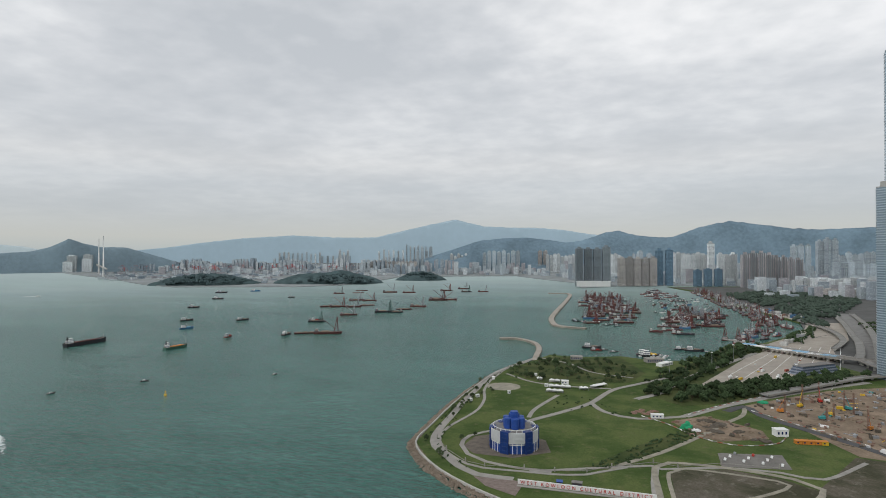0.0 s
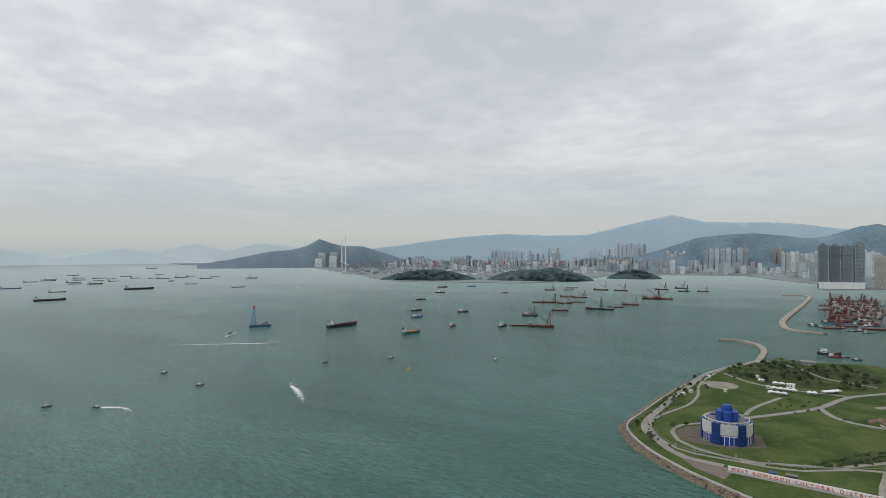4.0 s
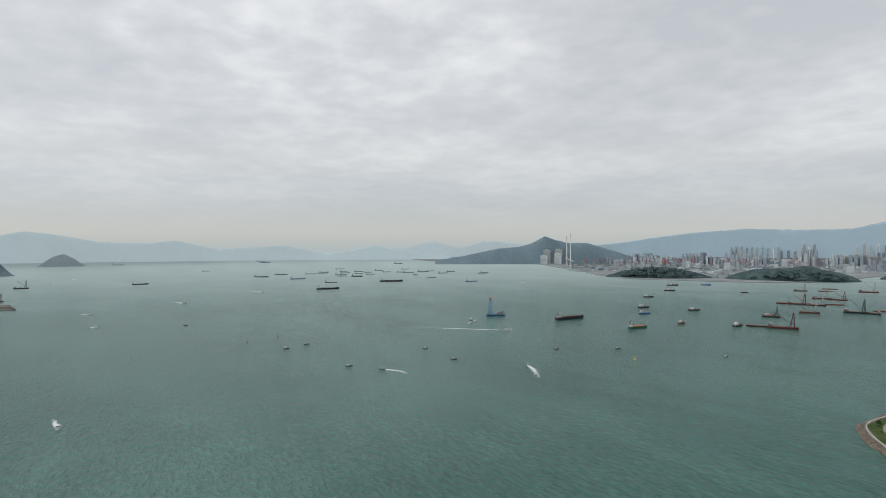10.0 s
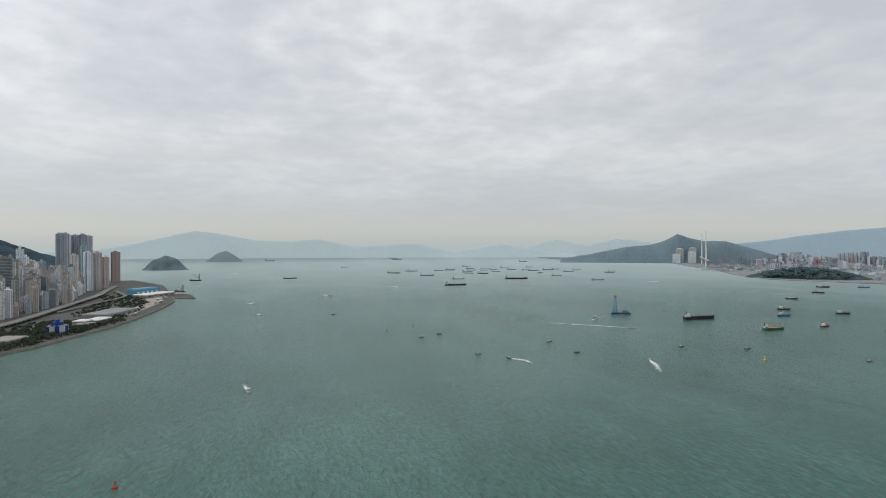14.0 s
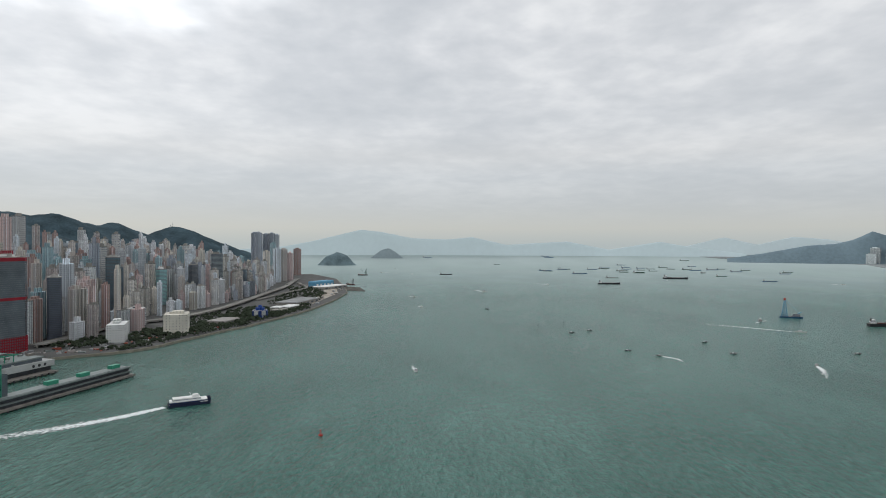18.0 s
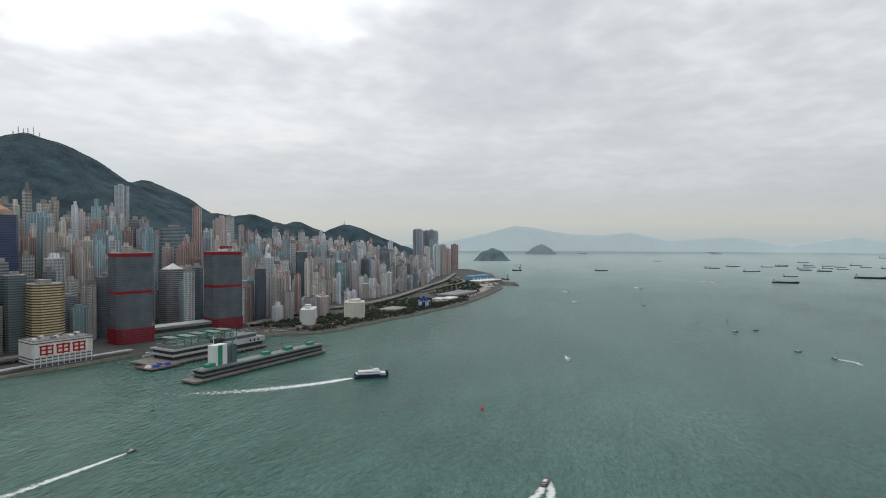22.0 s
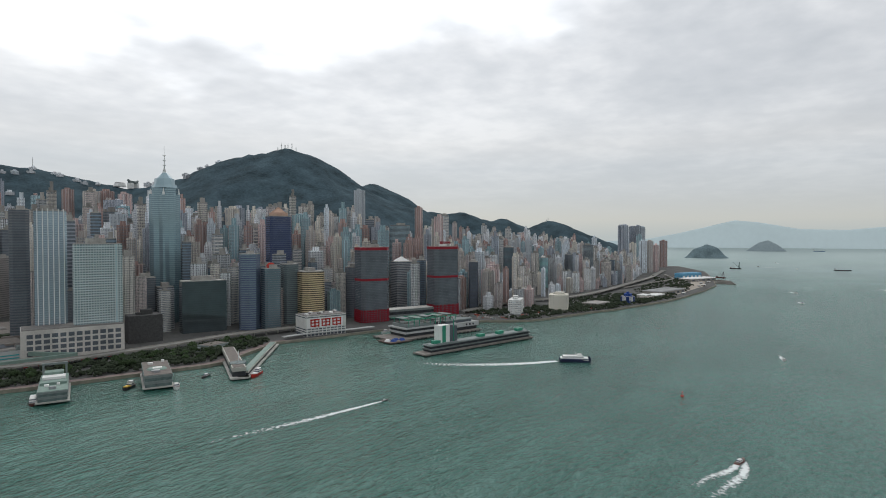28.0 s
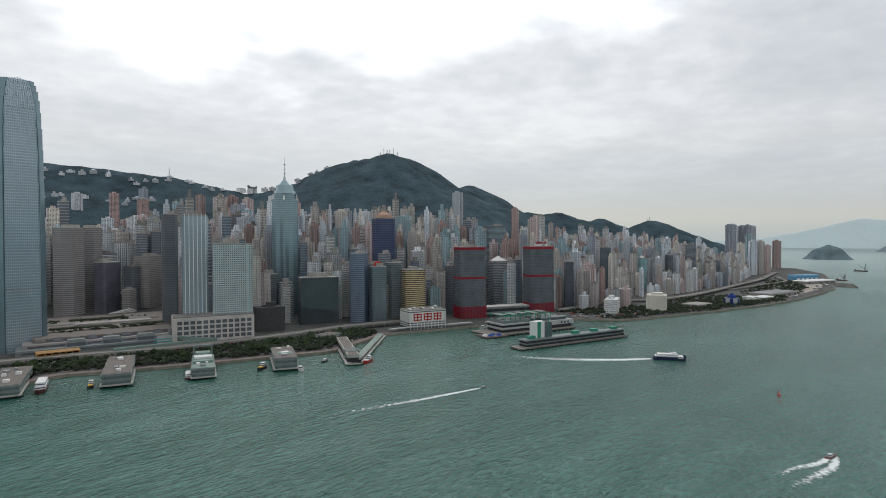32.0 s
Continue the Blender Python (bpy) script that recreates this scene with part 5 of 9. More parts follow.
# tall harbour-front tower with stepped curved crown
def crown_tower(x, y, yaw):
    t = thing("skyscraper", "very tall silver-blue glass skyscraper with a curved clawed crown", "skyscraper", x, y, 3.5, yaw)
    claim(x, y, 60)
    o = shape_cut(60, 60, 9)
    levels = ((0, 90, 1.0), (90, 180, 0.99), (180, 250, 0.975), (250, 300, 0.955), (300, 332, 0.93), (332, 356, 0.895), (356, 374, 0.85), (374, 387, 0.79), (387, 396, 0.72), (396, 402, 0.64))
    for z0, z1, k in levels:
        pts = [(px * k, py * k) for px, py in o]
        bm = bmesh.new()
        n = max(2, round((z1 - z0) / 4.2))
        storey_rings(bm, pts, z0, n, (z1 - z0) / n, 0.62, 0.35)
        part("facade", bm, [SILVER, SILVERPANE], t, "silver storey bands over blue glass")
        bm = bmesh.new()
        for i in range(4):
            a = radians(90 * i)
            for u in range(-9, 10):
                q = u * 2.4 * k
                r = 30.1 * k
                add_beam(bm, (r * math.cos(a) - q * math.sin(a), r * math.sin(a) + q * math.cos(a), z0), (r * math.cos(a) - q * math.sin(a), r * math.sin(a) + q * math.cos(a), z1), 0.55)
        part("mullions", bm, SILVER, t)
    for zz in (88, 165, 232, 300):
        bm = bmesh.new()
        k = 0.99 - max(0, zz - 60) * 0.00033
        add_prism(bm, [(px * k, py * k) for px, py in o], zz, zz + 6.5)
        part("plant_floor", bm, CHARCOAL, t, "dark louvred plant floor")
    for i in range(4):
        a = radians(90 * i)
        for u in range(-6, 7):
            bm = bmesh.new()
            q = u * 2.9
            last = None
            for zz, r in ((360, 25.9), (378, 24.2), (391, 22.0), (399, 19.8), (405 - abs(u) * 0.4, 17.0)):
                p = Vector((r * math.cos(a) - q * math.sin(a) * r / 27, r * math.sin(a) + q * math.cos(a) * r / 27, zz))
                if last:
                    add_beam(bm, last, p, 1.0)
                last = p
            part("crown_fin", bm, SILVER, t, "pale curved crown fin")
    for i in range(4):
        a = radians(90 * i + 45)
        for z0, z1, k in levels:
            bm = bmesh.new()
            add_box(bm, 35.4 * k * math.cos(a) * 1.045, 35.4 * k * math.sin(a) * 1.045, z0, 3.2, 9.5, z1 - z0, 90 * i + 45)
            part("corner_strip", bm, GREENPANE, t, "dark recessed corner glazing")
    return t


crown_tower(522, -1165, 2)


# star-plan tower with a mast
def mast_tower(x, y, yaw):
    t = thing("skyscraper", "grey-green glass star-plan skyscraper with a spire mast", "skyscraper", x, y, 3.5, yaw)
    claim(x, y, 50)
    sq = shape_cut(42, 42, 3)
    turned = [((px - py) * 0.7071, (px + py) * 0.7071) for px, py in sq]
    for o, h, nm in ((sq, 252, "north"), (turned, 262, "turned")):
        bm = bmesh.new()
        storey_rings(bm, o, 0, int(h / 3.9), 3.9, 0.58, 0.3)
        part("facade", bm, [GREENGLASS, GREENPANE], t)
    for z0, z1, r0, r1 in ((262, 268, 23, 22), (268, 280, 19, 17.5), (280, 292, 15, 4)):
        bm = bmesh.new()
        add_cyl(bm, 0, 0, z0, r0, z1 - z0, 8, r1)
        part("crown_tier", bm, GREENGLASS, t, "stepped glass crown tier")
    bm = bmesh.new()
    for k in range(4):
        a = radians(90 * k)
        add_beam(bm, (6 * math.cos(a), 6 * math.sin(a), 286), (0, 0, 304), 0.8)
    add_cyl(bm, 0, 0, 290, 1.3, 30, 8, 0.7)
    add_cyl(bm, 0, 0, 320, 0.7, 23, 6, 0.25)
    part("mast", bm, WHITE, t, "pale steel mast")
    for zz in (306, 315, 325):
        bm = bmesh.new()
        add_cyl(bm, 0, 0, zz, 3.0, 0.8, 10)
        part("mast_ring", bm, WHITE, t)
    for k in range(8):
        bm = bmesh.new()
        a = radians(45 * k)
        add_box(bm, 25 * math.cos(a), 25 * math.sin(a), 248, 5, 5, 13, 45 * k, 0, 0.1)
        part("gable", bm, WHITE if k % 2 else GREENGLASS, t)
    return t


mast_tower(37, -1213, 10)


# twin red-framed slab towers
def red_tower(x, y, yaw):
    t = thing("office_tower", "dark glass slab tower with crimson frame bands", "office tower", x, y, 3.5, yaw, "twin red-banded towers")
    claim(x, y, 52)
    w, d = 60, 44
    o = [(-w / 2, -d / 2 + 7), (-w / 2 + 7, -d / 2), (w / 2 - 7, -d / 2), (w / 2, -d / 2 + 7), (w / 2, d / 2 - 7), (w / 2 - 7, d / 2), (-w / 2 + 7, d / 2), (-w / 2, d / 2 - 7)]
    bm = bmesh.new()
    storey_rings(bm, o, 0, 46, 146 / 46, 0.86, 0.12)
    part("facade", bm, [CHARCOAL, SLATEPANE], t)
    for z0, z1 in ((139.5, 146.5), (80, 85.5)):
        bm = bmesh.new()
        add_prism(bm, [(px * 1.01, py * 1.01) for px, py in o], z0 + (z1 - z0) * 0.2, z1)
        part("crimson_band", bm, CRIMSON, t, "crimson band")
    bm = bmesh.new()
    n = len(o)
    for i in range(n):
        (ax, ay), (bx, by) = o[i], o[(i + 1) % n]
        m = max(2, int(math.hypot(bx - ax, by - ay) / 3.2))
        for j in range(m):
            k, k2 = j / m, (j + 1) / m
            p = ((ax + (bx - ax) * k) * 1.012, (ay + (by - ay) * k) * 1.012)
            q = ((ax + (bx - ax) * k2) * 1.012, (ay + (by - ay) * k2) * 1.012)
            add_beam(bm, (*p, 0), (*p, 25), 1.0)
            for zz in range(2, 26, 4):
                add_beam(bm, (*p, zz), (*q, zz), 1.4)
    part("crimson_frame", bm, CRIMSON, t, "crimson steel base frame")
    bm = bmesh.new()
    add_prism(bm, [(px * 0.9, py * 0.9) for px, py in o], 146.5, 147.6)
    add_box(bm, 0, 0, 147.6, 24, 18, 5)
    part("roof", bm, ROOFS, t)
    return t


SHUN_E = red_tower(-203, -893, -24)
SHUN_W = red_tower(-356, -826, -24)
for (x, y, z, yaw, lab) in ((-356, -826, 154, -24, "red rooftop sign with pale bars on a white base"),):
    s = thing("roof_sign", lab, "sign", x, y, z - 2.2, yaw + 8)
    bm = bmesh.new()
    add_box(bm, 0, 8, 0, 32, 3, 3)
    part("base", bm, WHITE, s)
    for k in range(9):
        bm = bmesh.new()
        add_box(bm, -13 + k * 3.2, 8, 3, 2.2, 0.6, 6)
        part("bar", bm, CRIMSON, s)

# broad towers with storey bands: place, size, storeys, storey height, yaw, wall, pane, label
for x, y, w, d, cut, fl, fh, yaw, wall, pane, glass, label in (
        (334, -1500, 50, 46, 14, 43, 4.0, 32, ROSEGREY, SMOKE, 0.45, "rose-grey stone office tower with rounded corners"),
        (383, -1455, 56, 48, 14, 44, 4.0, 32, ROSEGREY, SMOKE, 0.45, "rose-grey stone office tower with rounded corners"),
        (232, -1440, 74, 40, 8, 28, 3.9, 32, TAUPE, SMOKE, 0.35, "broad brown office tower with fine bands"),
        (284, -1545, 30, 26, 3, 30, 3.6, 32, material("white_grid_wall", (0.72, 0.73, 0.72), 0.6), SLATEPANE, 0.45, "white gridded office block behind darker towers"),
        (318, -1440, 46, 30, 4, 28, 3.7, 30, material("plum_panel", (0.13, 0.12, 0.15), 0.4), SLATEPANE, 0.5, "dark plum glass office block"),
        (272, -1425, 34, 26, 3, 25, 3.7, 30, CHARCOAL, SLATEPANE, 0.5, "low charcoal office block"),
        (292, -1392, 24, 20, 3, 14, 3.6, 30, TAUPE, SMOKE, 0.4, "small taupe office block beside the mall deck"),
        (470, -1480, 40, 34, 4, 34, 3.7, 20, material("plum_panel", (0.13, 0.12, 0.15), 0.4), SLATEPANE, 0.5, "dark plum glass office tower"),
        (292, -1079, 40, 30, 4, 62, 3.3, -20, SILVER, SILVERPANE, 0.5, "silver-blue residential tower with white fins"),
        (305, -1150, 26, 30, 5, 52, 4.0, -20, CHARCOAL, SLATEPANE, 0.5, "slim dark banded office tower"),
        (103, -1163, 28, 26, 3, 24, 3.9, -20, CHARCOAL, SLATEPANE, 0.55, "plain black glass office tower"),
        (80, -1143, 28, 26, 3, 20, 3.8, -20, material("grid_grey", (0.4, 0.41, 0.42), 0.6), SLATEPANE, 0.5, "grey gridded office tower"),
        (130, -1190, 28, 30, 3, 26, 3.8, -20, CHARCOAL, SLATEPANE, 0.5, "dark office tower with a red roof sign"),
        (-4, -1012, 36, 34, 12, 34, 4.0, -20, NAVY, SILVERPANE, 0.55, "dark blue glass office tower with a curved front"),
        (-30, -985, 30, 30, 4, 28, 3.9, -20, CHARCOAL, GREENPANE, 0.6, "grey-green glass office tower with a red roof sign"),
        (-118, -975, 46, 44, 9, 25, 4.0, -20, GOLD, BRONZE, 0.5, "gold-banded office tower with chamfered corners"),
        (-388, -963, 42, 36, 4, 28, 3.9, -20, material("mid_grey_panel", (0.3, 0.3, 0.31), 0.6), SLATEPANE, 0.5, "grey office tower with a white pyramid cap"),
        (-583, -1121, 56, 26, 5, 60, 3.3, -20, material("blue_green_panel", (0.24, 0.33, 0.36), 0.4), SLATEPANE, 0.5, "blue-green glass residential slab tower"),
        (-1011, -886, 28, 26, 8, 28, 3.6, 30, material("aqua_panel", (0.22, 0.43, 0.42), 0.4), SILVERPANE, 0.5, "aqua glass tower with a white dome cap"),
        (-1167, -866, 27, 25, 8, 30, 3.6, 30, CHARCOAL, SLATEPANE, 0.5, "dark tower with a pointed top"),
        (-1385, -880, 62, 36, 4, 34, 4.0, 25, material("steel_blue_panel", (0.3, 0.36, 0.38), 0.35), SLATEPANE, 0.75, "large blue-grey glass tower"),
        (-95, -1010, 30, 30, 4, 30, 3.8, -20, material("dull_teal_panel", (0.15, 0.2, 0.2), 0.4), SLATEPANE, 0.5, "dark teal office tower"),
        (-60, -1010, 26, 24, 3, 19, 3.6, -20, material("brown_grey_panel", (0.26, 0.22, 0.2), 0.7), SLATEPANE, 0.4, "plain brown-grey office block"),
        (-490, -830, 24, 22, 3, 34, 3.2, 30, material("navy_grey_panel", (0.1, 0.12, 0.16), 0.4), SLATEPANE, 0.5, "slim dark blue tower"),
        (-860, -930, 40, 30, 4, 40, 3.4, 25, material("teal_dark_panel", (0.08, 0.14, 0.17), 0.35), SLATEPANE, 0.6, "dark blue tower with green panels")):
    t = storeyed_tower("office_tower", shape_cut(w, d, cut), fl, fh, wall, label, "office tower", TR, glass, 0.4, pane)
    placed(t, x, y, 3.5 if y > -1250 else max(3.5, island_z(x, y) - 2), yaw)
    claim(x, y, max(w, d) * 0.72)
    if x < -300:
        # spots towards the camera kept clear, so that it shows above the town
        for k in (45, 85, 125):
            claim(x + k * 0.92, y + k * 0.38, 26)

# navy tower with a pitched stone top
t = storeyed_tower("office_tower", shape_cut(46, 40, 5), 53, 3.95, NAVY, "navy blue office tower with a pink gabled top", "office tower", TR, 0.5, 0.4, NAVYPANE)
placed(t, -146, -1100, 3.5, -22)
claim(-146, -1100, 42)
bm = bmesh.new()
add_box(bm, 0, 0, 211, 30, 28, 7)
for s in (-1, 1):
    add_beam(bm, (s * 15, 0, 217), (0, 0, 228), 3.0)
add_box(bm, 0, 0, 218, 24, 22, 8, 0, 0, 0.2)
part("gabled_top", bm, material("pink_stone", (0.5, 0.33, 0.25), 0.7), t, "pink stone gabled top")

# open ground and low decks before the broad towers, cleared along the camera's sight lines
for x, y in ((375, -1400), (388, -1350), (400, -1300), (413, -1250), (426, -1200), (263, -1360), (281, -1310), (300, -1260), (318, -1210), (340, -1330), (350, -1240)):
    claim(x, y, 42)

# hotel slab on a pale podium
t = storeyed_tower("hotel_tower", shape_box(62, 22), 33, 3.55, material("pale_aqua_panel", (0.5, 0.58, 0.58), 0.5), "pale aqua hotel slab with a grid of windows", "hotel", TR, 0.5, 0.5, facade("aqua_window_row", (0.5, 0.56, 0.56), (0.12, 0.2, 0.22), 500, 3.4, 1.0, 0.6, 0.0, 0.15))
placed(t, 250, -1030, 43, -20)
bm = bmesh.new()
add_box(bm, 0, 0, 0, 124, 50, 40)
pod = thing("podium", "pale stone podium with tall columns and dark glazing", "building", 280, -1040, 3.5, -20)
part("wall", bm, material("podium_stone", (0.55, 0.53, 0.49), 0.7), pod)
for k in range(12):
    for j in range(4):
        bm = bmesh.new()
        add_box(bm, -54 + k * 9.6, 25.1, 5 + j * 8, 7, 0.6, 5.4)
        part("window", bm, SLATEPANE, pod)
bm = bmesh.new()
add_box(bm, 0, 0, 40.01, 122, 48, 1.2)
part("roof", bm, GREYROOF, pod)
claim(270, -1040, 85)
fins = thing("tower_fins", "white vertical fins on a residential tower front", "facade", 292, -1079, 3.5, -20)
for k in range(6):
    for s in (-1, 1):
        bm = bmesh.new()
        add_box(bm, -16 + k * 6.4, s * 15.6, 2, 1.1, 1.0, 206)
        part("fin", bm, WHITE, fins)

# dark mirror slab, black netted block
t = storeyed_tower("office_tower", shape_box(74, 28), 23, 3.9, material("mirror_spandrel", (0.085, 0.105, 0.115), 0.1, metal=0.5, vary=0.15, spec=0.7), "broad dark mirror-glass office slab", "office tower", TR, 0.85, 0.04, material("mirror_pane", (0.1, 0.125, 0.135), 0.06, metal=0.5, vary=0.15, spec=0.7))
placed(t, 58, -1060, 3.5, -22)
claim(58, -1060, 52)
t = plain_tower("netted_block", shape_box(50, 34), 42, material("dark_scaffold_net", (0.07, 0.07, 0.07), 0.85, vary=0.3, scale=0.3), "block wrapped in dark scaffold netting", "block", TR)
placed(t, 171, -1050, 3.5, -20)
claim(171, -1050, 45)

# small roof signs and caps
for x, y, z, yaw, mat, shape, lab in ((-30, -985, 114.5, -20, RED, "dome", "red half-round rooftop logo shape"), (130, -1190, 104, 45, RED, "box", "plain red rooftop sign panel"), (-388, -963, 114.5, -20, WHITE, "pyramid", "white pyramid roof cap"), (-1011, -886, 105.8, 30, WHITE, "dome", "white dome roof cap"), (-1167, -866, 113, 30, CHARCOAL, "pyramid", "dark pointed roof cap")):
    bm = bmesh.new()
    if shape == "dome":
        bmesh.ops.create_uvsphere(bm, u_segments=16, v_segments=8, radius=8.0 if mat == WHITE else 9.5)
        for v in bm.verts:
            v.co.z = max(0, v.co.z)
            v.co.y *= 0.35 if mat == RED else 1.0
    elif shape == "box":
        add_box(bm, 0, 0, 0, 22, 3, 8)
    else:
        add_box(bm, 0, 0, 0, 30 if mat == WHITE else 16, 26 if mat == WHITE else 14, 11, 0, 0, 0.05)
    ob = part("roof_dome" if shape == "dome" and mat != RED else ("roof_pyramid" if mat != RED else "billboard"), bm, mat)
    ob.matrix_basis = pose(x, y, z, 0, 0, yaw)
    tagged(ob, lab, "dome" if mat != RED else "sign")

# white bus-terminal podium with red billboard figures
pod = thing("podium", "white terminal podium with a red-figured billboard", "building", -42, -870, 3.5, -20)
bm = bmesh.new()
add_box(bm, 0, 0, 0, 74, 44, 34)
part("wall", bm, material("podium_white_panel", (0.6, 0.6, 0.57), 0.7, vary=0.15, scale=0.1, fine=0.8), pod)
bm = bmesh.new()
add_box(bm, 0, 0, 34.01, 72, 42, 1.0)
part("roof", bm, GREYROOF, pod)
for k in range(9):
    bm = bmesh.new()
    add_box(bm, -30 + k * 7.5, (k % 3) * 9 - 9, 35.02, 5, 6, 2.5)
    part("roof_plant", bm, GREYROOF if k % 2 else WHITE, pod)
for z, h in ((0.6, 4.5), (7, 1.6), (11, 1.6), (31, 1.4)):
    bm = bmesh.new()
    add_box(bm, 0, 0, z, 74.6, 44.6, h)
    part("window_band", bm, SLATEPANE, pod)
for k in range(11):
    bm = bmesh.new()
    add_box(bm, -35 + k * 7, 22.5, 0, 1.0, 0.8, 13)
    part("pier", bm, WHITE, pod)
bm = bmesh.new()
add_box(bm, 2, 22.4, 14, 66, 0.6, 16)
board = part("billboard", bm, WHITE, pod)
for k in range(3):
    cx = -19 + k * 20
    for a, b, c, dd in ((-7, 0, 2.0, 13), (0, 0, 2.4, 14), (7, 0, 2.0, 12), (0, 5.5, 17, 2.2), (0, 0.5, 15, 2.0), (0, -5, 14, 2.0)):
        bm = bmesh.new()
        add_box(bm, cx + a, 22.9, 22 + b - dd / 2, c, 0.5, dd)
        part("billboard_bar", bm, RED, board, "red bar on the billboard")
bm = bmesh.new()
add_box(bm, -37.5, 0, 15, 0.6, 30, 13)
part("side_billboard", bm, BLUE, pod, "blue side billboard")
claim(-42, -870, 55)

# waterfront blocks further west
SMALLWIN = [facade("small_window_white", (0.72, 0.73, 0.71), (0.2, 0.22, 0.24), 4.0, 4.2, 0.4, 0.55, 0.0), facade("small_window_cream", (0.66, 0.63, 0.55), (0.16, 0.16, 0.16), 5.0, 5.6, 0.3, 0.3, 0.0)]
for x, y, w, d, h, wall, lab in ((-478, -713, 58, 28, 29, 4, "white square-windowed waterfront building"), (-562, -648, 52, 42, 36, 0, "cream waterfront building with small windows"), (-643, -765, 56, 30, 36, 7, "grey layered parking building")):
    t = plain_tower("waterfront_block", shape_box(w, d), h, SMALLWIN[0] if wall == 4 else SMALLWIN[1] if wall == 0 else OFFICE[2], lab, "building", TR)
    placed(t, x, y, 3.5, 20)
    claim(x, y, 40)

t = plain_tower("residential_tower", shape_comb(38, 24, 3), 88, RES[1], "brick-pink slab tower with pale bands near the shore", "tower block", TR)
placed(t, -540, -812, 3.5, -20)
claim(-540, -812, 30)
# tall mid-levels towers that stand out
for x, y, w, d, top, wall, shape, lab in (
        (-657, -1333, 34, 30, 310, 2, 0, "very tall pale grey residential tower on the slope"), (-741, -1172, 24, 22, 257, 5, 1, "tall reddish brown tower"), (-699, -1071, 30, 26, 226, 1, 0, "tall pinkish residential tower"), (-730, -1100, 30, 26, 222, 0, 0, "tall cream residential tower"),
        (148, -1970, 40, 34, 223, 1, 0, "pinkish grey residential tower on the slope"), (94, -1985, 40, 34, 225, 1, 0, "pinkish grey residential tower on the slope"), (60, -1887, 40, 34, 223, 1, 0, "pinkish grey residential tower on the slope"),
        (95, -2496, 34, 30, 331, 4, 0, "tall white residential tower high on the hill"), (-69, -2322, 28, 26, 347, 7, 1, "slim grey tower high on the hill"), (-150, -1900, 40, 34, 300, 3, 0, "tall beige residential tower"), (-200, -1915, 36, 32, 304, 5, 0, "tall brownish residential tower"), (-235, -1880, 34, 32, 296, 1, 0, "tall pinkish residential tower"), (-121, -1976, 26, 26, 307, 5, 1, "brown tower with a domed top"),
        (-2639, -908, 18, 40, 146, 5, 1, "isolated slender brown tower by the shore"), (-2440, -1060, 36, 32, 229, 7, 0, "tall residential tower of a large estate"), (-2480, -1090, 36, 32, 229, 7, 0, "tall residential tower of a large estate"), (-2500, -1010, 36, 32, 226, 7, 0, "tall residential tower of a large estate"), (-2540, -1050, 36, 32, 224, 7, 0, "tall residential tower of a large estate"), (-2590, -1010, 34, 30, 222, 2, 0, "tall residential tower of a large estate"), (-2620, -1060, 34, 30, 220, 7, 0, "tall residential tower of a large estate"),
        (-2350, -960, 30, 26, 175, 6, 1, "grey-green glass tower behind an estate"), (-2050, -860, 40, 30, 150, 2, 0, "grey residential tower near the shore"), (-2120, -850, 40, 30, 148, 3, 0, "beige residential tower near the shore"), (-1960, -880, 30, 26, 140, 0, 1, "cream slab tower near the shore"), (-2200, -840, 30, 26, 130, 1, 0, "pink residential tower near the shore"),
        (-470, -1380, 34, 30, 232, 2, 0, "pale residential tower on the slope"), (-420, -1340, 34, 30, 228, 6, 0, "grey-green residential tower on the slope"), (-330, -1480, 34, 30, 248, 7, 0, "grey residential tower on the slope"), (-290, -1450, 34, 30, 244, 0, 0, "cream residential tower on the slope"), (-120, -1420, 34, 30, 226, 7, 0, "grey residential tower on the slope"), (-20, -1500, 32, 30, 222, 2, 0, "pale residential tower on the slope")):
    z = max(3.5, island_z(x, y) - 4)
    t = plain_tower("residential_tower", shape_cross(w, d, 6) if shape == 0 else shape_cut(w, d, 4), top - z, RES[wall], lab, "tower block", TR)
    placed(t, x, y, z, 30)
    claim(x, y, 30)

# ---- the dense town between shore and hill ----
CR = random.Random(29)
UX, UY = math.cos(radians(-14)), math.sin(radians(-14))


# outlined along the camera's rays, so that the broad towers behind stay visible
CIVIC = [(640, -1080), (330, -1060), (290, -1180), (258, -1432), (400, -1490), (560, -1500), (640, -1300)]      # decks and open ground, no towers


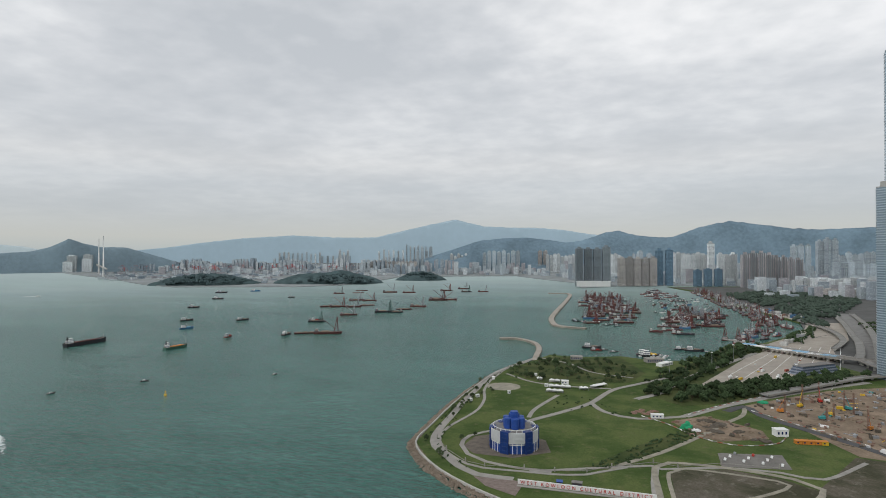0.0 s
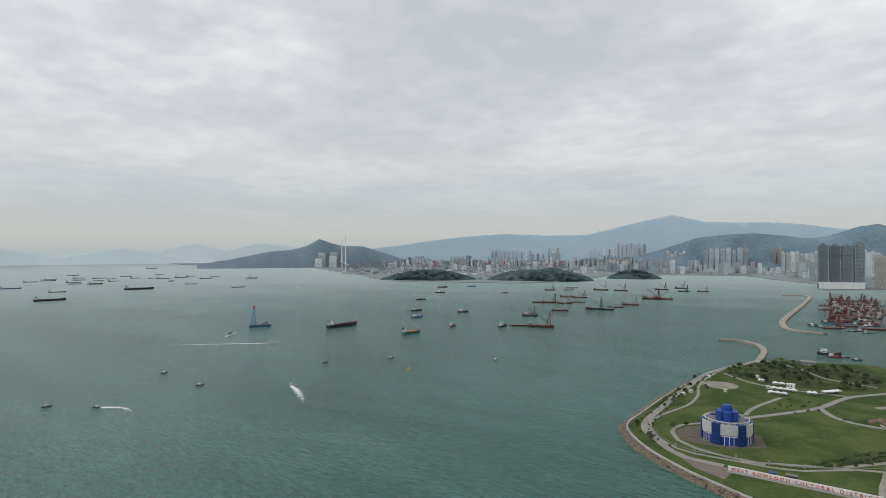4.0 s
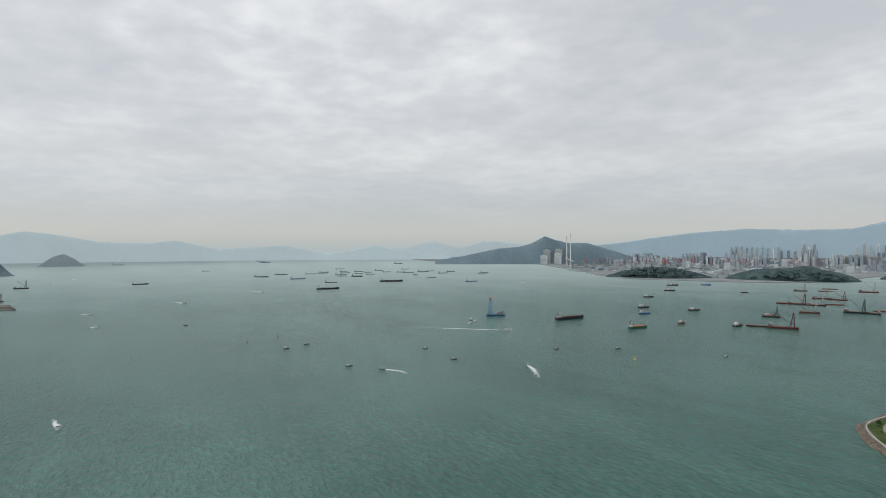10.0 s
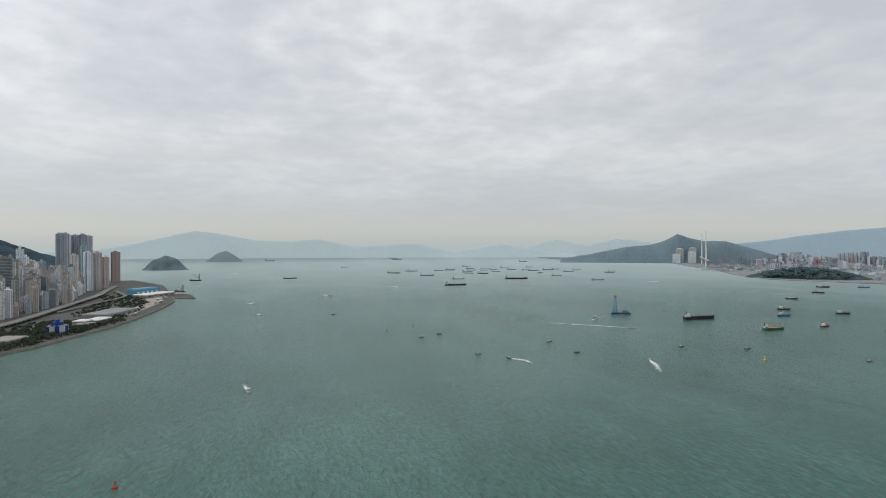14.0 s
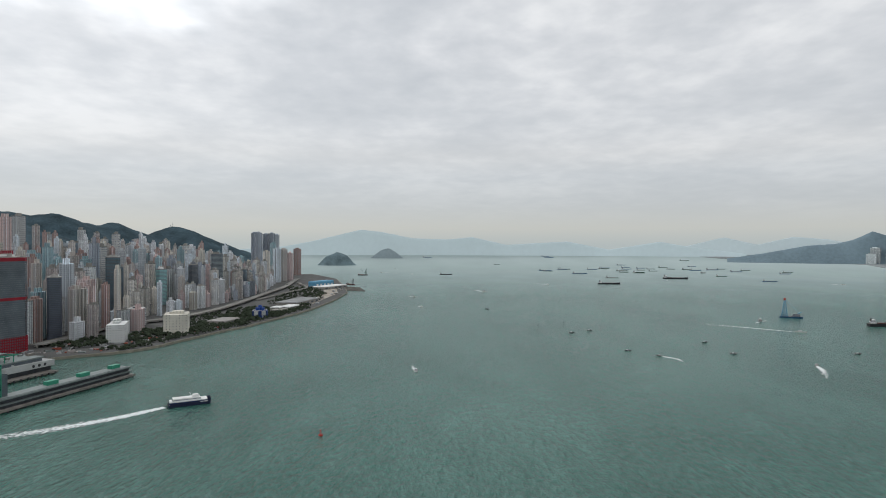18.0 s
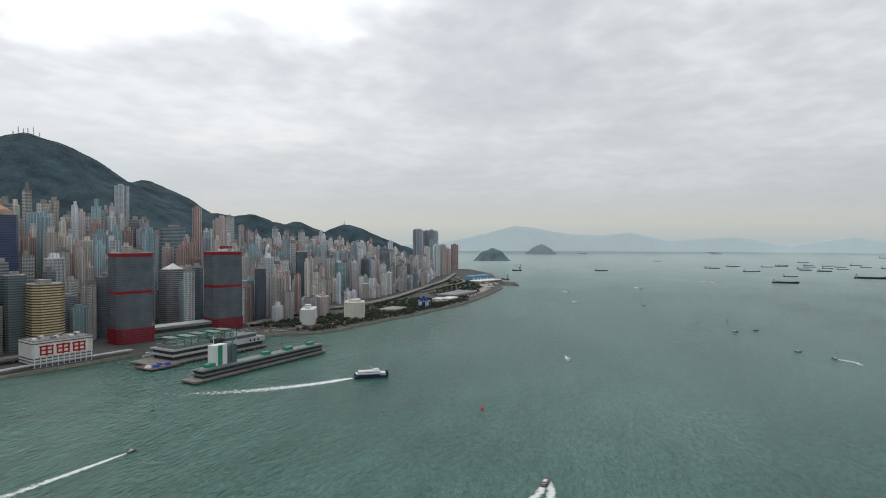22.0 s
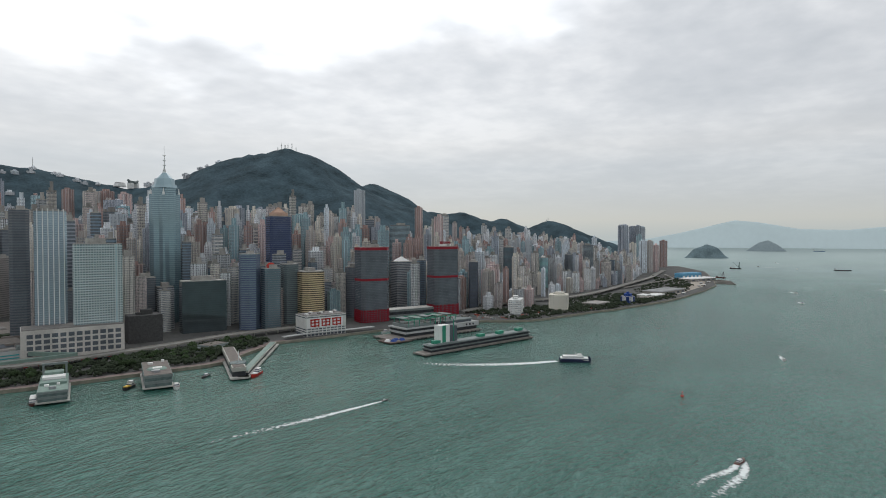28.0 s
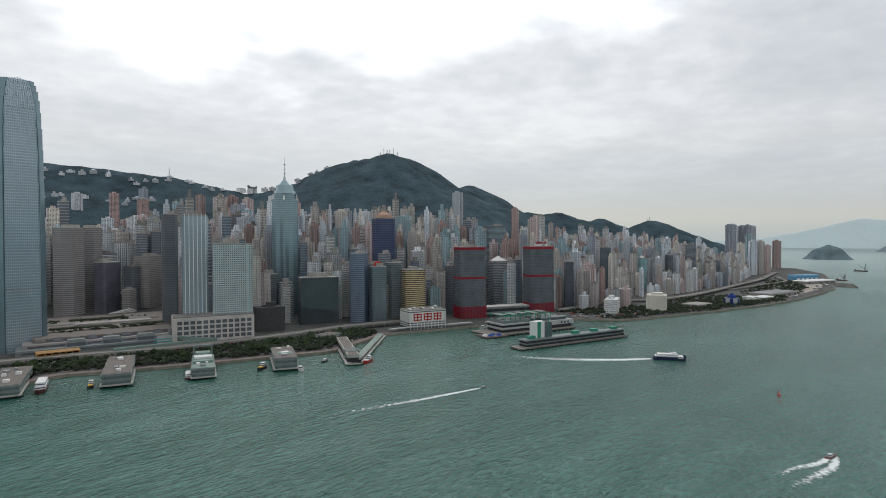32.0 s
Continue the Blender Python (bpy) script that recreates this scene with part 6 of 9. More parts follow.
def town():
    near = {"residential_tower": 0, "office_tower": 0, "apartment_tower": 0, "slender_tower": 0, "walk_up_block": 0}
    rest = bmesh.new()
    for iv in range(3, 31):
        for iu in range(-86, 36):
            u, v = iu * 33 + CR.uniform(-5, 5), iv * 33 + CR.uniform(-5, 5)
            if iu % 4 == 0 and CR.random() < 0.75:
                continue
            x = u * 1.0
            y = coast_y(x) - v
            first = 400 if x > 170 else 175 if x > -60 else (150 if x > -620 else 290)
            if v < first or x < -2680 or x > 760:
                continue
            if x < -2250 and v > 480:
                continue
            if any((x - a) ** 2 + (y - b) ** 2 < (r + 6) ** 2 for a, b, r in KEEP_OUT):
                continue
            if inside(x, y, CIVIC):
                continue
            z = island_z(x, y)
            limit = 150 if x > -1300 else 110
            if z > limit + 40 * noise.noise(Vector((x / 200, y / 200, 5))):
                continue
            k = min(1.0, (v - first) / 620)
            high = float(np.interp(x, (-2600, -1700, -900, -200, 800), (75, 105, 150, 160, 130)))
            top = (44 + (high + 24) * k ** 0.72 if x < -420 else 84 + (high - 9) * k ** 0.85) + CR.gauss(0, 20 if k < 0.25 else 25) + 18 * noise.noise(Vector((x / 240, y / 240, 2)))
            if CR.random() < 0.16:
                top *= 0.6
            h = max(26, top - z)
            front = v < first + 150
            q = CR.random()
            if h < 42:
                pool = LOW
            elif x > -420 and v < first + 330 and q < 0.26:
                pool = OFF
            elif 0.9 < q < 0.97:
                pool = OFF
            elif q < 0.22:
                pool = SLIM
            elif front and q < 0.75:
                pool = PROTO
            else:
                pool = PLAIN
            pr = CR.choice(pool)
            kind = pr[0].name.split(".")[0]
            if near[kind] >= 285:
                free = [p for p in (PLAIN, SLIM, PROTO) if near[p[0][0].name.split(".")[0]] < 285]
                if not free:
                    w = CR.uniform(18, 30)
                    add_box(rest, x, y, z - 3, w, w * CR.uniform(0.7, 1), h + 3, -14, CR.randrange(8))
                    add_box(rest, x, y, z + h, w * 0.4, w * 0.4, CR.uniform(3, 7), -14, CR.randrange(8))
                    continue
                pr = CR.choice(free[0])
                kind = pr[0].name.split(".")[0]
            near[kind] += 1
            stand(pr, x, y, z - 3, h + 3, -14 + CR.choice((0, 0, 0, 12, 25)) + CR.uniform(-4, 4), CR.uniform(0.52, 0.86))
    tagged(part("far_towers", rest, RES), "crowded apartment towers on the slopes behind", "tower blocks", kind="stuff")
    return near


town()

# ---- land, towers and hills to the north-west ----
def radial_land(name, rows, label, mat, z=3.0):
    """Low land from a shore line, given as bearing (degrees left of north) and distance, back to the hills."""
    verts, faces, n = [], [], 12
    for b, d in rows:
        for k in range(n):
            dd = d + (13500 - d) * (k / (n - 1)) ** 2.2
            verts.append(draw_in(315 - dd * math.sin(radians(b)), 12 + dd * math.cos(radians(b)), z))
    m = len(verts)
    for i in range(len(rows) - 1):
        for k in range(n - 1):
            a = i * n + k
            faces.append((a, a + 1, a + n + 1, a + n))
    for i in range(len(rows)):
        b, d = rows[i]
        verts.append(draw_in(315 - d * math.sin(radians(b)), 12 + d * math.cos(radians(b)), -4))
    for i in range(len(rows) - 1):
        faces.append((i * n, (i + 1) * n, m + i + 1, m + i))
    return tagged(new(name, mesh_of(name, verts, faces, mat)), label, "land", kind="structure")


# ground paled for haze in its base colour
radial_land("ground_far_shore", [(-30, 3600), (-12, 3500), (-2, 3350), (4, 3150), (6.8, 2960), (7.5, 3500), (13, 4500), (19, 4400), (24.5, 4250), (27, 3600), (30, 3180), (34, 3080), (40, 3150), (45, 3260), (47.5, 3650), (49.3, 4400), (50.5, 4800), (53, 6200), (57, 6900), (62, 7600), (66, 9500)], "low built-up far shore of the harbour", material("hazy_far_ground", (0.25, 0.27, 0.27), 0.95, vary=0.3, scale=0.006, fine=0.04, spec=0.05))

# far hills carry painted haze: a pale base colour that also glows
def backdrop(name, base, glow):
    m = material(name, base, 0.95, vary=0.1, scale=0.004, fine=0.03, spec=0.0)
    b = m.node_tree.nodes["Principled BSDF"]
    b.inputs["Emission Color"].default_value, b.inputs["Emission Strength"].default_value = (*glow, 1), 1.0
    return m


FAR_HAZE = backdrop("distant_hills_haze", (0.28, 0.325, 0.34), (0.225, 0.275, 0.288))
# the next two ranges hold their painted haze in the base colour alone
MID_HAZE = material("hazy_wooded_hills", (0.163, 0.233, 0.282), 0.95, vary=0.28, scale=0.006, fine=0.05, bump=9, spec=0.0)
ISLE_HAZE = material("paler_hazy_hills", (0.185, 0.25, 0.285), 0.95, vary=0.2, scale=0.006, fine=0.05, bump=8, spec=0.0)
BACK_HAZE = backdrop("pale_mountain_haze", (0.24, 0.3, 0.345), (0.135, 0.185, 0.213))


def hill_range(name, crest, dist, deep, mat, label, seed, foot=0.0):
    """A range of hills along a crest given as bearing and slope above eye level, in thousandths, with rough flanks."""
    bs, es = [c[0] for c in crest][::-1], [c[1] for c in crest][::-1]
    verts, faces, rows = [], [], 9
    n = int((bs[-1] - bs[0]) / 0.18) + 1
    for i in range(n):
        b = bs[0] + (bs[-1] - bs[0]) * i / (n - 1)
        cx, cy = np.interp(b, TURN_AT, TURN_X), np.interp(b, TURN_AT, TURN_Y)
        e = float(np.interp(b, bs, es))
        for k in range(rows):
            t = k / (rows - 1)
            d = dist + (t - 0.62) * deep
            up = math.sin(min(1, t / 0.62) * math.pi / 2) ** 1.15 if t <= 0.62 else math.cos((t - 0.62) / 0.38 * math.pi / 2)
            top = EYE_Z + e / 1000 * dist
            z = foot + (top - foot) * up
            z += top * (0.10 * noise.noise(Vector((b * 0.55, t * 3, seed))) + 0.05 * noise.noise(Vector((b * 2.1, t * 6, seed)))) * math.sin(math.pi * min(1, t / 0.62)) + top * 0.018 * noise.noise(Vector((b * 1.9, 1, seed + 9))) * (up > 0.95)
            verts.append(draw_in(cx - d * math.sin(radians(b)), cy + d * math.cos(radians(b)), max(z, -2)))
    for i in range(n - 1):
        for k in range(rows - 1):
            a = i * rows + k
            faces.append((a, a + 1, a + rows + 1, a + rows))
    return tagged(new(name, mesh_of(name, verts, faces, mat, True)), label, "hills", kind="structure")


hill_range("backdrop_island_hills", [(112, -12), (106, -5), (104.3, -3), (101.7, 6), (99.4, 16), (97.2, 25.5), (95.2, 21.7), (92.2, 11.2), (88.8, 9.5), (86.4, 13.8), (83, 0.5), (79.8, 4), (77.1, 6.5), (73.2, -6.8), (68.7, 6.3), (65.4, -4), (61.5, -13)], 11000, 2600, FAR_HAZE, "mountainous island across the sea, blue-grey in painted haze", 3)
hill_range("backdrop_far_hills", [(69, -8), (66.5, -1), (63.3, 13.7), (60.6, 2), (57.9, 14.2), (55.3, 10.2), (52.8, 0), (50, -8)], 12500, 1500, backdrop("palest_hills_haze", (0.35, 0.38, 0.4), (0.22, 0.27, 0.28)), "far hills, very pale in painted haze", 5)
hill_range("hill_tsing_yi", [(63, -20), (60, -11), (56.9, 0.5), (54.8, 3.5), (53.5, 10), (52.3, 21.5), (51.3, 15), (50.1, 10), (48.2, 9.5), (46.2, -1.2), (44, -14)], 7400, 1500, ISLE_HAZE, "dark hazy wooded island hill behind a port", 7)
hill_range("mountain_range", [(49, 0), (47.5, 5.4), (45, 10), (42.5, 17), (39, 25), (34.5, 30.4), (30.3, 27.5), (26.8, 28), (23.7, 41), (21, 52), (18.9, 59), (16.2, 47.5), (13.5, 45), (11, 44.5), (8.3, 40), (6, 33), (2, 24), (-4, 30), (-14, 20), (-30, 20)], 12800, 3000, BACK_HAZE, "hazy blue mountain range with a rounded summit", 11)
hill_range("hills_behind_city", [(22, -8), (19.8, 4.2), (16.5, 23), (14, 27), (12.1, 28), (10, 24), (8.3, 19.3), (6.8, 22), (4.7, 35), (3.4, 38.5), (2.1, 31), (0, 27), (-1.3, 27), (-3.7, 42.8), (-6, 51), (-8.2, 45), (-10.7, 38), (-12.7, 35.3), (-16.1, 37), (-22, 36), (-32, 30)], 6600, 1700, MID_HAZE, "dark wooded hills behind the city", 13)


def islet(name, x, y, rx, ry, h, yaw, mat, label, steep=1.25):
    bm = bmesh.new()
    bmesh.ops.create_grid(bm, x_segments=40, y_segments=40, size=1.0)
    for v in bm.verts:
        r = v.co.length
        n = 1 + (0.22 if steep > 1 else 0.45) * noise.noise(Vector((v.co.x * 2.3 + x, v.co.y * 2.3, h)))
        a = math.cos(min(1, r) * math.pi / 2) ** steep * n
        px, py = v.co.x * rx, v.co.y * ry
        c, s = math.cos(radians(yaw)), math.sin(radians(yaw))
        v.co = Vector(draw_in(x + px * c - py * s, y + px * s + py * c, h * a + 2 * noise.noise(Vector((px / 25, py / 25, 2))) - (3 if r > 0.97 else 0)))
    return tagged(part(name, bm, mat), label, "island", kind="structure")


# haze is painted in: woods turn paler and bluer the further off they stand
HEADLAND = material("headland_woods", (0.072, 0.105, 0.108), 0.95, vary=0.4, scale=0.02, fine=0.12, bump=5, spec=0.0)
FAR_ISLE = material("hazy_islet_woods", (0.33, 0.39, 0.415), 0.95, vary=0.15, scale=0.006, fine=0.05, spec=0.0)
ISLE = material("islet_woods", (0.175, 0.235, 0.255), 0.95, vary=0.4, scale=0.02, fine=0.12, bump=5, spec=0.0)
islet("green_islet", -4332, -975, 135, 165, 108, 0, ISLE, "small steep wooded island in the channel")
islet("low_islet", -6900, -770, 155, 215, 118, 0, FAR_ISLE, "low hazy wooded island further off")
islet("port_hill", -2040, 2610, 300, 170, 50, 38, HEADLAND, "low wooded headland beside the port", 0.7)
islet("port_hill_east", -1470, 2960, 320, 170, 64, 30, HEADLAND, "low wooded headland with a pale shore", 0.7)
islet("port_hill_end", -1123, 3519, 170, 100, 42, 25, HEADLAND, "small wooded headland by the channel", 0.7)


def far_tower(proto, x, y, h, yaw, wide=1.0):
    px, py, pz = draw_in(x, y, 3.0)
    k = (EYE_Z - pz) / (EYE_Z - 3.0) if (px, py) != (x, y) else 1.0
    return stand(proto, px, py, pz - 0.5, h, yaw, wide, k)


KR = random.Random(41)
DARKEST = (plain_tower("harbour_tower", shape_comb(36, 22, 4), 100, facade("wall_dark_slate", (0.2, 0.23, 0.245), (0.13, 0.15, 0.165), 3.0, 2.6, 0.5, 0.6), "dark grey waterfront apartment tower", "tower block", TR), 100)
BEIGE = (plain_tower("harbour_tower", shape_comb(34, 22, 4), 100, facade("wall_warm_beige", (0.42, 0.39, 0.36), (0.2, 0.21, 0.22), 3.0, 2.6, 0.5, 0.6), "warm beige waterfront apartment tower", "tower block", TR), 100)
BROWNS = (plain_tower("harbour_tower", shape_comb(36, 22, 4), 100, facade("wall_brown_stripe", (0.36, 0.33, 0.32), (0.22, 0.25, 0.27), 90, 5, 1.0, 0.45), "brown striped apartment tower of a large estate", "tower block", TR), 100)
BLUES = (plain_tower("harbour_tower", shape_cut(36, 26, 5), 100, OFFICE[1], "blue glass tower by the typhoon shelter", "tower block", TR), 100)
# wall and window colours drawn together and paled: haze painted into far towers
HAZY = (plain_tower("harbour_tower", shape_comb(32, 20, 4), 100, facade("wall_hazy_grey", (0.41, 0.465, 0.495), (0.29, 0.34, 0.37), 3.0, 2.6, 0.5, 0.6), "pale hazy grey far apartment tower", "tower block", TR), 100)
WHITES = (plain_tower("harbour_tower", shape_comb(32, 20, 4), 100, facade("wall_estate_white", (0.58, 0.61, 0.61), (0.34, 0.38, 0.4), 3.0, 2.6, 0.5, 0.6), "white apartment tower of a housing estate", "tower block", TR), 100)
for ax, ay, bx, by, h, n, kind in ((-60, 3066, 70, 3114, 195, 4, 0), (140, 3195, 295, 3252, 142, 5, 1), (325, 3316, 375, 3336, 181, 2, 3), (408, 3774, 576, 3836, 165, 7, 4), (600, 3630, 612, 3640, 222, 1, 4), (632, 3432, 695, 3452, 162, 3, 4), (510, 3280, 610, 3315, 85, 3, 3), (726, 3252, 838, 3292, 166, 4, 2)):
    for i in range(n):
        t = i / max(1, n - 1)
        far_tower((DARKEST, BEIGE, BROWNS, BLUES, WHITES)[kind], ax + (bx - ax) * t, ay + (by - ay) * t, h * KR.uniform(0.96, 1.04), 20, 1.05)
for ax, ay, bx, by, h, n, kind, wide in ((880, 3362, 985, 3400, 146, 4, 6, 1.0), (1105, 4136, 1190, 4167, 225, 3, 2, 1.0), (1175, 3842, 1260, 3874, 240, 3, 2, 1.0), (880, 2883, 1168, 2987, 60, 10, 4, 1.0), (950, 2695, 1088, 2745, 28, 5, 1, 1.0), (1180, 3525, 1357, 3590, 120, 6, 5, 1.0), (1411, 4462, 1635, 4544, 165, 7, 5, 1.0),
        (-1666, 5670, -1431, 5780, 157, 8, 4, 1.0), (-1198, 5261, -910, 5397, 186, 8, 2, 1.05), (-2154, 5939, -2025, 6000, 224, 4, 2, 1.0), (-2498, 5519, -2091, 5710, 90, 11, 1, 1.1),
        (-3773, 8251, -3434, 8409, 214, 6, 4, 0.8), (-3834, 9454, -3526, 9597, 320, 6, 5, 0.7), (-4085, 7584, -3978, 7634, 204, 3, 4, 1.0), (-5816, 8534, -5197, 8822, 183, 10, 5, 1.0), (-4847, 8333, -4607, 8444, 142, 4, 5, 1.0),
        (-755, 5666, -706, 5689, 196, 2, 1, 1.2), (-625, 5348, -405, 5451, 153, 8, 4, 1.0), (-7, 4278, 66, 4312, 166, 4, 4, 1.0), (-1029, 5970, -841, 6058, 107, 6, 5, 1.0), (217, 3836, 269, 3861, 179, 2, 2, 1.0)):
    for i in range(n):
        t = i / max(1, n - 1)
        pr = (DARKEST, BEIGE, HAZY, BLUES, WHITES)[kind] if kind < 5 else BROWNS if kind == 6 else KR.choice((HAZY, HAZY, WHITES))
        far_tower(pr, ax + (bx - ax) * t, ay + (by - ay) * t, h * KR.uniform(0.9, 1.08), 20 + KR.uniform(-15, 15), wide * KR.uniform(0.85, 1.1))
pod = thing("podium", "long pale podium below dark apartment towers", "building", 6, 3085, 3.0, 20)
for k in range(14):
    bm = bmesh.new()
    add_box(bm, -78 + k * 12, -16, 0, 8, 4, 26)
    part("column", bm, WHITE, pod)
bm = bmesh.new()
add_box(bm, 0, 0, 0, 172, 30, 24)
add_box(bm, 0, -10, 24.01, 176, 16, 5)
part("wall", bm, WHITE, pod)

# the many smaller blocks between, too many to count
# blue-grey block colours with weak window contrast stand for haze
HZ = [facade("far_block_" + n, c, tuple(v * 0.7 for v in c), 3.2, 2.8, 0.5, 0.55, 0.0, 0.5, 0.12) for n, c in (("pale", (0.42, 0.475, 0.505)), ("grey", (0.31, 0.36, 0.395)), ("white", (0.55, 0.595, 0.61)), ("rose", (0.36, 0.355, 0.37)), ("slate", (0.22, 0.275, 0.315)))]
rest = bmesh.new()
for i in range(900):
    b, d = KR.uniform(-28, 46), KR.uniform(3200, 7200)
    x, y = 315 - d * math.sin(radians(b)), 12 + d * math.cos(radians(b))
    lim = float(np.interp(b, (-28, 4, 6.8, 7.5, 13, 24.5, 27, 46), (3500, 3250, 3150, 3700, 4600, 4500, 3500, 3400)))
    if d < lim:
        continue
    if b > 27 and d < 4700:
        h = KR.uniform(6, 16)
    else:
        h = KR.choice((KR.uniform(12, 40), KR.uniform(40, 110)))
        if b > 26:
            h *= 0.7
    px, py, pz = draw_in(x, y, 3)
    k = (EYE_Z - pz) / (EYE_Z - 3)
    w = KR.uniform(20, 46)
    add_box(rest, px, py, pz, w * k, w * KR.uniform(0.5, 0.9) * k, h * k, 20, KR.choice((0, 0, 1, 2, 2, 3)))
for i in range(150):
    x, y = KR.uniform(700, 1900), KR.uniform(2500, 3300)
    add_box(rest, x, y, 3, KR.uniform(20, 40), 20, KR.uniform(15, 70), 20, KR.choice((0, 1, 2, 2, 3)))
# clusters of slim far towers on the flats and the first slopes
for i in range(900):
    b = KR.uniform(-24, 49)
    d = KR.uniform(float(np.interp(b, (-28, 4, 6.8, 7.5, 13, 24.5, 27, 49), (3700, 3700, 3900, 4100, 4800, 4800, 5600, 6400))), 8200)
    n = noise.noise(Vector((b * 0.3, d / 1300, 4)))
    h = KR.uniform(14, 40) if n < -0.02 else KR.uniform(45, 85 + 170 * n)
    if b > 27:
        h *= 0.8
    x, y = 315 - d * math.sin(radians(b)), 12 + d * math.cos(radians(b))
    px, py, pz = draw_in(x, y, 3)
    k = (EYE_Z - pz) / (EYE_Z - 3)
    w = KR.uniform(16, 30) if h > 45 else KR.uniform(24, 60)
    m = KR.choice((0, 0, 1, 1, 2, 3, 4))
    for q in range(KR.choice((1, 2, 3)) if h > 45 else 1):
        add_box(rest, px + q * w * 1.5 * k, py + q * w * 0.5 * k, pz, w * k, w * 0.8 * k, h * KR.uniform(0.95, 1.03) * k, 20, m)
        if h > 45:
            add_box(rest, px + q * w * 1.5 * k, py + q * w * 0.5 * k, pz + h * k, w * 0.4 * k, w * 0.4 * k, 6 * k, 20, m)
tagged(part("far_city_blocks", rest, HZ), "crowded far city blocks in haze-paled colours", "city blocks", kind="stuff")

# tall towers at the park's edge
t = storeyed_tower("residential_tower", shape_cut(44, 34, 8), 78, 3.25, material("blue_grey_slab_edge", (0.3, 0.36, 0.4), 0.45), "tall blue-grey glass residential tower with rounded ends", "tower block", TR, 0.6, 0.6, SILVERPANE)
placed(t, 613, 944, 3.1, 30)
t = storeyed_tower("skyscraper", shape_cut(64, 64, 9), 112, 4.2, SILVER, "immense silver glass skyscraper beyond the park", "skyscraper", TR, 0.6, 0.3, SILVERPANE)
placed(t, 677, 1061, 3.1, 35)
hall = thing("curved_hall", "white curved-roof hall with a yellow end wall", "building", 508, 470, 3.1, 20)
bm = bmesh.new()
for i in range(10):
    a, b = math.pi * i / 10, math.pi * (i + 1) / 10
    f = [bm.verts.new((22 * math.cos(q), yy, 14 * math.sin(q))) for q, yy in ((a, -20), (b, -20), (b, 20), (a, 20))]
    bm.faces.new(f)
bmesh.ops.solidify(bm, geom=bm.faces[:], thickness=0.8)
part("roof", bm, WHITE, hall)
bm = bmesh.new()
add_box(bm, -16, 22, 0, 9, 5, 15)
part("end_wall", bm, YELLOW, hall)
for k in range(4):
    bm = bmesh.new()
    add_box(bm, -26 - k * 4, -6 + k * 6, 0.2, 22, 0.8, 0.6, 10)
    part("beam", bm, WHITE, hall)


# ---- cable-stayed bridge ----
br = thing("cable_bridge", "cable-stayed bridge with two tall needle towers", "bridge")
def bridge_pt(x, y, z):
    return Vector(draw_in(x, y, z))
ends = ((-3376, 3080), (-4087, 3633))
for x, y in ends:
    bm = bmesh.new()
    last = None
    for zz, th in ((0, 16), (90, 13), (180, 11), (298, 7)):
        p = bridge_pt(x, y, zz)
        if last is not None:
            add_beam(bm, last, p, th * 0.6, 0, th * 0.5)
        last = p
    part("tower", bm, material("bridge_concrete", (0.55, 0.55, 0.53), 0.7), br, "pale needle tower")
    for s in (-1, 1):
        for k in range(1, 9):
            bm = bmesh.new()
            add_beam(bm, bridge_pt(x, y, 175 + k * 13), bridge_pt(x + s * 711 * 0.014 * k, y - s * 553 * 0.014 * k, 74), 1.3)
            part("cable", bm, WHITE, br)
bm = bmesh.new()
pts = [bridge_pt(-3000 - 1500 * k / 12, 2790 + 1165 * k / 12, 74) for k in range(13)]
for a, b in zip(pts, pts[1:]):
    add_beam(bm, a, b, 7)
    part("deck_span", bm, CONCRETE, br)
    bm = bmesh.new()
bm.free()
for i, (x, y, h) in enumerate(((-4836, 3976, 150), (-4757, 4077, 158), (-4700, 4020, 120), (-4790, 3900, 95))):
    far_tower(WHITES, x, y, h, 40, 2.4)


# ---- container port ----
def port_crane(label="tall quay crane of a container port"):
    c = thing("quay_crane", label, "crane", group="quay cranes")
    bm = bmesh.new()
    for a in (-11, 11):
        for b in (-12, 12):
            add_beam(bm, (a, b, 0), (a, b, 42), 2.2)
        add_beam(bm, (a, -12, 20), (a, 12, 20), 1.8)
    part("portal", bm, GREYSTEEL, c)
    bm = bmesh.new()
    add_beam(bm, (0, -26, 43), (0, 60, 43), 2.8)
    part("boom", bm, GREYSTEEL, c)
    bm = bmesh.new()
    add_beam(bm, (0, 10, 42), (0, 12, 72), 2.0)
    add_beam(bm, (0, 12, 72), (0, 56, 44), 1.0)
    add_beam(bm, (0, 12, 72), (0, -24, 44), 1.0)
    part("mast", bm, RED, c)
    return c


pc = port_crane()
first = True
for i in range(34):
    b, d = KR.uniform(29, 50), KR.uniform(4700, 5900)
    x, y = 315 - d * math.sin(radians(b)), 12 + d * math.cos(radians(b))
    px, py, pz = draw_in(x, y, 3)
    k = (EYE_Z - pz) / (EYE_Z - 3)
    m = Matrix.Translation((px, py, pz)) @ Matrix.Rotation(KR.uniform(0, 6.28), 4, "Z") @ Matrix.Scale(k, 4)
    if first:
        pc.matrix_basis, first = m, False
    else:
        copy_thing(pc, m @ Matrix.Diagonal([1 / s for s in pc.scale] + [1]))
boxes = bmesh.new()
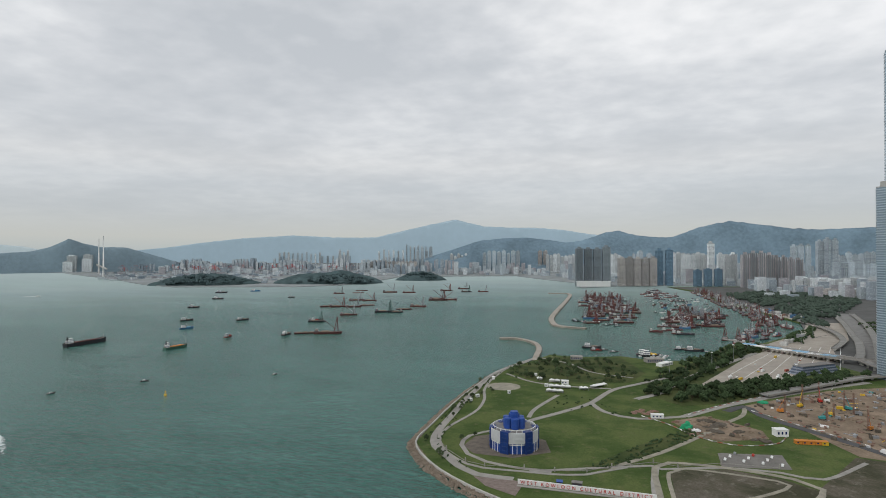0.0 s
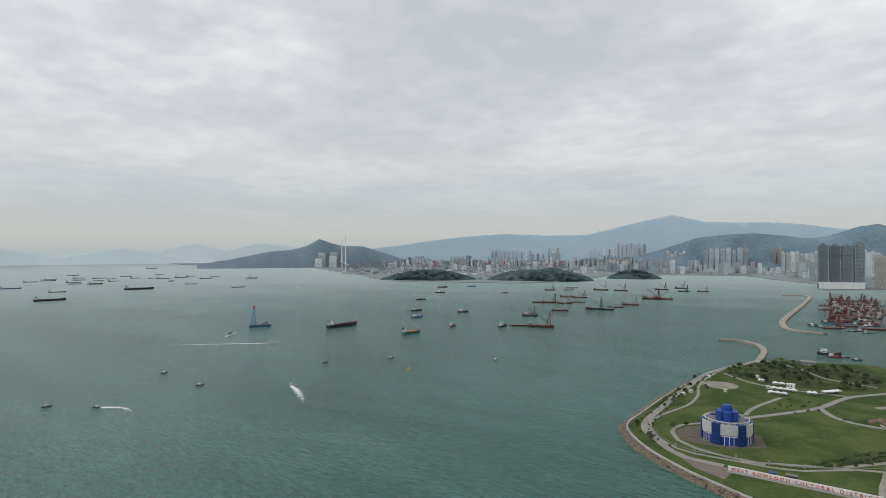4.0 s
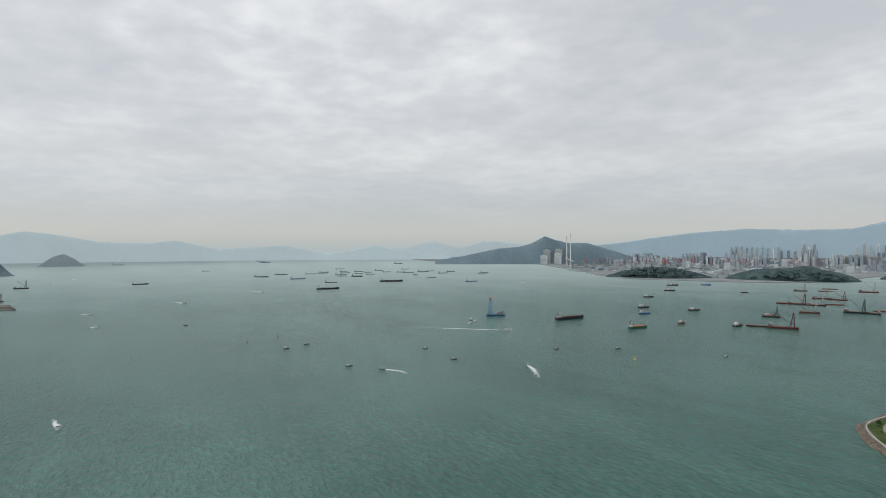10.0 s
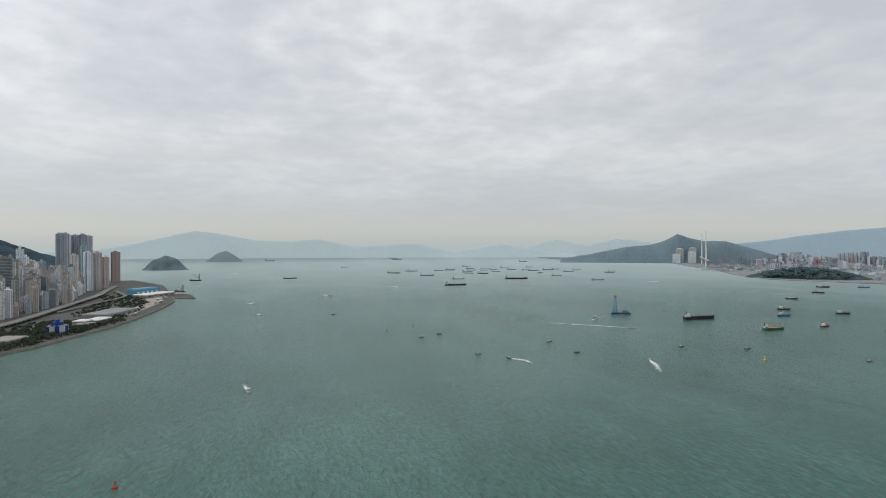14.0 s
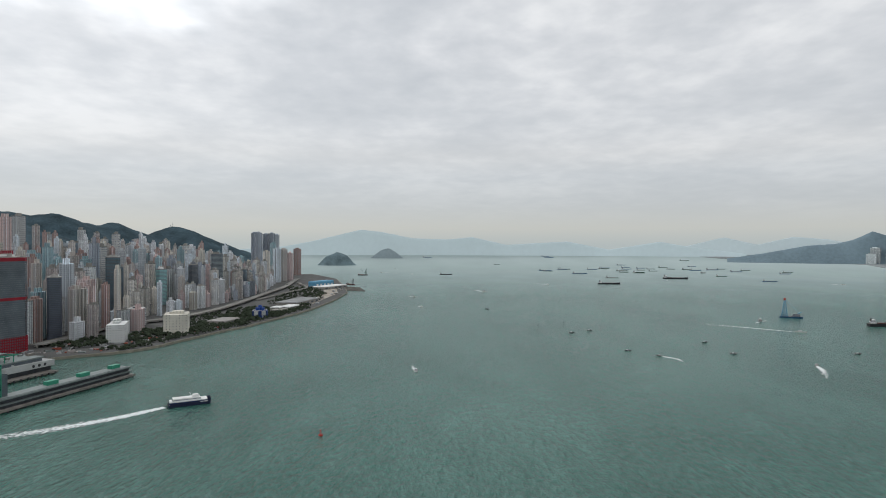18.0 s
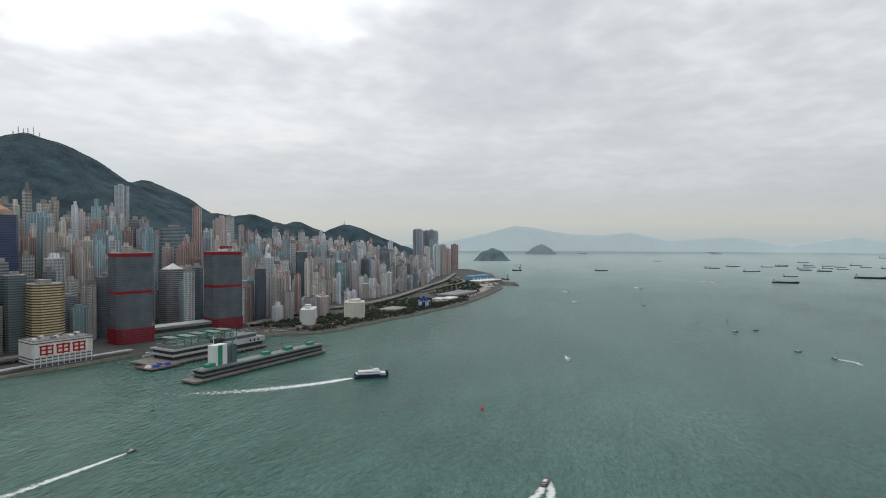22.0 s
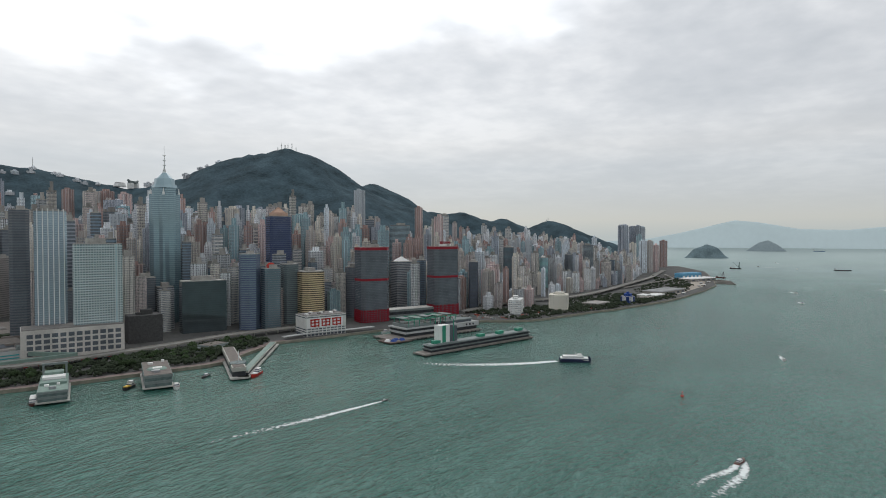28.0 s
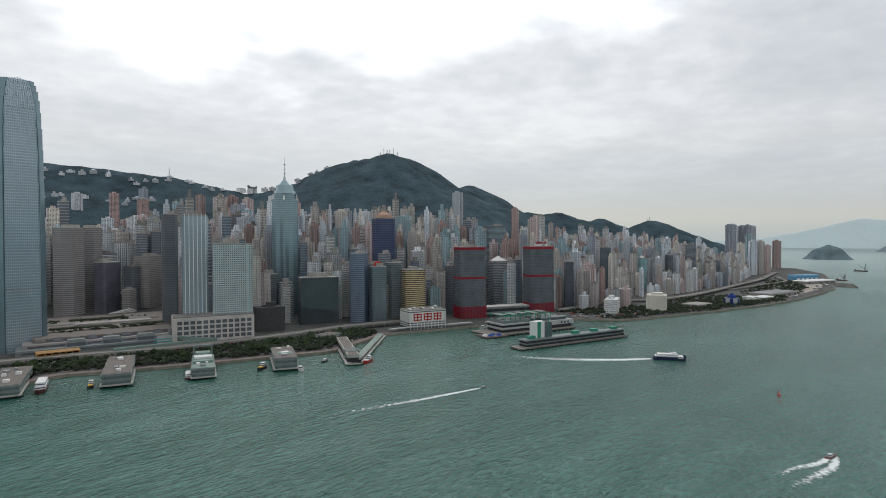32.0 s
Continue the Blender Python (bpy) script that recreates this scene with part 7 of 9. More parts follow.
for i in range(420):
    b, d = KR.uniform(28, 50.5), KR.uniform(4300, 5900)
    if b < 46 and d < 4500:
        continue
    x, y = 315 - d * math.sin(radians(b)), 12 + d * math.cos(radians(b))
    px, py, pz = draw_in(x, y, 3)
    k = (EYE_Z - pz) / (EYE_Z - 3)
    add_box(boxes, px, py, pz, 40 * k, 12 * k, KR.choice((5, 8, 12, 16)) * k, KR.uniform(0, 90), KR.randrange(5))
# containers borrow the haze-paled block colours
tagged(part("container_stacks", boxes, [HZ[3], HZ[1], HZ[2], HZ[4], HZ[0]]), "stacks of shipping containers in haze-greyed colours", "containers", kind="stuff")

# woods along the far side of the toll plaza and on the headlands
FR = random.Random(77)
belt = [(x, y, 3) for x, y in scatter([(640, 1620), (660, 1480), (700, 1650), (980, 2400), (900, 2750), (700, 2800), (560, 2600), (640, 1900)], 500, FR)]
wood("tree_belt", belt, "dense dark green tree belt behind the typhoon shelter", "trees", FR, 9, 11, 8, material("hazy_tree_belt", (0.055, 0.08, 0.06), 0.95, vary=0.4, scale=0.05))
head = []
for i in range(2600):
    x, y = FR.uniform(-2350, -900), FR.uniform(2400, 3650)
    b = min(math.hypot((x + 2040) / 250, (y - 2610) / 215), math.hypot((x + 1470) / 275, (y - 2960) / 205), math.hypot((x + 1123) / 130, (y - 3519) / 90))
    if b < 1.0:
        px, py, pz = draw_in(x, y, 3 + 44 * math.cos(b * 1.5) ** 0.8)
        head.append((px, py, pz))
wood("headland_trees", head, "dark woods on a low headland", "trees", FR, 14, 10, 6, HEADLAND)

# ---- ships and boats ----
HULL_BLACK = material("black_hull", (0.035, 0.035, 0.04), 0.6, vary=0.3, scale=0.1)
HULL_RUST = material("rust_red_hull", (0.12, 0.045, 0.042), 0.7, vary=0.35, scale=0.15, per_object=0.35)
HULL_BLUE = material("blue_hull", (0.05, 0.14, 0.26), 0.6, vary=0.25, scale=0.1)
HULL_GREEN = material("green_hull", (0.05, 0.12, 0.09), 0.6, vary=0.25, scale=0.1)
HULL_NAVY = material("navy_hull", (0.02, 0.025, 0.06), 0.4, vary=0.15)
DECK = material("ship_deck", (0.13, 0.1, 0.088), 0.85, vary=0.35, scale=0.3)
CARGO = material("sand_cargo", (0.2, 0.155, 0.12), 0.95, vary=0.3, scale=0.2)
OXIDE = material("oxide_red_steel", (0.13, 0.04, 0.035), 0.7, vary=0.3, scale=0.2, per_object=0.4)
LATTICE = material("dark_green_steel", (0.05, 0.1, 0.085), 0.6, vary=0.2)
SKYBLUE = material("light_blue_paint", (0.12, 0.33, 0.5), 0.5, vary=0.15)


OFFHULL = material("dirty_white_paint", (0.5, 0.5, 0.48), 0.7, vary=0.25, scale=0.2)


def hull_bm(L, B, H, bow=0.22, sheer=0.12, flat_bow=False):
    """A hull along +x with a pointed bow and a deck let in below its rim."""
    bm = bmesh.new()
    st = (0, 0.06, 0.3, 0.6, 1 - bow, 1 - bow * 0.45, 1.0)
    wd = (0.8, 0.95, 1, 1, 1, 0.72, 0.72 if flat_bow else 0.06)
    rings = []
    for s, w in zip(st, wd):
        x = (s - 0.5) * L
        top = H * (1 + (sheer * 3 * max(0, s - 0.7) / 0.3))
        k = 0.82 if s < 0.9 else (0.6 if not flat_bow else 0.8)
        rings.append([bm.verts.new(p) for p in ((x * (0.985 if s > 0.9 else 1), -B / 2 * w * k, -1.5), (x, -B / 2 * w, top), (x, -B / 2 * w * 0.93, top), (x, -B / 2 * w * 0.93, top - 0.12 * H), (x, B / 2 * w * 0.93, top - 0.12 * H), (x, B / 2 * w * 0.93, top), (x, B / 2 * w, top), (x * (0.985 if s > 0.9 else 1), B / 2 * w * k, -1.5))])
    for a, b in zip(rings, rings[1:]):
        for i in range(7):
            bm.faces.new((a[i], b[i], b[i + 1], a[i + 1])).material_index = 1 if i == 3 else 0
    bm.faces.new(rings[0][::-1])
    bm.faces.new(rings[-1])
    bmesh.ops.recalc_face_normals(bm, faces=bm.faces)
    return bm


def house(parent, x, y, z, w, d, h, levels, mat=None):
    """A deckhouse of stacked levels with window strips and a bridge."""
    for k in range(levels):
        bm = bmesh.new()
        add_box(bm, x, y, z + k * h, w * (1 - 0.12 * k), d * (1 - 0.1 * k), h * 0.97)
        level = part("deckhouse", bm, mat or WHITE, parent, "white deckhouse level" if mat is None else "")
        bm = bmesh.new()
        add_box(bm, x, y, z + k * h + h * 0.45, w * (1 - 0.12 * k) + 0.12, d * (1 - 0.1 * k) + 0.12, h * 0.28)
        part("window_strip", bm, DEEPBLUE, level)


def cargo_ship(L, B, H, hull, label, cargo=None):
    s = thing("cargo_ship", label, "ship")
    part("hull", hull_bm(L, B, H), [hull, DECK], s)
    house(s, -L * 0.39, 0, H, L * 0.11, B * 0.72, 2.7, 3)
    bm = bmesh.new()
    add_cyl(bm, -L * 0.44, 0, H + 4, B * 0.09, 7, 8)
    part("funnel", bm, HULL_BLACK, s)
    bm = bmesh.new()
    add_beam(bm, (L * 0.44, 0, H), (L * 0.44, 0, H + 9), 0.5)
    part("foremast", bm, GREYSTEEL, s)
    bm = bmesh.new()
    add_beam(bm, (-L * 0.36, 0, H + 7), (-L * 0.36, 0, H + 14), 0.4)
    part("mast", bm, GREYSTEEL, s)
    for k in range(3):
        bm = bmesh.new()
        add_box(bm, -L * 0.2 + k * L * 0.2, 0, H * 0.9, L * 0.17, B * 0.66, H * 0.28, 0, 0, 0.96)
        part("hatch", bm, cargo or HULL_RUST, s, "hatch cover")
    return s


def coaster(L, B, H, hull, label, top=None):
    s = thing("coaster", label, "boat")
    part("hull", hull_bm(L, B, H, 0.28, 0.2), [hull, DECK], s)
    house(s, -L * 0.22, 0, H, L * 0.3, B * 0.7, 2.6, 2)
    bm = bmesh.new()
    add_box(bm, L * 0.14, 0, H * 0.9, L * 0.3, B * 0.6, 1.6)
    part("cargo", bm, top or HULL_RUST, s)
    bm = bmesh.new()
    add_beam(bm, (0, 0, H), (0, 0, H + 9), 0.35)
    part("mast", bm, GREYSTEEL, s)
    return s


def derrick_barge(L, B, H, hull, tower, label, boom=0.8, rise=29, cargo=True):
    s = thing("derrick_barge", label, "barge")
    part("hull", hull_bm(L, B, H, 0.12, 0.05, True), [hull, DECK], s)
    house(s, -L * 0.4, 0, H, L * 0.13, B * 0.8, 2.8, 2, material("rust_cabin", (0.3, 0.25, 0.23), 0.8, per_object=0.4))
    bm = bmesh.new()
    for sx in (-1, 1):
        add_beam(bm, (L * 0.36, sx * B * 0.34, H), (L * 0.34, sx * 1.6, H + rise), 1.3)
        add_beam(bm, (L * 0.22, sx * B * 0.34, H), (L * 0.33, sx * 1.6, H + rise), 1.2)
    for k in range(1, 6):
        q = k / 6
        w = B * 0.34 * (1 - q) + 0.8 * q
        add_beam(bm, (L * 0.355, -w, H + rise * q), (L * 0.355, w, H + rise * q), 0.9)
        add_beam(bm, (L * 0.22 + L * 0.11 * q, -w, H + rise * q), (L * 0.36 - L * 0.02 * q, w, H + rise * q), 0.5)
    part("derrick_tower", bm, tower, s, "lattice derrick tower")
    bm = bmesh.new()
    e = (L * 0.36 - L * boom * 0.75, 0, H + rise * 0.95)
    for sx in (-1, 1):
        add_beam(bm, (L * 0.3, sx * 1.6, H + 4), e, 0.9)
    add_beam(bm, (L * 0.34, 0, H + rise), e, 0.2)
    part("boom", bm, tower, s)
    if cargo:
        bm = bmesh.new()
        add_box(bm, -L * 0.09, 0, H * 0.85, L * 0.44, B * 0.7, 2.6, 0, 0, 0.6)
        part("cargo_heap", bm, CARGO, s)
    return s


def small_boat(L, hull, label):
    s = thing("motor_boat", label, "boat")
    part("hull", hull_bm(L, L * 0.3, L * 0.09, 0.35, 0.2), [hull, DECK], s)
    bm = bmesh.new()
    add_box(bm, -L * 0.08, 0, L * 0.08, L * 0.34, L * 0.2, L * 0.12, 0, 0, 0.85)
    cabin = part("cabin", bm, WHITE, s)
    bm = bmesh.new()
    add_box(bm, -L * 0.08, 0, L * 0.13, L * 0.35, L * 0.195, L * 0.04)
    part("cabin_window", bm, DEEPBLUE, cabin)
    return s


def sail(proto, x, y, yaw, size=1.0):
    """Sets a vessel on the water; the first one set is the pattern itself."""
    px, py, pz = draw_in(x, y, 0.0)
    k = (EYE_Z - pz) / EYE_Z * size
    m = Matrix.Translation((px, py, pz)) @ Matrix.Rotation(radians(yaw), 4, "Z") @ Matrix.Scale(k, 4)
    if proto.name not in USED:
        USED[proto.name] = True
        proto.matrix_basis = m
        return proto
    return copy_thing(proto, m @ Matrix.Diagonal([1 / s for s in proto.scale] + [1]))


BR = random.Random(61)
sail(cargo_ship(84, 14, 6.5, HULL_BLACK, "black-hulled coastal cargo ship with a white aft house", HULL_RUST), -688, 808, 40 + 50)
sail(cargo_ship(46, 12, 4.5, HULL_GREEN, "orange-decked supply ship with a pale house", ORANGE), -492, 828, 40 + 42)
ANCHORED = cargo_ship(96, 17, 6, HULL_BLACK, "long dark cargo ship lying at anchor", DECK)
ANCHOR_B = cargo_ship(78, 14, 3.6, HULL_BLUE, "low blue-grey river trader lying at anchor", CARGO)
ANCHOR_C = cargo_ship(70, 14, 3.2, HULL_GREEN, "low grey-green river trader lying at anchor", DECK)
sail(ANCHORED, -2010, 606, 84)
sail(ANCHORED, -2410, 1065, 70, 1.25)
sail(ANCHOR_B, -2916, 702, 80, 1.1)
sail(ANCHORED, -2790, -97, 95, 0.75)
sail(ANCHOR_B, -7064, -261, 90, 1.5)
sail(ANCHOR_B, -7400, 1400, 80, 1.6)
sail(ANCHOR_C, -5900, 2620, 60, 1.4)
sail(ANCHOR_B, -8181, 1496, 75, 1.5)
for x, y in ((-3257, 579), (-3567, 758), (-3557, 949), (-3647, 1060), (-3315, 1085), (-3600, 1209), (-3440, 1255), (-3637, 1395), (-3615, 1534), (-3530, 1614), (-3403, 1615), (-3632, 1906), (-3211, 1795), (-3420, 1969), (-2211, 1436), (-3147, 2096), (-4442, 1442), (-3784, 1376), (-3300, 1287), (-3031, 1096), (-2484, 764), (-3950, 1609), (-3491, 1774), (-4508, 378), (-3310, 571), (-3530, 732), (-3134, 1037), (-3102, 1123), (-2666, 1430), (-3820, 1120), (-3900, 1300), (-2950, 1960), (-4100, 1900)):
    sail(BR.choice((ANCHOR_B, ANCHOR_C)), x, y, 78 + BR.uniform(-8, 8), BR.uniform(0.8, 1.1))
LIGHTER = derrick_barge(56, 17, 4, HULL_RUST, OXIDE, "rust-red derrick lighter with a lattice crane")
LIGHTER_B = derrick_barge(50, 17, 4, HULL_BLACK, LATTICE, "black derrick barge with a green lattice crane")
LIGHTER_C = derrick_barge(52, 16, 4, HULL_RUST, GREYSTEEL, "rust-red derrick barge with a grey lattice crane")
for x, y, k, yaw, s in ((-479, 1265, 1, 30, 0.8), (-340, 1090, 0, 32, 1.05), (-484, 1435, 2, 25, 0.9), (-640, 1645, 0, 30, 1.0), (-590, 1655, 2, 35, 0.9), (-426, 1540, 1, 20, 1.1), (-395, 1545, 1, 200, 0.9), (-404, 1742, 2, 10, 1.0), (-434, 2000, 0, 25, 1.2), (-400, 2030, 0, 200, 1.0), (-460, 2060, 2, 20, 1.0), (-713, 1897, 2, 30, 1.0), (-660, 1900, 0, 25, 0.9), (-958, 2196, 2, 40, 0.9), (-786, 2337, 2, 30, 1.2), (-700, 2350, 0, 30, 1.0), (-561, 2686, 2, 30, 1.0), (-594, 2535, 0, 30, 1.0), (-413, 2516, 2, 30, 0.9), (-480, 2480, 1, 30, 0.9)):
    sail((LIGHTER, LIGHTER_B, LIGHTER_C)[k], x, y, yaw + BR.uniform(-6, 6), s)
FLAT = thing("flat_barge", "long flat rust-red barge with heaped cargo", "barge")
part("hull", hull_bm(60, 15, 3.4, 0.1, 0.02, True), [HULL_RUST, DECK], FLAT)
for k in range(3):
    bm = bmesh.new()
    add_box(bm, -16 + k * 15, 0, 3, 14, 10, 2.2, 0, 0, 0.4)
    part("cargo_heap", bm, CARGO, FLAT)
for x, y, yaw, s in ((-385, 1075, 32, 0.8), (-577, 1723, 30, 0.8), (-668, 1640, 30, 1.0), (-959, 2400, 35, 0.9), (-900, 2260, 35, 0.8), (-408, 1639, 25, 0.8)):
    sail(FLAT, x, y, yaw, s)
TUG_A, TUG_B, TUG_C = coaster(28, 9, 3.2, HULL_RUST, "small red and white coaster at anchor", RED), coaster(30, 9, 3.2, HULL_BLUE, "small blue and white coaster at anchor", SKYBLUE), coaster(32, 9.5, 3.2, HULL_BLACK, "small black-hulled coaster at anchor", CARGO)
for x, y, k, yaw, s in ((-682, 1050, 1, 60, 1.0), (-800, 1173, 2, 60, 1.0), (-1050, 1462, 2, 50, 1.1), (-501, 973, 0, 100, 0.9), (-676, 1232, 2, 60, 1.0), (-410, 1042, 2, 95, 1.0), (-1014, 1933, 2, 60, 0.9), (-1221, 1766, 2, 20, 1.3), (-1453, 2052, 2, 30, 1.5), (-1390, 2198, 1, 30, 1.4), (-495, 1285, 0, 60, 0.9), (-775, 582, 2, 150, 0.75), (-3043, 1500, 2, 80, 1.0)):
    sail((TUG_A, TUG_B, TUG_C)[k], x, y, yaw, s)

# tall blue crane barge under tow
cb = thing("crane_barge", "floating crane barge with a tall light-blue lattice tower", "barge", -835, 690, 0, 62)
part("hull", hull_bm(48, 20, 3.5, 0.1, 0.05, True), [HULL_BLUE, DECK], cb)
bm = bmesh.new()
for sy in (-1, 1):
    for a, b in ((-20, -14), (-8, -13)):
        add_beam(bm, (a, sy * 6, 3), (b, sy * 1.6, 44), 1.3)
for k in range(1, 9):
    q = k / 9
    for sy in (-1, 1):
        add_beam(bm, (-20 + 6 * q, sy * (6 - 4.4 * q), 3 + 41 * q), (-8 - 5 * q, sy * (6 - 4.4 * q), 3 + 41 * (q - 0.1)), 0.9)
        add_beam(bm, (-20 + 6 * q, -6 + 4.4 * q, 3 + 41 * q), (-20 + 6 * q, 6 - 4.4 * q, 3 + 41 * q), 0.9)
lattice = part("lattice_tower", bm, SKYBLUE, cb, "light-blue lattice tower")
bm = bmesh.new()
add_box(bm, -13.5, 0, 41, 5, 5, 5)
part("tower_head", bm, RED, lattice, "red tower head")
house(cb, 10, 0, 3.5, 16, 13, 3, 2, GREYSTEEL)
bm = bmesh.new()
add_beam(bm, (-13, 0, 44), (18, 0, 10), 0.4)
add_beam(bm, (4, 0, 4), (22, 0, 15), 1.4)
part("jib", bm, SKYBLUE, cb)

# vessels in the typhoon shelter
CLUMP_A, CLUMP_B = [(92, 1824), (55, 2400), (165, 2400), (255, 1803), (238, 1500), (155, 1450)], [(295, 1350), (325, 1615), (450, 1930), (488, 1742), (400, 1310)]
for poly, n in ((CLUMP_A, 40), (CLUMP_B, 18)):
    for x, y in scatter(poly, n, BR):
        sail(BR.choice((LIGHTER, LIGHTER, LIGHTER_C)), x, y, 20 + BR.uniform(-14, 14) + BR.choice((0, 180)), BR.uniform(0.65, 0.95))
row = smooth_line([(505, 2780), (535, 2380), (565, 2020), (590, 1760), (585, 1560), (540, 1390), (480, 1290)], 60)
for p in row:
    for k in range(2):
        sail(BR.choice((LIGHTER, LIGHTER_C)), p.x - 14 - k * 26, p.y + BR.uniform(-12, 12), 75 + BR.uniform(-20, 20), BR.uniform(0.6, 0.85))
SAMPAN_A, SAMPAN_B = small_boat(16, HULL_BLACK, "small dark workboat with a pale cabin"), small_boat(20, WHITE, "white motor launch with a cabin")
for x, y in scatter([(290, 2650), (480, 2400), (470, 2000), (400, 1750), (300, 1800), (270, 2300)], 46, BR):
    sail(BR.choice((SAMPAN_A, SAMPAN_A, SAMPAN_A, SAMPAN_B)), x, y, BR.uniform(0, 360), BR.uniform(0.7, 1.25))
for x, y in scatter([(110, 1480), (230, 1420), (240, 1470), (120, 1530)], 12, BR):
    sail(SAMPAN_A, x, y, BR.uniform(0, 60), BR.uniform(0.8, 1.2))
for x, y, s in ((205, 1085, 1.9), (228, 1070, 1.4), (245, 1055, 1.6), (215, 1060, 1.3), (375, 1112, 1.8), (395, 1108, 1.3), (355, 1118, 1.4)):
    sail(BR.choice((TUG_A, TUG_C, TUG_C, SAMPAN_A)), x, y, 10 + BR.uniform(-10, 10), s * 0.55)
for k in range(5):
    sail(SAMPAN_B, 292 + k * 9, 1030 + (k % 2) * 6, 70, 1.0)

def raft(name, poly, n, yaw, mats, label, rnd, big=1.0):
    """Vessels moored hull to hull, too close to be told apart: low hulls, cabins, hatches and slanting booms."""
    bm = bmesh.new()
    for x, y in scatter(poly, n, rnd):
        L, B = rnd.uniform(18, 40) * big, rnd.uniform(7, 11) * big
        a = yaw + rnd.uniform(-16, 16)
        c, s = math.cos(radians(a)), math.sin(radians(a))
        h = rnd.uniform(2.2, 4.5)
        k = rnd.choice((0, 0, 0, 1, 1, 2))
        add_box(bm, x, y, -0.6, L, B, h, a, k)
        add_box(bm, x + L * 0.42 * c, y + L * 0.42 * s, h - 0.62, L * 0.16, B * 0.8, 1.4, a, k, 0.8)
        add_box(bm, x, y, h - 0.61, L * 0.5, B * 0.7, rnd.uniform(0.8, 2.2), a, rnd.choice((1, 4, 0)), 0.7)
        add_box(bm, x - L * 0.36 * c, y - L * 0.36 * s, h - 0.62, L * 0.16, B * 0.7, rnd.uniform(3, 6), a, rnd.choice((3, 3, 4)))
        if rnd.random() < 0.55:
            q, e = rnd.uniform(10, 24) * big, rnd.choice((-1, 1)) * rnd.uniform(4, 18) * big
            add_beam(bm, (x + L * 0.2 * c, y + L * 0.2 * s, h), (x + (L * 0.2 + e) * c, y + (L * 0.2 + e) * s, h + q), 0.9, rnd.choice((0, 4, 5)), 0.4)
            add_beam(bm, (x + L * 0.2 * c, y + L * 0.2 * s, h), (x + L * 0.22 * c, y + L * 0.22 * s, h + q * 0.7), 0.7, 0)
    return tagged(part(name, bm, mats), label, "boats", kind="stuff")


RAFT = [HULL_RUST, HULL_BLACK, HULL_BLUE, OFFHULL, GREYSTEEL, OXIDE]
RF = random.Random(101)
raft("moored_barges", CLUMP_A, 70, 22, RAFT, "raft of rust-red barges moored hull to hull", RF)
raft("moored_barges", CLUMP_B, 46, 15, RAFT, "raft of dark red barges moored hull to hull", RF)
raft("moored_boats", [(237, 2597), (306, 2880), (408, 2433), (308, 2329)], 26, 30, RAFT, "far row of moored working boats", RF)
raft("moored_boats", [(285, 2086), (379, 2330), (455, 2050), (364, 1820)], 26, 60, RAFT, "loose cluster of small working boats", RF, 0.6)
raft("moored_boats", [(470, 2860), (570, 2560), (618, 2023), (640, 1740), (595, 1490), (560, 1640), (520, 2078), (455, 2650)], 120, 75, RAFT, "long row of working boats moored along the wharf", RF, 0.8)
raft("moored_boats", [(455, 1310), (520, 1500), (570, 1430), (500, 1240), (455, 1225)], 20, 60, RAFT, "working boats moored below the toll plaza", RF, 0.8)
yard = bmesh.new()
for x, y in scatter([(520, 1215), (612, 1415), (650, 1590), (632, 1750), (590, 1960), (618, 1970), (682, 1655), (615, 1405), (528, 1205)], 150, RF):
    add_box(yard, x, y, 3.1, RF.uniform(4, 14), RF.uniform(3, 7), RF.choice((2.6, 2.6, 5.2, 7)), RF.choice((65, 155)), RF.randrange(6))
tagged(part("wharf_clutter", yard, [STEEL, GREYSTEEL, OFFHULL, HULL_BLUE, CONCRETE, GREYROOF]), "containers, cabins and plant crowded on a wharf", "containers", kind="stuff")

# small craft, buoys and mooring floats
for x, y in ((-1013, -21), (-593, 107), (-623, 150), (-399, 153), (-481, 317), (-371, 312), (-371, 511), (-322, 602), (-186, 697)):
    sail(SAMPAN_A, x, y, BR.uniform(60, 100), 0.65)


def buoy(x, y, col, label):
    b = thing("buoy", label, "buoy", x, y, 0)
    bm = bmesh.new()
    add_cyl(bm, 0, 0, -0.6, 2.0, 1.8, 12, 1.7)
    part("float", bm, col, b)
    bm = bmesh.new()
    for k in range(3):
        a = k * 2.09
        add_beam(bm, (1.2 * math.cos(a), 1.2 * math.sin(a), 1.1), (0.2 * math.cos(a), 0.2 * math.sin(a), 4.6), 0.22)
    add_cyl(bm, 0, 0, 4.4, 0.5, 0.9, 8)
    part("lantern_frame", bm, col, b)


for x, y, c, l in ((21, -264, RED, "red lantern buoy on the water"), (108, -584, HULL_GREEN, "dark green lantern buoy"), (-308, -471, HULL_GREEN, "dark green lantern buoy"), (-748, 126, HULL_BLACK, "black channel buoy"), (-235, 552, YELLOW, "yellow mooring buoy"), (-700, 60, HULL_BLACK, "black channel buoy")):
    buoy(x, y, c, l if len(l.split()) > 3 else l + " on the water")

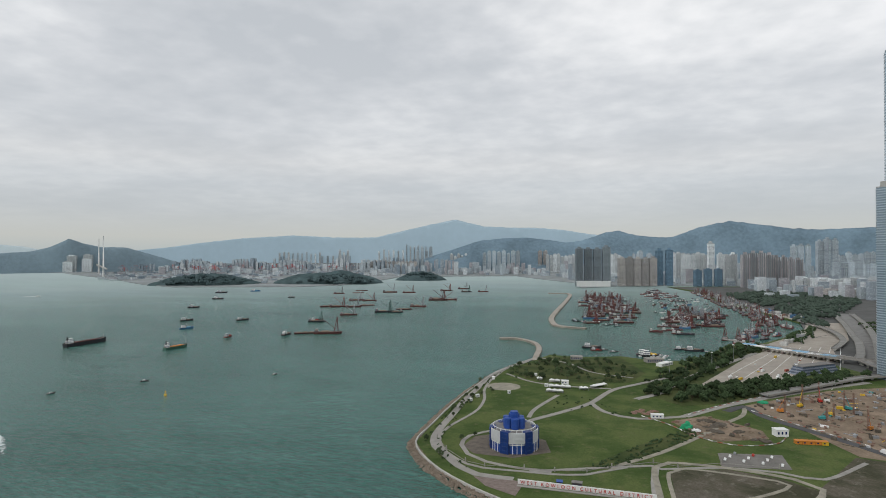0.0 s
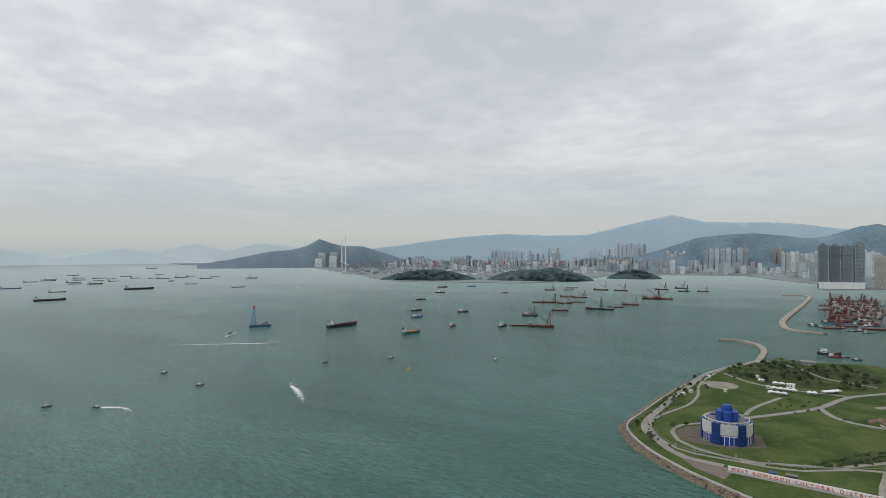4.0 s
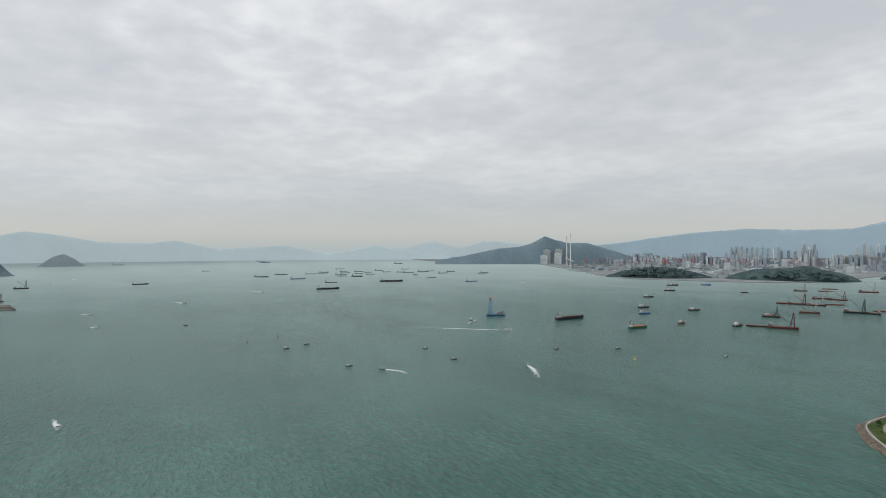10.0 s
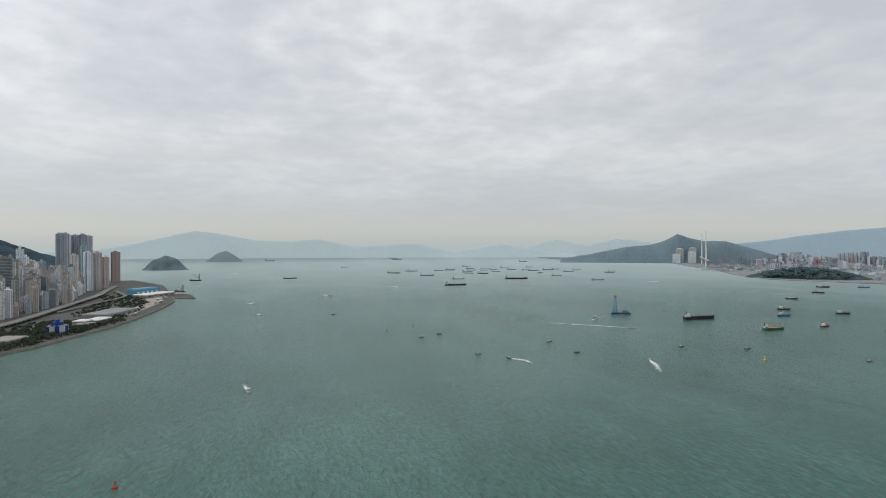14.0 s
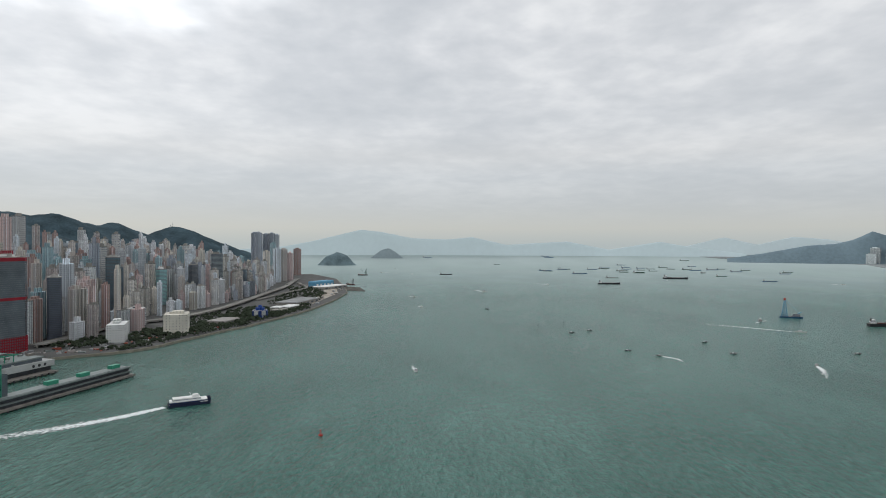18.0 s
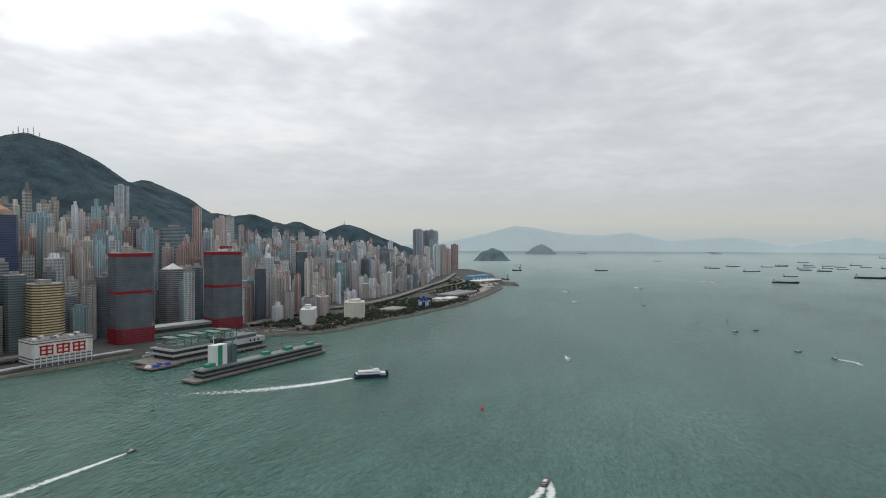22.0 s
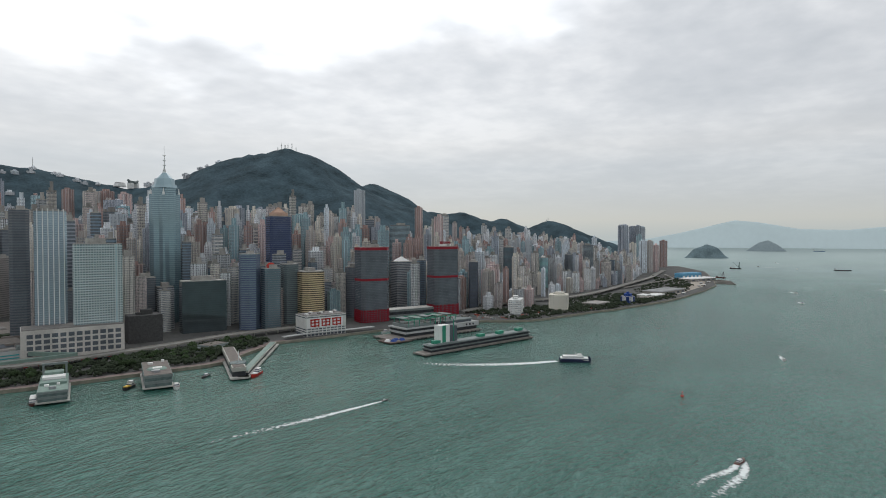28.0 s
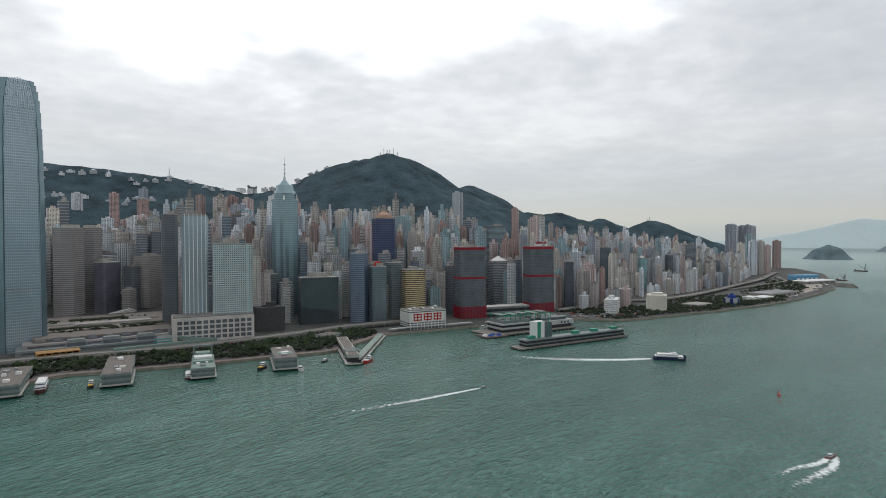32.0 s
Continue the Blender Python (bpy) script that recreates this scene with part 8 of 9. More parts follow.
# wakes: foam lying on the water
def foam_material():
    m = bpy.data.materials.new("sea_foam")
    m.use_nodes = True
    nt = m.node_tree
    b = nt.nodes["Principled BSDF"]
    b.inputs["Base Color"].default_value, b.inputs["Roughness"].default_value = (0.72, 0.76, 0.75, 1), 0.9
    co = nt.nodes.new("ShaderNodeTexCoord")
    n = nt.nodes.new("ShaderNodeTexNoise")
    n.inputs["Scale"].default_value, n.inputs["Detail"].default_value = 0.28, 6
    nt.links.new(co.outputs["Object"], n.inputs["Vector"])
    uv = nt.nodes.new("ShaderNodeUVMap")
    sp = nt.nodes.new("ShaderNodeSeparateXYZ")
    nt.links.new(uv.outputs[0], sp.inputs[0])
    edge = math_node(nt, "SUBTRACT", 1.0, math_node(nt, "ABSOLUTE", math_node(nt, "SUBTRACT", math_node(nt, "MULTIPLY", sp.outputs[1], 2.0), 1.0)))
    old = math_node(nt, "SUBTRACT", 1.0, sp.outputs[0])
    f = math_node(nt, "ADD", math_node(nt, "MULTIPLY", n.outputs[0], 1.3), math_node(nt, "SUBTRACT", math_node(nt, "MULTIPLY", math_node(nt, "MULTIPLY", old, math_node(nt, "POWER", edge, 0.5)), 1.15), 1.0))
    al = nt.nodes.new("ShaderNodeMapRange")
    al.inputs["From Min"].default_value, al.inputs["From Max"].default_value = 0.0, 0.45
    nt.links.new(f, al.inputs["Value"])
    nt.links.new(al.outputs[0], b.inputs["Alpha"])
    return m


FOAM = foam_material()


def wake(pts, w0, w1, label="white foaming wake spreading on the water"):
    line = smooth_line(pts, 8)
    me_v, me_f, uvs = [], [], []
    n = len(line)
    for i, p in enumerate(line):
        a, b = line[max(0, i - 1)], line[min(n - 1, i + 1)]
        d = Vector((b.x - a.x, b.y - a.y, 0)).normalized()
        t = i / (n - 1)
        w = w0 + (w1 - w0) * t ** 0.7
        px, py, pz = draw_in(p.x, p.y, 0.12)
        for s in range(5):
            o = (s / 4 - 0.5) * w
            me_v.append((px - d.y * o, py + d.x * o, pz))
            uvs.append((t, s / 4))
    for i in range(n - 1):
        for s in range(4):
            a = i * 5 + s
            me_f.append((a, a + 5, a + 6, a + 1))
    me = mesh_of("wake", me_v, me_f, FOAM)
    uv = me.uv_layers.new(name="UVMap")
    for lp in me.loops:
        uv.data[lp.index].uv = uvs[lp.vertex_index]
    return tagged(new("wake", me), label, "wake", kind="structure")


# fast ferry
fy = thing("ferry", "white and navy catamaran ferry running fast", "ferry", -82, -424, 0.3, 118)
for s in (-1, 1):
    bm = hull_bm(42, 4.0, 3.6, 0.3, 0.25)
    bmesh.ops.translate(bm, verts=bm.verts, vec=(0, s * 4.3, 0))
    part("hull", bm, [HULL_NAVY, DECK], fy, "navy catamaran hull")
bm = bmesh.new()
add_box(bm, -1, 0, 2.6, 38, 12.2, 2.9, 0, 0, 0.97)
deck = part("lower_deck", bm, WHITE, fy)
bm = bmesh.new()
add_box(bm, -1, 0, 3.4, 38.1, 12.25, 1.1, 0, 0, 0.98)
part("window_band", bm, DEEPBLUE, deck)
bm = bmesh.new()
add_box(bm, -3, 0, 5.51, 28, 10.4, 2.5, 0, 0, 0.94)
deck = part("upper_deck", bm, WHITE, fy)
bm = bmesh.new()
add_box(bm, -3, 0, 6.3, 28.1, 10.3, 0.9, 0, 0, 0.96)
part("window_band", bm, DEEPBLUE, deck)
bm = bmesh.new()
add_box(bm, 6, 0, 8.02, 7, 6, 2.2, 0, 0, 0.8)
part("bridge", bm, WHITE, fy)
bm = bmesh.new()
add_beam(bm, (2, 0, 8), (0, 0, 13), 0.5)
part("mast", bm, WHITE, fy)
wake([(-70, -445), (-30, -478), (10, -525), (38, -575), (52, -625), (60, -670), (64, -700)], 10, 40)

LAUNCH = small_boat(15, HULL_RUST, "small red and white launch running fast")
sail(LAUNCH, 190, -188, 165, 0.95)
wake([(186, -186), (213, -183), (258, -193), (305, -203)], 5, 17)
wake([(186, -187), (213, -193), (243, -206), (290, -216)], 5, 15)
SPEED = small_boat(9, HULL_BLACK, "small dark speedboat running fast")
sail(SPEED, 210, -518, 170, 1.0)
wake([(214, -519), (260, -528), (302, -537), (346, -549), (390, -562), (440, -580)], 3, 22)
sail(SPEED, -355, 187, 210, 1.1)
wake([(-350, 190), (-335, 203), (-315, 205), (-296, 186)], 7, 15)
sail(SPEED, -285, 388, 130, 1.1)
wake([(-281, 385), (-250, 373), (-212, 352), (-165, 322)], 5, 20)
CRUISE = small_boat(17, WHITE, "white motor yacht running towards the harbour")
sail(CRUISE, -600, 565, 55, 1.2)
wake([(-606, 556), (-660, 500), (-720, 432), (-800, 350)], 4, 16)
sail(CRUISE, -247, -187, 0, 0.9)
wake([(-252, -189), (-275, -193), (-300, -200)], 4, 12)
sail(CRUISE, -1600, 20, 60, 1.1)
wake([(-1606, 12), (-1640, 0), (-1680, -30)], 10, 30)
for ax, ay, bx, by in ((-1365, -226, -1420, -260), (-1061, -197, -1100, -210), (-3607, -443, -3300, -350), (-3043, -489, -2860, -300), (-2850, -291, -2600, -330), (-4172, -675, -3900, -560), (-2300, 980, -2450, 1080), (-2000, 1640, -2150, 1560), (-1980, 330, -2140, 260)):
    sail(CRUISE, ax, ay, math.degrees(math.atan2(ay - by, ax - bx)), 1.1)
    wake([(ax, ay), ((ax + bx) / 2 + 5, (ay + by) / 2), (bx, by)], 8, 26)
wake([(-740, 552), (-790, 610), (-815, 650)], 3, 8)

# ---- the island's waterfront ----
PROM = material("pinkish_promenade", (0.2, 0.15, 0.14), 0.85, vary=0.25, scale=0.2, fine=1.2)
PIERGREY = material("pier_grey_panel", (0.185, 0.215, 0.21), 0.6, vary=0.15, scale=0.2)
PIERROOF = material("pier_roof", (0.17, 0.15, 0.135), 0.85, vary=0.3, scale=0.2)
JADE = material("jade_green_panel", (0.04, 0.26, 0.17), 0.5, vary=0.12)
PALEGREEN = material("pale_green_roof", (0.18, 0.26, 0.225), 0.6, vary=0.2, scale=0.2)
STAINED = material("stained_pier_concrete", (0.23, 0.21, 0.19), 0.9, vary=0.4, scale=0.15, fine=0.9)
OFFWHITE = material("weathered_white_panel", (0.42, 0.43, 0.425), 0.7, vary=0.2, scale=0.12, fine=0.8)
PIERGLASS = material("green_grey_pier_glass", (0.13, 0.17, 0.165), 0.25, vary=0.35, scale=0.2, fine=1.0, spec=0.5)
# near-black colour paints the shade inside open decks
SHADED = material("open_deck_shade", (0.045, 0.05, 0.055), 0.7, vary=0.5, scale=0.15, fine=0.8, spec=0.2)
shore = [(x, coast_y(x) - 7) for x in range(40, 601, 20)]
ribbon("promenade", shore, 11, 3.85, PROM, "reddish waterfront promenade paving", "pavement", 0.6)
ribbon("seawall_island", [(x, coast_y(x) - 0.6) for x in range(-2300, 601, 20)], 1.4, 4.1, TRACK, "stained concrete seawall edge", "seawall", 5)

viaduct([(760, -1080, 9), (566, -1042, 10), (487, -1021, 10), (375, -978, 10), (277, -962, 10), (194, -950, 11), (90, -950, 11), (0, -932, 11), (-70, -916, 10), (-112, -930, 9)], 18, "long pale concrete harbour flyover")
viaduct([(-400, -800, 9), (-520, -795, 9), (-640, -800, 9), (-760, -735, 9), (-900, -706, 10), (-1073, -704, 10), (-1436, -722, 10), (-1700, -735, 10), (-1961, -774, 9), (-2265, -820, 7)], 20, "long grey elevated shore road")
viaduct([(-1200, -690, 7), (-1440, -660, 9), (-1640, -640, 10), (-1800, -690, 9), (-1960, -745, 8)], 9, "curving slip road of a road interchange")
viaduct([(-1500, -600, 4), (-1620, -590, 8), (-1730, -640, 10), (-1840, -720, 9)], 8, "curving slip road of a road interchange")

SR = random.Random(91)
SHORELEAF = material("dull_shore_leaves", (0.045, 0.058, 0.038), 0.9, vary=0.5, scale=0.08, fine=0.6, bump=0.4, spec=0.05)
PARKS = ([(60, -885), (200, -838), (325, -880), (330, -938), (190, -930), (80, -936)], [(330, -895), (420, -905), (520, -955), (560, -960), (560, -1010), (480, -990), (380, -955), (330, -935)])
for poly in PARKS:
    for x, y in scatter(poly, 34, SR):
        plant(x, y, 3.6, 2, SR, 0.95)
for poly, n in (([(-470, -660), (-600, -605), (-760, -560), (-860, -520), (-1000, -505), (-1000, -600), (-850, -640), (-620, -640)], 300), ([(-1000, -500), (-1400, -520), (-1700, -620), (-1800, -760), (-1500, -660), (-1100, -640)], 280), ([(60, -890), (200, -842), (325, -885), (330, -938), (190, -930), (80, -936)], 240), ([(330, -900), (560, -965), (720, -980), (720, -1040), (480, -1005), (330, -940)], 240)):
    wood("shore_trees", [(x, y, 3.6) for x, y in scatter(poly, n, SR)], "dark green trees and shrubs along the waterfront", "trees", SR, 4.5, 7, 7, SHORELEAF)


belt = []
for x in range(-1000, -370, 5):
    for k in range(2):
        belt.append((x + SR.uniform(-3, 3), coast_y(x) - SR.uniform(8, 48), 3.6))
wood("shore_trees", belt, "dark green trees and shrubs along the waterfront", "trees", SR, 4.0, 6, 7, SHORELEAF)
for poly in ([(-390, -740), (-480, -660), (-640, -620), (-640, -690), (-480, -760), (-400, -790)], [(-640, -620), (-1000, -560), (-1000, -660), (-760, -700), (-640, -700)]):
    wood("shore_trees", [(x, y, 3.6) for x, y in scatter(poly, 190, SR)], "scattered dark trees between roads by the shore", "trees", SR, 4.5, 7, 7, SHORELEAF)


belt = []
for x in range(60, 640, 4):
    for k in range(3):
        if SR.random() < 0.8:
            belt.append((x + SR.uniform(-3, 3), coast_y(x) - SR.uniform(15, 46), 3.6))
wood("promenade_trees", belt, "dull green trees behind the waterfront promenade", "trees", SR, 4.0, 6, 7, SHORELEAF)


def pier_block(x, y, w, L, h, yaw, label, levels=2, roof=None):
    p = thing("pier", label, "pier", x, y, 0, yaw, "ferry piers")
    bm = bmesh.new()
    add_box(bm, 0, 0, 2.2, w + 3, L + 3, 1.4)
    part("deck", bm, CONCRETE, p)
    for a in range(int(L / 12) + 1):
        for s in (-1, 1):
            bm = bmesh.new()
            add_box(bm, s * w / 2, -L / 2 + a * 12, -5, 1.6, 1.6, 7.2)
            part("pile", bm, HULL_BLACK, p)
    for k in range(levels):
        bm = bmesh.new()
        add_box(bm, 0, 0, 3.61 + k * h, w - 1.5, L - 1.5, h * 0.55)
        part("glazing", bm, PIERGLASS, p)
        bm = bmesh.new()
        add_box(bm, 0, 0, 3.61 + k * h + h * 0.55, w, L, h * 0.45)
        part("wall_band", bm, PIERGREY, p)
    bm = bmesh.new()
    top = 3.62 + levels * h
    add_box(bm, 0, 0, top, w * 0.96, L * 0.97, 0.5)
    part("roof", bm, roof or PIERROOF, p)
    for k in range(6):
        bm = bmesh.new()
        add_box(bm, SR.uniform(-0.3, 0.3) * w, SR.uniform(-0.4, 0.4) * L, top + 0.5, SR.uniform(3, 7), SR.uniform(3, 8), SR.uniform(1.5, 3))
        part("roof_plant", bm, WHITE if k % 3 else GREYSTEEL, p)
    return p


pier_block(578, -912, 31, 108, 5.2, -18, "flat-roofed grey ferry pier with two decks")
pier_block(474, -880, 31, 114, 6.0, -21, "flat-roofed grey ferry pier with glazed decks")
p3 = pier_block(392, -830, 27, 88, 5.0, -24, "stepped green-grey ferry pier with a ramp", 2, PALEGREEN)
for k in range(3):
    bm = bmesh.new()
    add_box(bm, 0, 6 - k * 14, 14.2 + k * 2.6, 24 - k * 3, 14, 2.5)
    part("upper_tier", bm, WHITE if k % 2 else PALEGREEN, p3)
bm = bmesh.new()
for s in (-1, 1):
    add_box(bm, s * 11, -44, 14.2, 2, 3, 12)
add_box(bm, 0, -44, 25, 25, 3.4, 2.2)
part("gantry", bm, PIERGREY, p3)
p4 = pier_block(299, -792, 29, 82, 6.5, -27, "grey public pier with an oval roof canopy", 2)
bm = bmesh.new()
add_cyl(bm, 0, 8, 17.2, 11, 1.4, 20, 9)
part("canopy", bm, PALEGREEN, p4)

vp = thing("police_pier", "V-shaped white pier building with a flat roof", "pier", 0, 0, 0)
for a, b, w, h in (((160, -850), (240, -716), 16, 12), ((70, -858), (236, -716), 9, 5)):
    L, yw = math.hypot(b[0] - a[0], b[1] - a[1]), math.degrees(math.atan2(b[1] - a[1], b[0] - a[0]))
    cx, cy = (a[0] + b[0]) / 2, (a[1] + b[1]) / 2
    bm = bmesh.new()
    add_box(bm, cx, cy, 1.5, L, w + 6, 2.0, yw)
    part("deck", bm, CONCRETE, vp)
    bm = bmesh.new()
    add_box(bm, cx, cy, 3.51, L * 0.9, w - 1, h * 0.5, yw)
    # dark block as painted shade below the roof, no glass
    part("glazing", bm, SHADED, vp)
    bm = bmesh.new()
    add_box(bm, cx, cy, 3.5 + h * 0.5, L * 0.92, w, h * 0.4, yw)
    part("wall_band", bm, material("pier_cream_panel", (0.42, 0.41, 0.37), 0.7), vp)
    bm = bmesh.new()
    add_box(bm, cx, cy, 3.51 + h * 0.9, L * 0.9, w * 0.8, 0.5, yw)
    part("roof", bm, PALEGREEN if w < 15 else PIERROOF, vp)
bm = bmesh.new()
add_cyl(bm, 222, -744, 3.5, 11, 12, 6)
part("end_room", bm, PIERGLASS, vp, "green-grey glazed end room")
bm = bmesh.new()
add_beam(bm, (215, -752, 14), (215, -752, 28), 0.6)
part("mast", bm, WHITE, vp)
inner = thing("courtyard_building", "low square building with a rooftop court", "building", 150, -898, 3.6, 10)
for w, d, h in ((46, 36, 5), (36, 26, 8)):
    bm = bmesh.new()
    add_box(bm, 0, 0, 0, w, d, h)
    part("wall", bm, PIERGREY, inner)
bm = bmesh.new()
add_box(bm, 0, 0, 8.01, 32, 22, 0.6)
part("roof", bm, PIERROOF, inner)

# moored vessels at the piers
FIRE = coaster(30, 9, 3, RED, "red fireboat moored at the pier", WHITE)
sail(FIRE, 212, -722, 30, 0.95)
FERRY2 = thing("passenger_ferry", "white passenger ferry moored beside a pier", "ferry")
part("hull", hull_bm(36, 9, 3, 0.25, 0.15), [HULL_RUST, DECK], FERRY2)
house(FERRY2, -2, 0, 3, 28, 8, 2.8, 2)
bm = bmesh.new()
add_box(bm, -2, 0, 8.6, 24, 7, 0.4)
part("roof", bm, WHITE, FERRY2)
sail(FERRY2, 556, -876, 72, 1.25)
sail(FERRY2, 419, -812, 66, 0.75)
YELLOWCAT = coaster(24, 8, 2.6, HULL_BLACK, "yellow-roofed catamaran moored by a pier", YELLOW)
sail(YELLOWCAT, 514, -850, 70, 0.9)
sail(YELLOWCAT, 333, -790, 40, 1.0)
sail(YELLOWCAT, 298, 1036, 20, 1.3)
sail(YELLOWCAT, 305, 1030, 20, 1.3)
sail(SAMPAN_B, 301, -748, 60, 1.2)
sail(SAMPAN_A, 252, -766, 35, 1.2)
sail(SAMPAN_B, -125, -795, 10, 1.2)

# ---- ferry terminal by the red towers ----
lp = thing("long_pier", "long two-deck ferry pier with green roof boxes", "pier", -105, -592, 0, -15.5, "terminal piers")
bm = bmesh.new()
add_box(bm, 0, 0, 1.6, 232, 27, 2.2)
part("deck", bm, material("stained_pier_concrete", (0.23, 0.21, 0.19), 0.9, vary=0.4, scale=0.15, fine=0.9), lp)
for k in range(24):
    bm = bmesh.new()
    add_box(bm, -112 + k * 9.7, 13, -5, 1.5, 1.5, 6.6)
    add_box(bm, -112 + k * 9.7, -13, -5, 1.5, 1.5, 6.6)
    part("pile_pair", bm, HULL_BLACK, lp)
for z, w in ((3.81, 20), (9.0, 19)):
    bm = bmesh.new()
    add_box(bm, -6, -1, z, 212, w - 2, 3.2)
    # the dark gap of each open deck, its shade put into the colour
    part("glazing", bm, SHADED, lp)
    bm = bmesh.new()
    add_box(bm, -6, -1, z + 3.2, 216, w + 1, 1.4)
    part("wall_band", bm, PIERGREY, lp)
bm = bmesh.new()
add_box(bm, -6, -1, 13.62, 210, 16, 0.6)
part("roof", bm, PIERGREY, lp)
for xx in (-96, -50, -8, 84):
    bm = bmesh.new()
    add_box(bm, xx, -1, 14.23, 13, 7, 4.2)
    part("roof_box", bm, JADE, lp, "green roof box")
tw = thing("control_tower", "white tower with a broad green stripe and glazed lift shaft", "tower", -40, -615, 3.6, -15.5)
bm = bmesh.new()
add_box(bm, 0, 0, 0, 20, 12, 36)
shaft = part("wall", bm, WHITE, tw)
bm = bmesh.new()
add_box(bm, 1, 6.2, 0.5, 6.5, 0.6, 35)
part("stripe", bm, JADE, shaft, "broad green stripe")
bm = bmesh.new()
add_box(bm, -18, 0, 0, 15, 11, 33)
part("lift_shaft", bm, SLATEPANE, tw)
bm = bmesh.new()
add_beam(bm, (-18, 6, 0), (-18, 6, 44), 1.0)
part("mast", bm, JADE, tw)
bm = bmesh.new()
add_beam(bm, (6, 0, 36), (6, 0, 48), 0.6)
part("aerial", bm, WHITE, tw)
term = thing("ferry_terminal", "grey and white ferry terminal under an open green steel roof frame", "terminal", -165, -722, 0, -16)
bm = bmesh.new()
add_box(bm, 10, 6, 1.6, 190, 66, 2.0)
part("deck", bm, STAINED, term)
# eastern hall: two overhanging storeys over an open deck; western hall: long pale wall with round vents
for cx, w, d, z, h, mat in ((42, 60, 44, 3.7, 5.0, SHADED), (42, 66, 50, 8.7, 3.2, OFFWHITE), (42, 62, 46, 11.9, 4.4, SHADED), (42, 67, 51, 16.3, 2.2, OFFWHITE), (40, 58, 42, 18.5, 5.0, PIERGREY),
                           (-2, 26, 40, 3.7, 17.0, SHADED), (-50, 70, 52, 3.7, 6.0, SHADED), (-50, 76, 58, 9.7, 7.5, OFFWHITE), (-46, 60, 44, 17.2, 4.0, SLATEPANE), (-46, 64, 47, 21.2, 1.6, PIERGREY)):
    bm = bmesh.new()
    add_box(bm, cx, 0, z + 0.01, w, d, h)
    # SHADED blocks paint the shade of open decks; SLATEPANE is glass
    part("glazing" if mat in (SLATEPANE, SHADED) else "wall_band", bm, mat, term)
for s in (-1, 1):
    for k in range(10):
        bm = bmesh.new()
        add_beam(bm, (-38 + k * 11.5, s * 21, 20), (-38 + k * 11.5, s * 21, 30.5), 0.9)
        part("column", bm, JADE, term)
    bm = bmesh.new()
    add_beam(bm, (-44, s * 21, 31), (72, s * 21, 31), 1.2)
    part("edge_beam", bm, JADE, term)
for k in range(10):
    bm = bmesh.new()
    add_beam(bm, (-38 + k * 11.5, -24, 31.6), (-38 + k * 11.5, 24, 31.6), 1.0)
    part("roof_beam", bm, JADE, term)
for k in range(5):
    bm = bmesh.new()
    add_box(bm, -32 + k * 23, -4 + (k % 2) * 6, 32.1, 15, 26, 0.5)
    part("roof_panel", bm, PALEGREEN if k % 2 else PIERGREY, term, "thin roof panel")
for k in range(3):
    bm = bmesh.new()
    add_cyl(bm, -74 + k * 8, 29.05, 13.2, 2.0, 0.1, 14)
    bmesh.ops.rotate(bm, verts=bm.verts, cent=(-74 + k * 8, 29.05, 13.2), matrix=Matrix.Rotation(radians(90), 3, "X"))
    part("round_vent", bm, HULL_BLACK, term, "round dark vent opening")
for k in range(26):
    bm = bmesh.new()
    add_box(bm, SR.uniform(-84, 70), SR.uniform(-20, 20), 22.8 if SR.random() < 0.5 else 17.3, SR.uniform(3, 8), SR.uniform(2, 6), SR.uniform(1.5, 3.0))
    part("roof_plant", bm, SR.choice((OFFWHITE, PIERGREY, PIERROOF, STAINED)), term)
for k in range(20):
    bm = bmesh.new()
    add_box(bm, -80 + k * 9.4, 39.6, -4, 1.5, 1.5, 7)
    part("fender_post", bm, HULL_BLACK, term)
berth = thing("working_berth", "cluttered timber berth with blue awnings", "pier", -62, -722, 0, -16)
bm = bmesh.new()
add_box(bm, 0, 0, 1.2, 44, 36, 1.8)
part("deck", bm, DECK, berth)
for k in range(4):
    bm = bmesh.new()
    add_box(bm, -8 + k * 8, 8 - (k % 2) * 6, 3.0, 9, 8, 3.4, 10 * k, 0, 0.5)
    part("awning", bm, BLUE if k < 3 else WHITE, berth, "blue fabric awning")
link = thing("terminal_podium", "long white-roofed podium between red towers", "building", -285, -862, 3.5, -24)
for z, w, d in ((0, 150, 44), (10, 140, 36)):
    bm = bmesh.new()
    add_box(bm, 0, 0, z, w - 3, d - 3, 6)
    # painted shade of the open podium storeys
    part("glazing", bm, SHADED, link)
    bm = bmesh.new()
    add_box(bm, 0, 0, z + 6, w, d, 3.9)
    part("wall_band", bm, PIERGREY, link)
bm = bmesh.new()
add_box(bm, 0, 0, 19.92, 134, 32, 0.8)
part("roof", bm, material("pale_roof_sheet", (0.56, 0.55, 0.51), 0.7), link)
walk_deck = ribbon("waterside_deck", [(-125, -822), (-60, -842), (10, -868), (40, -872)], 9, 9.0, OFFWHITE, "white curved covered walkway on columns", "walkway", 1.2)

# ---- shopping terrace below the tallest tower ----
mall = thing("terrace_mall", "stepped grey shopping terrace with planted decks", "building", 420, -1105, 3.5, -12)
for k, (w, d, h) in enumerate(((230, 90, 9), (215, 76, 15), (190, 58, 20))):
    bm = bmesh.new()
    add_box(bm, 0, -k * 7, 0.02 * k, w, d, h)
    part("tier", bm, (PIERGREY, TAUPE, PIERROOF)[k], mall)
    bm = bmesh.new()
    add_box(bm, 0, -k * 7 + d / 2 + 0.2, h - 5, w * 0.94, 0.4, 2.6)
    part("window_band", bm, SLATEPANE, mall)
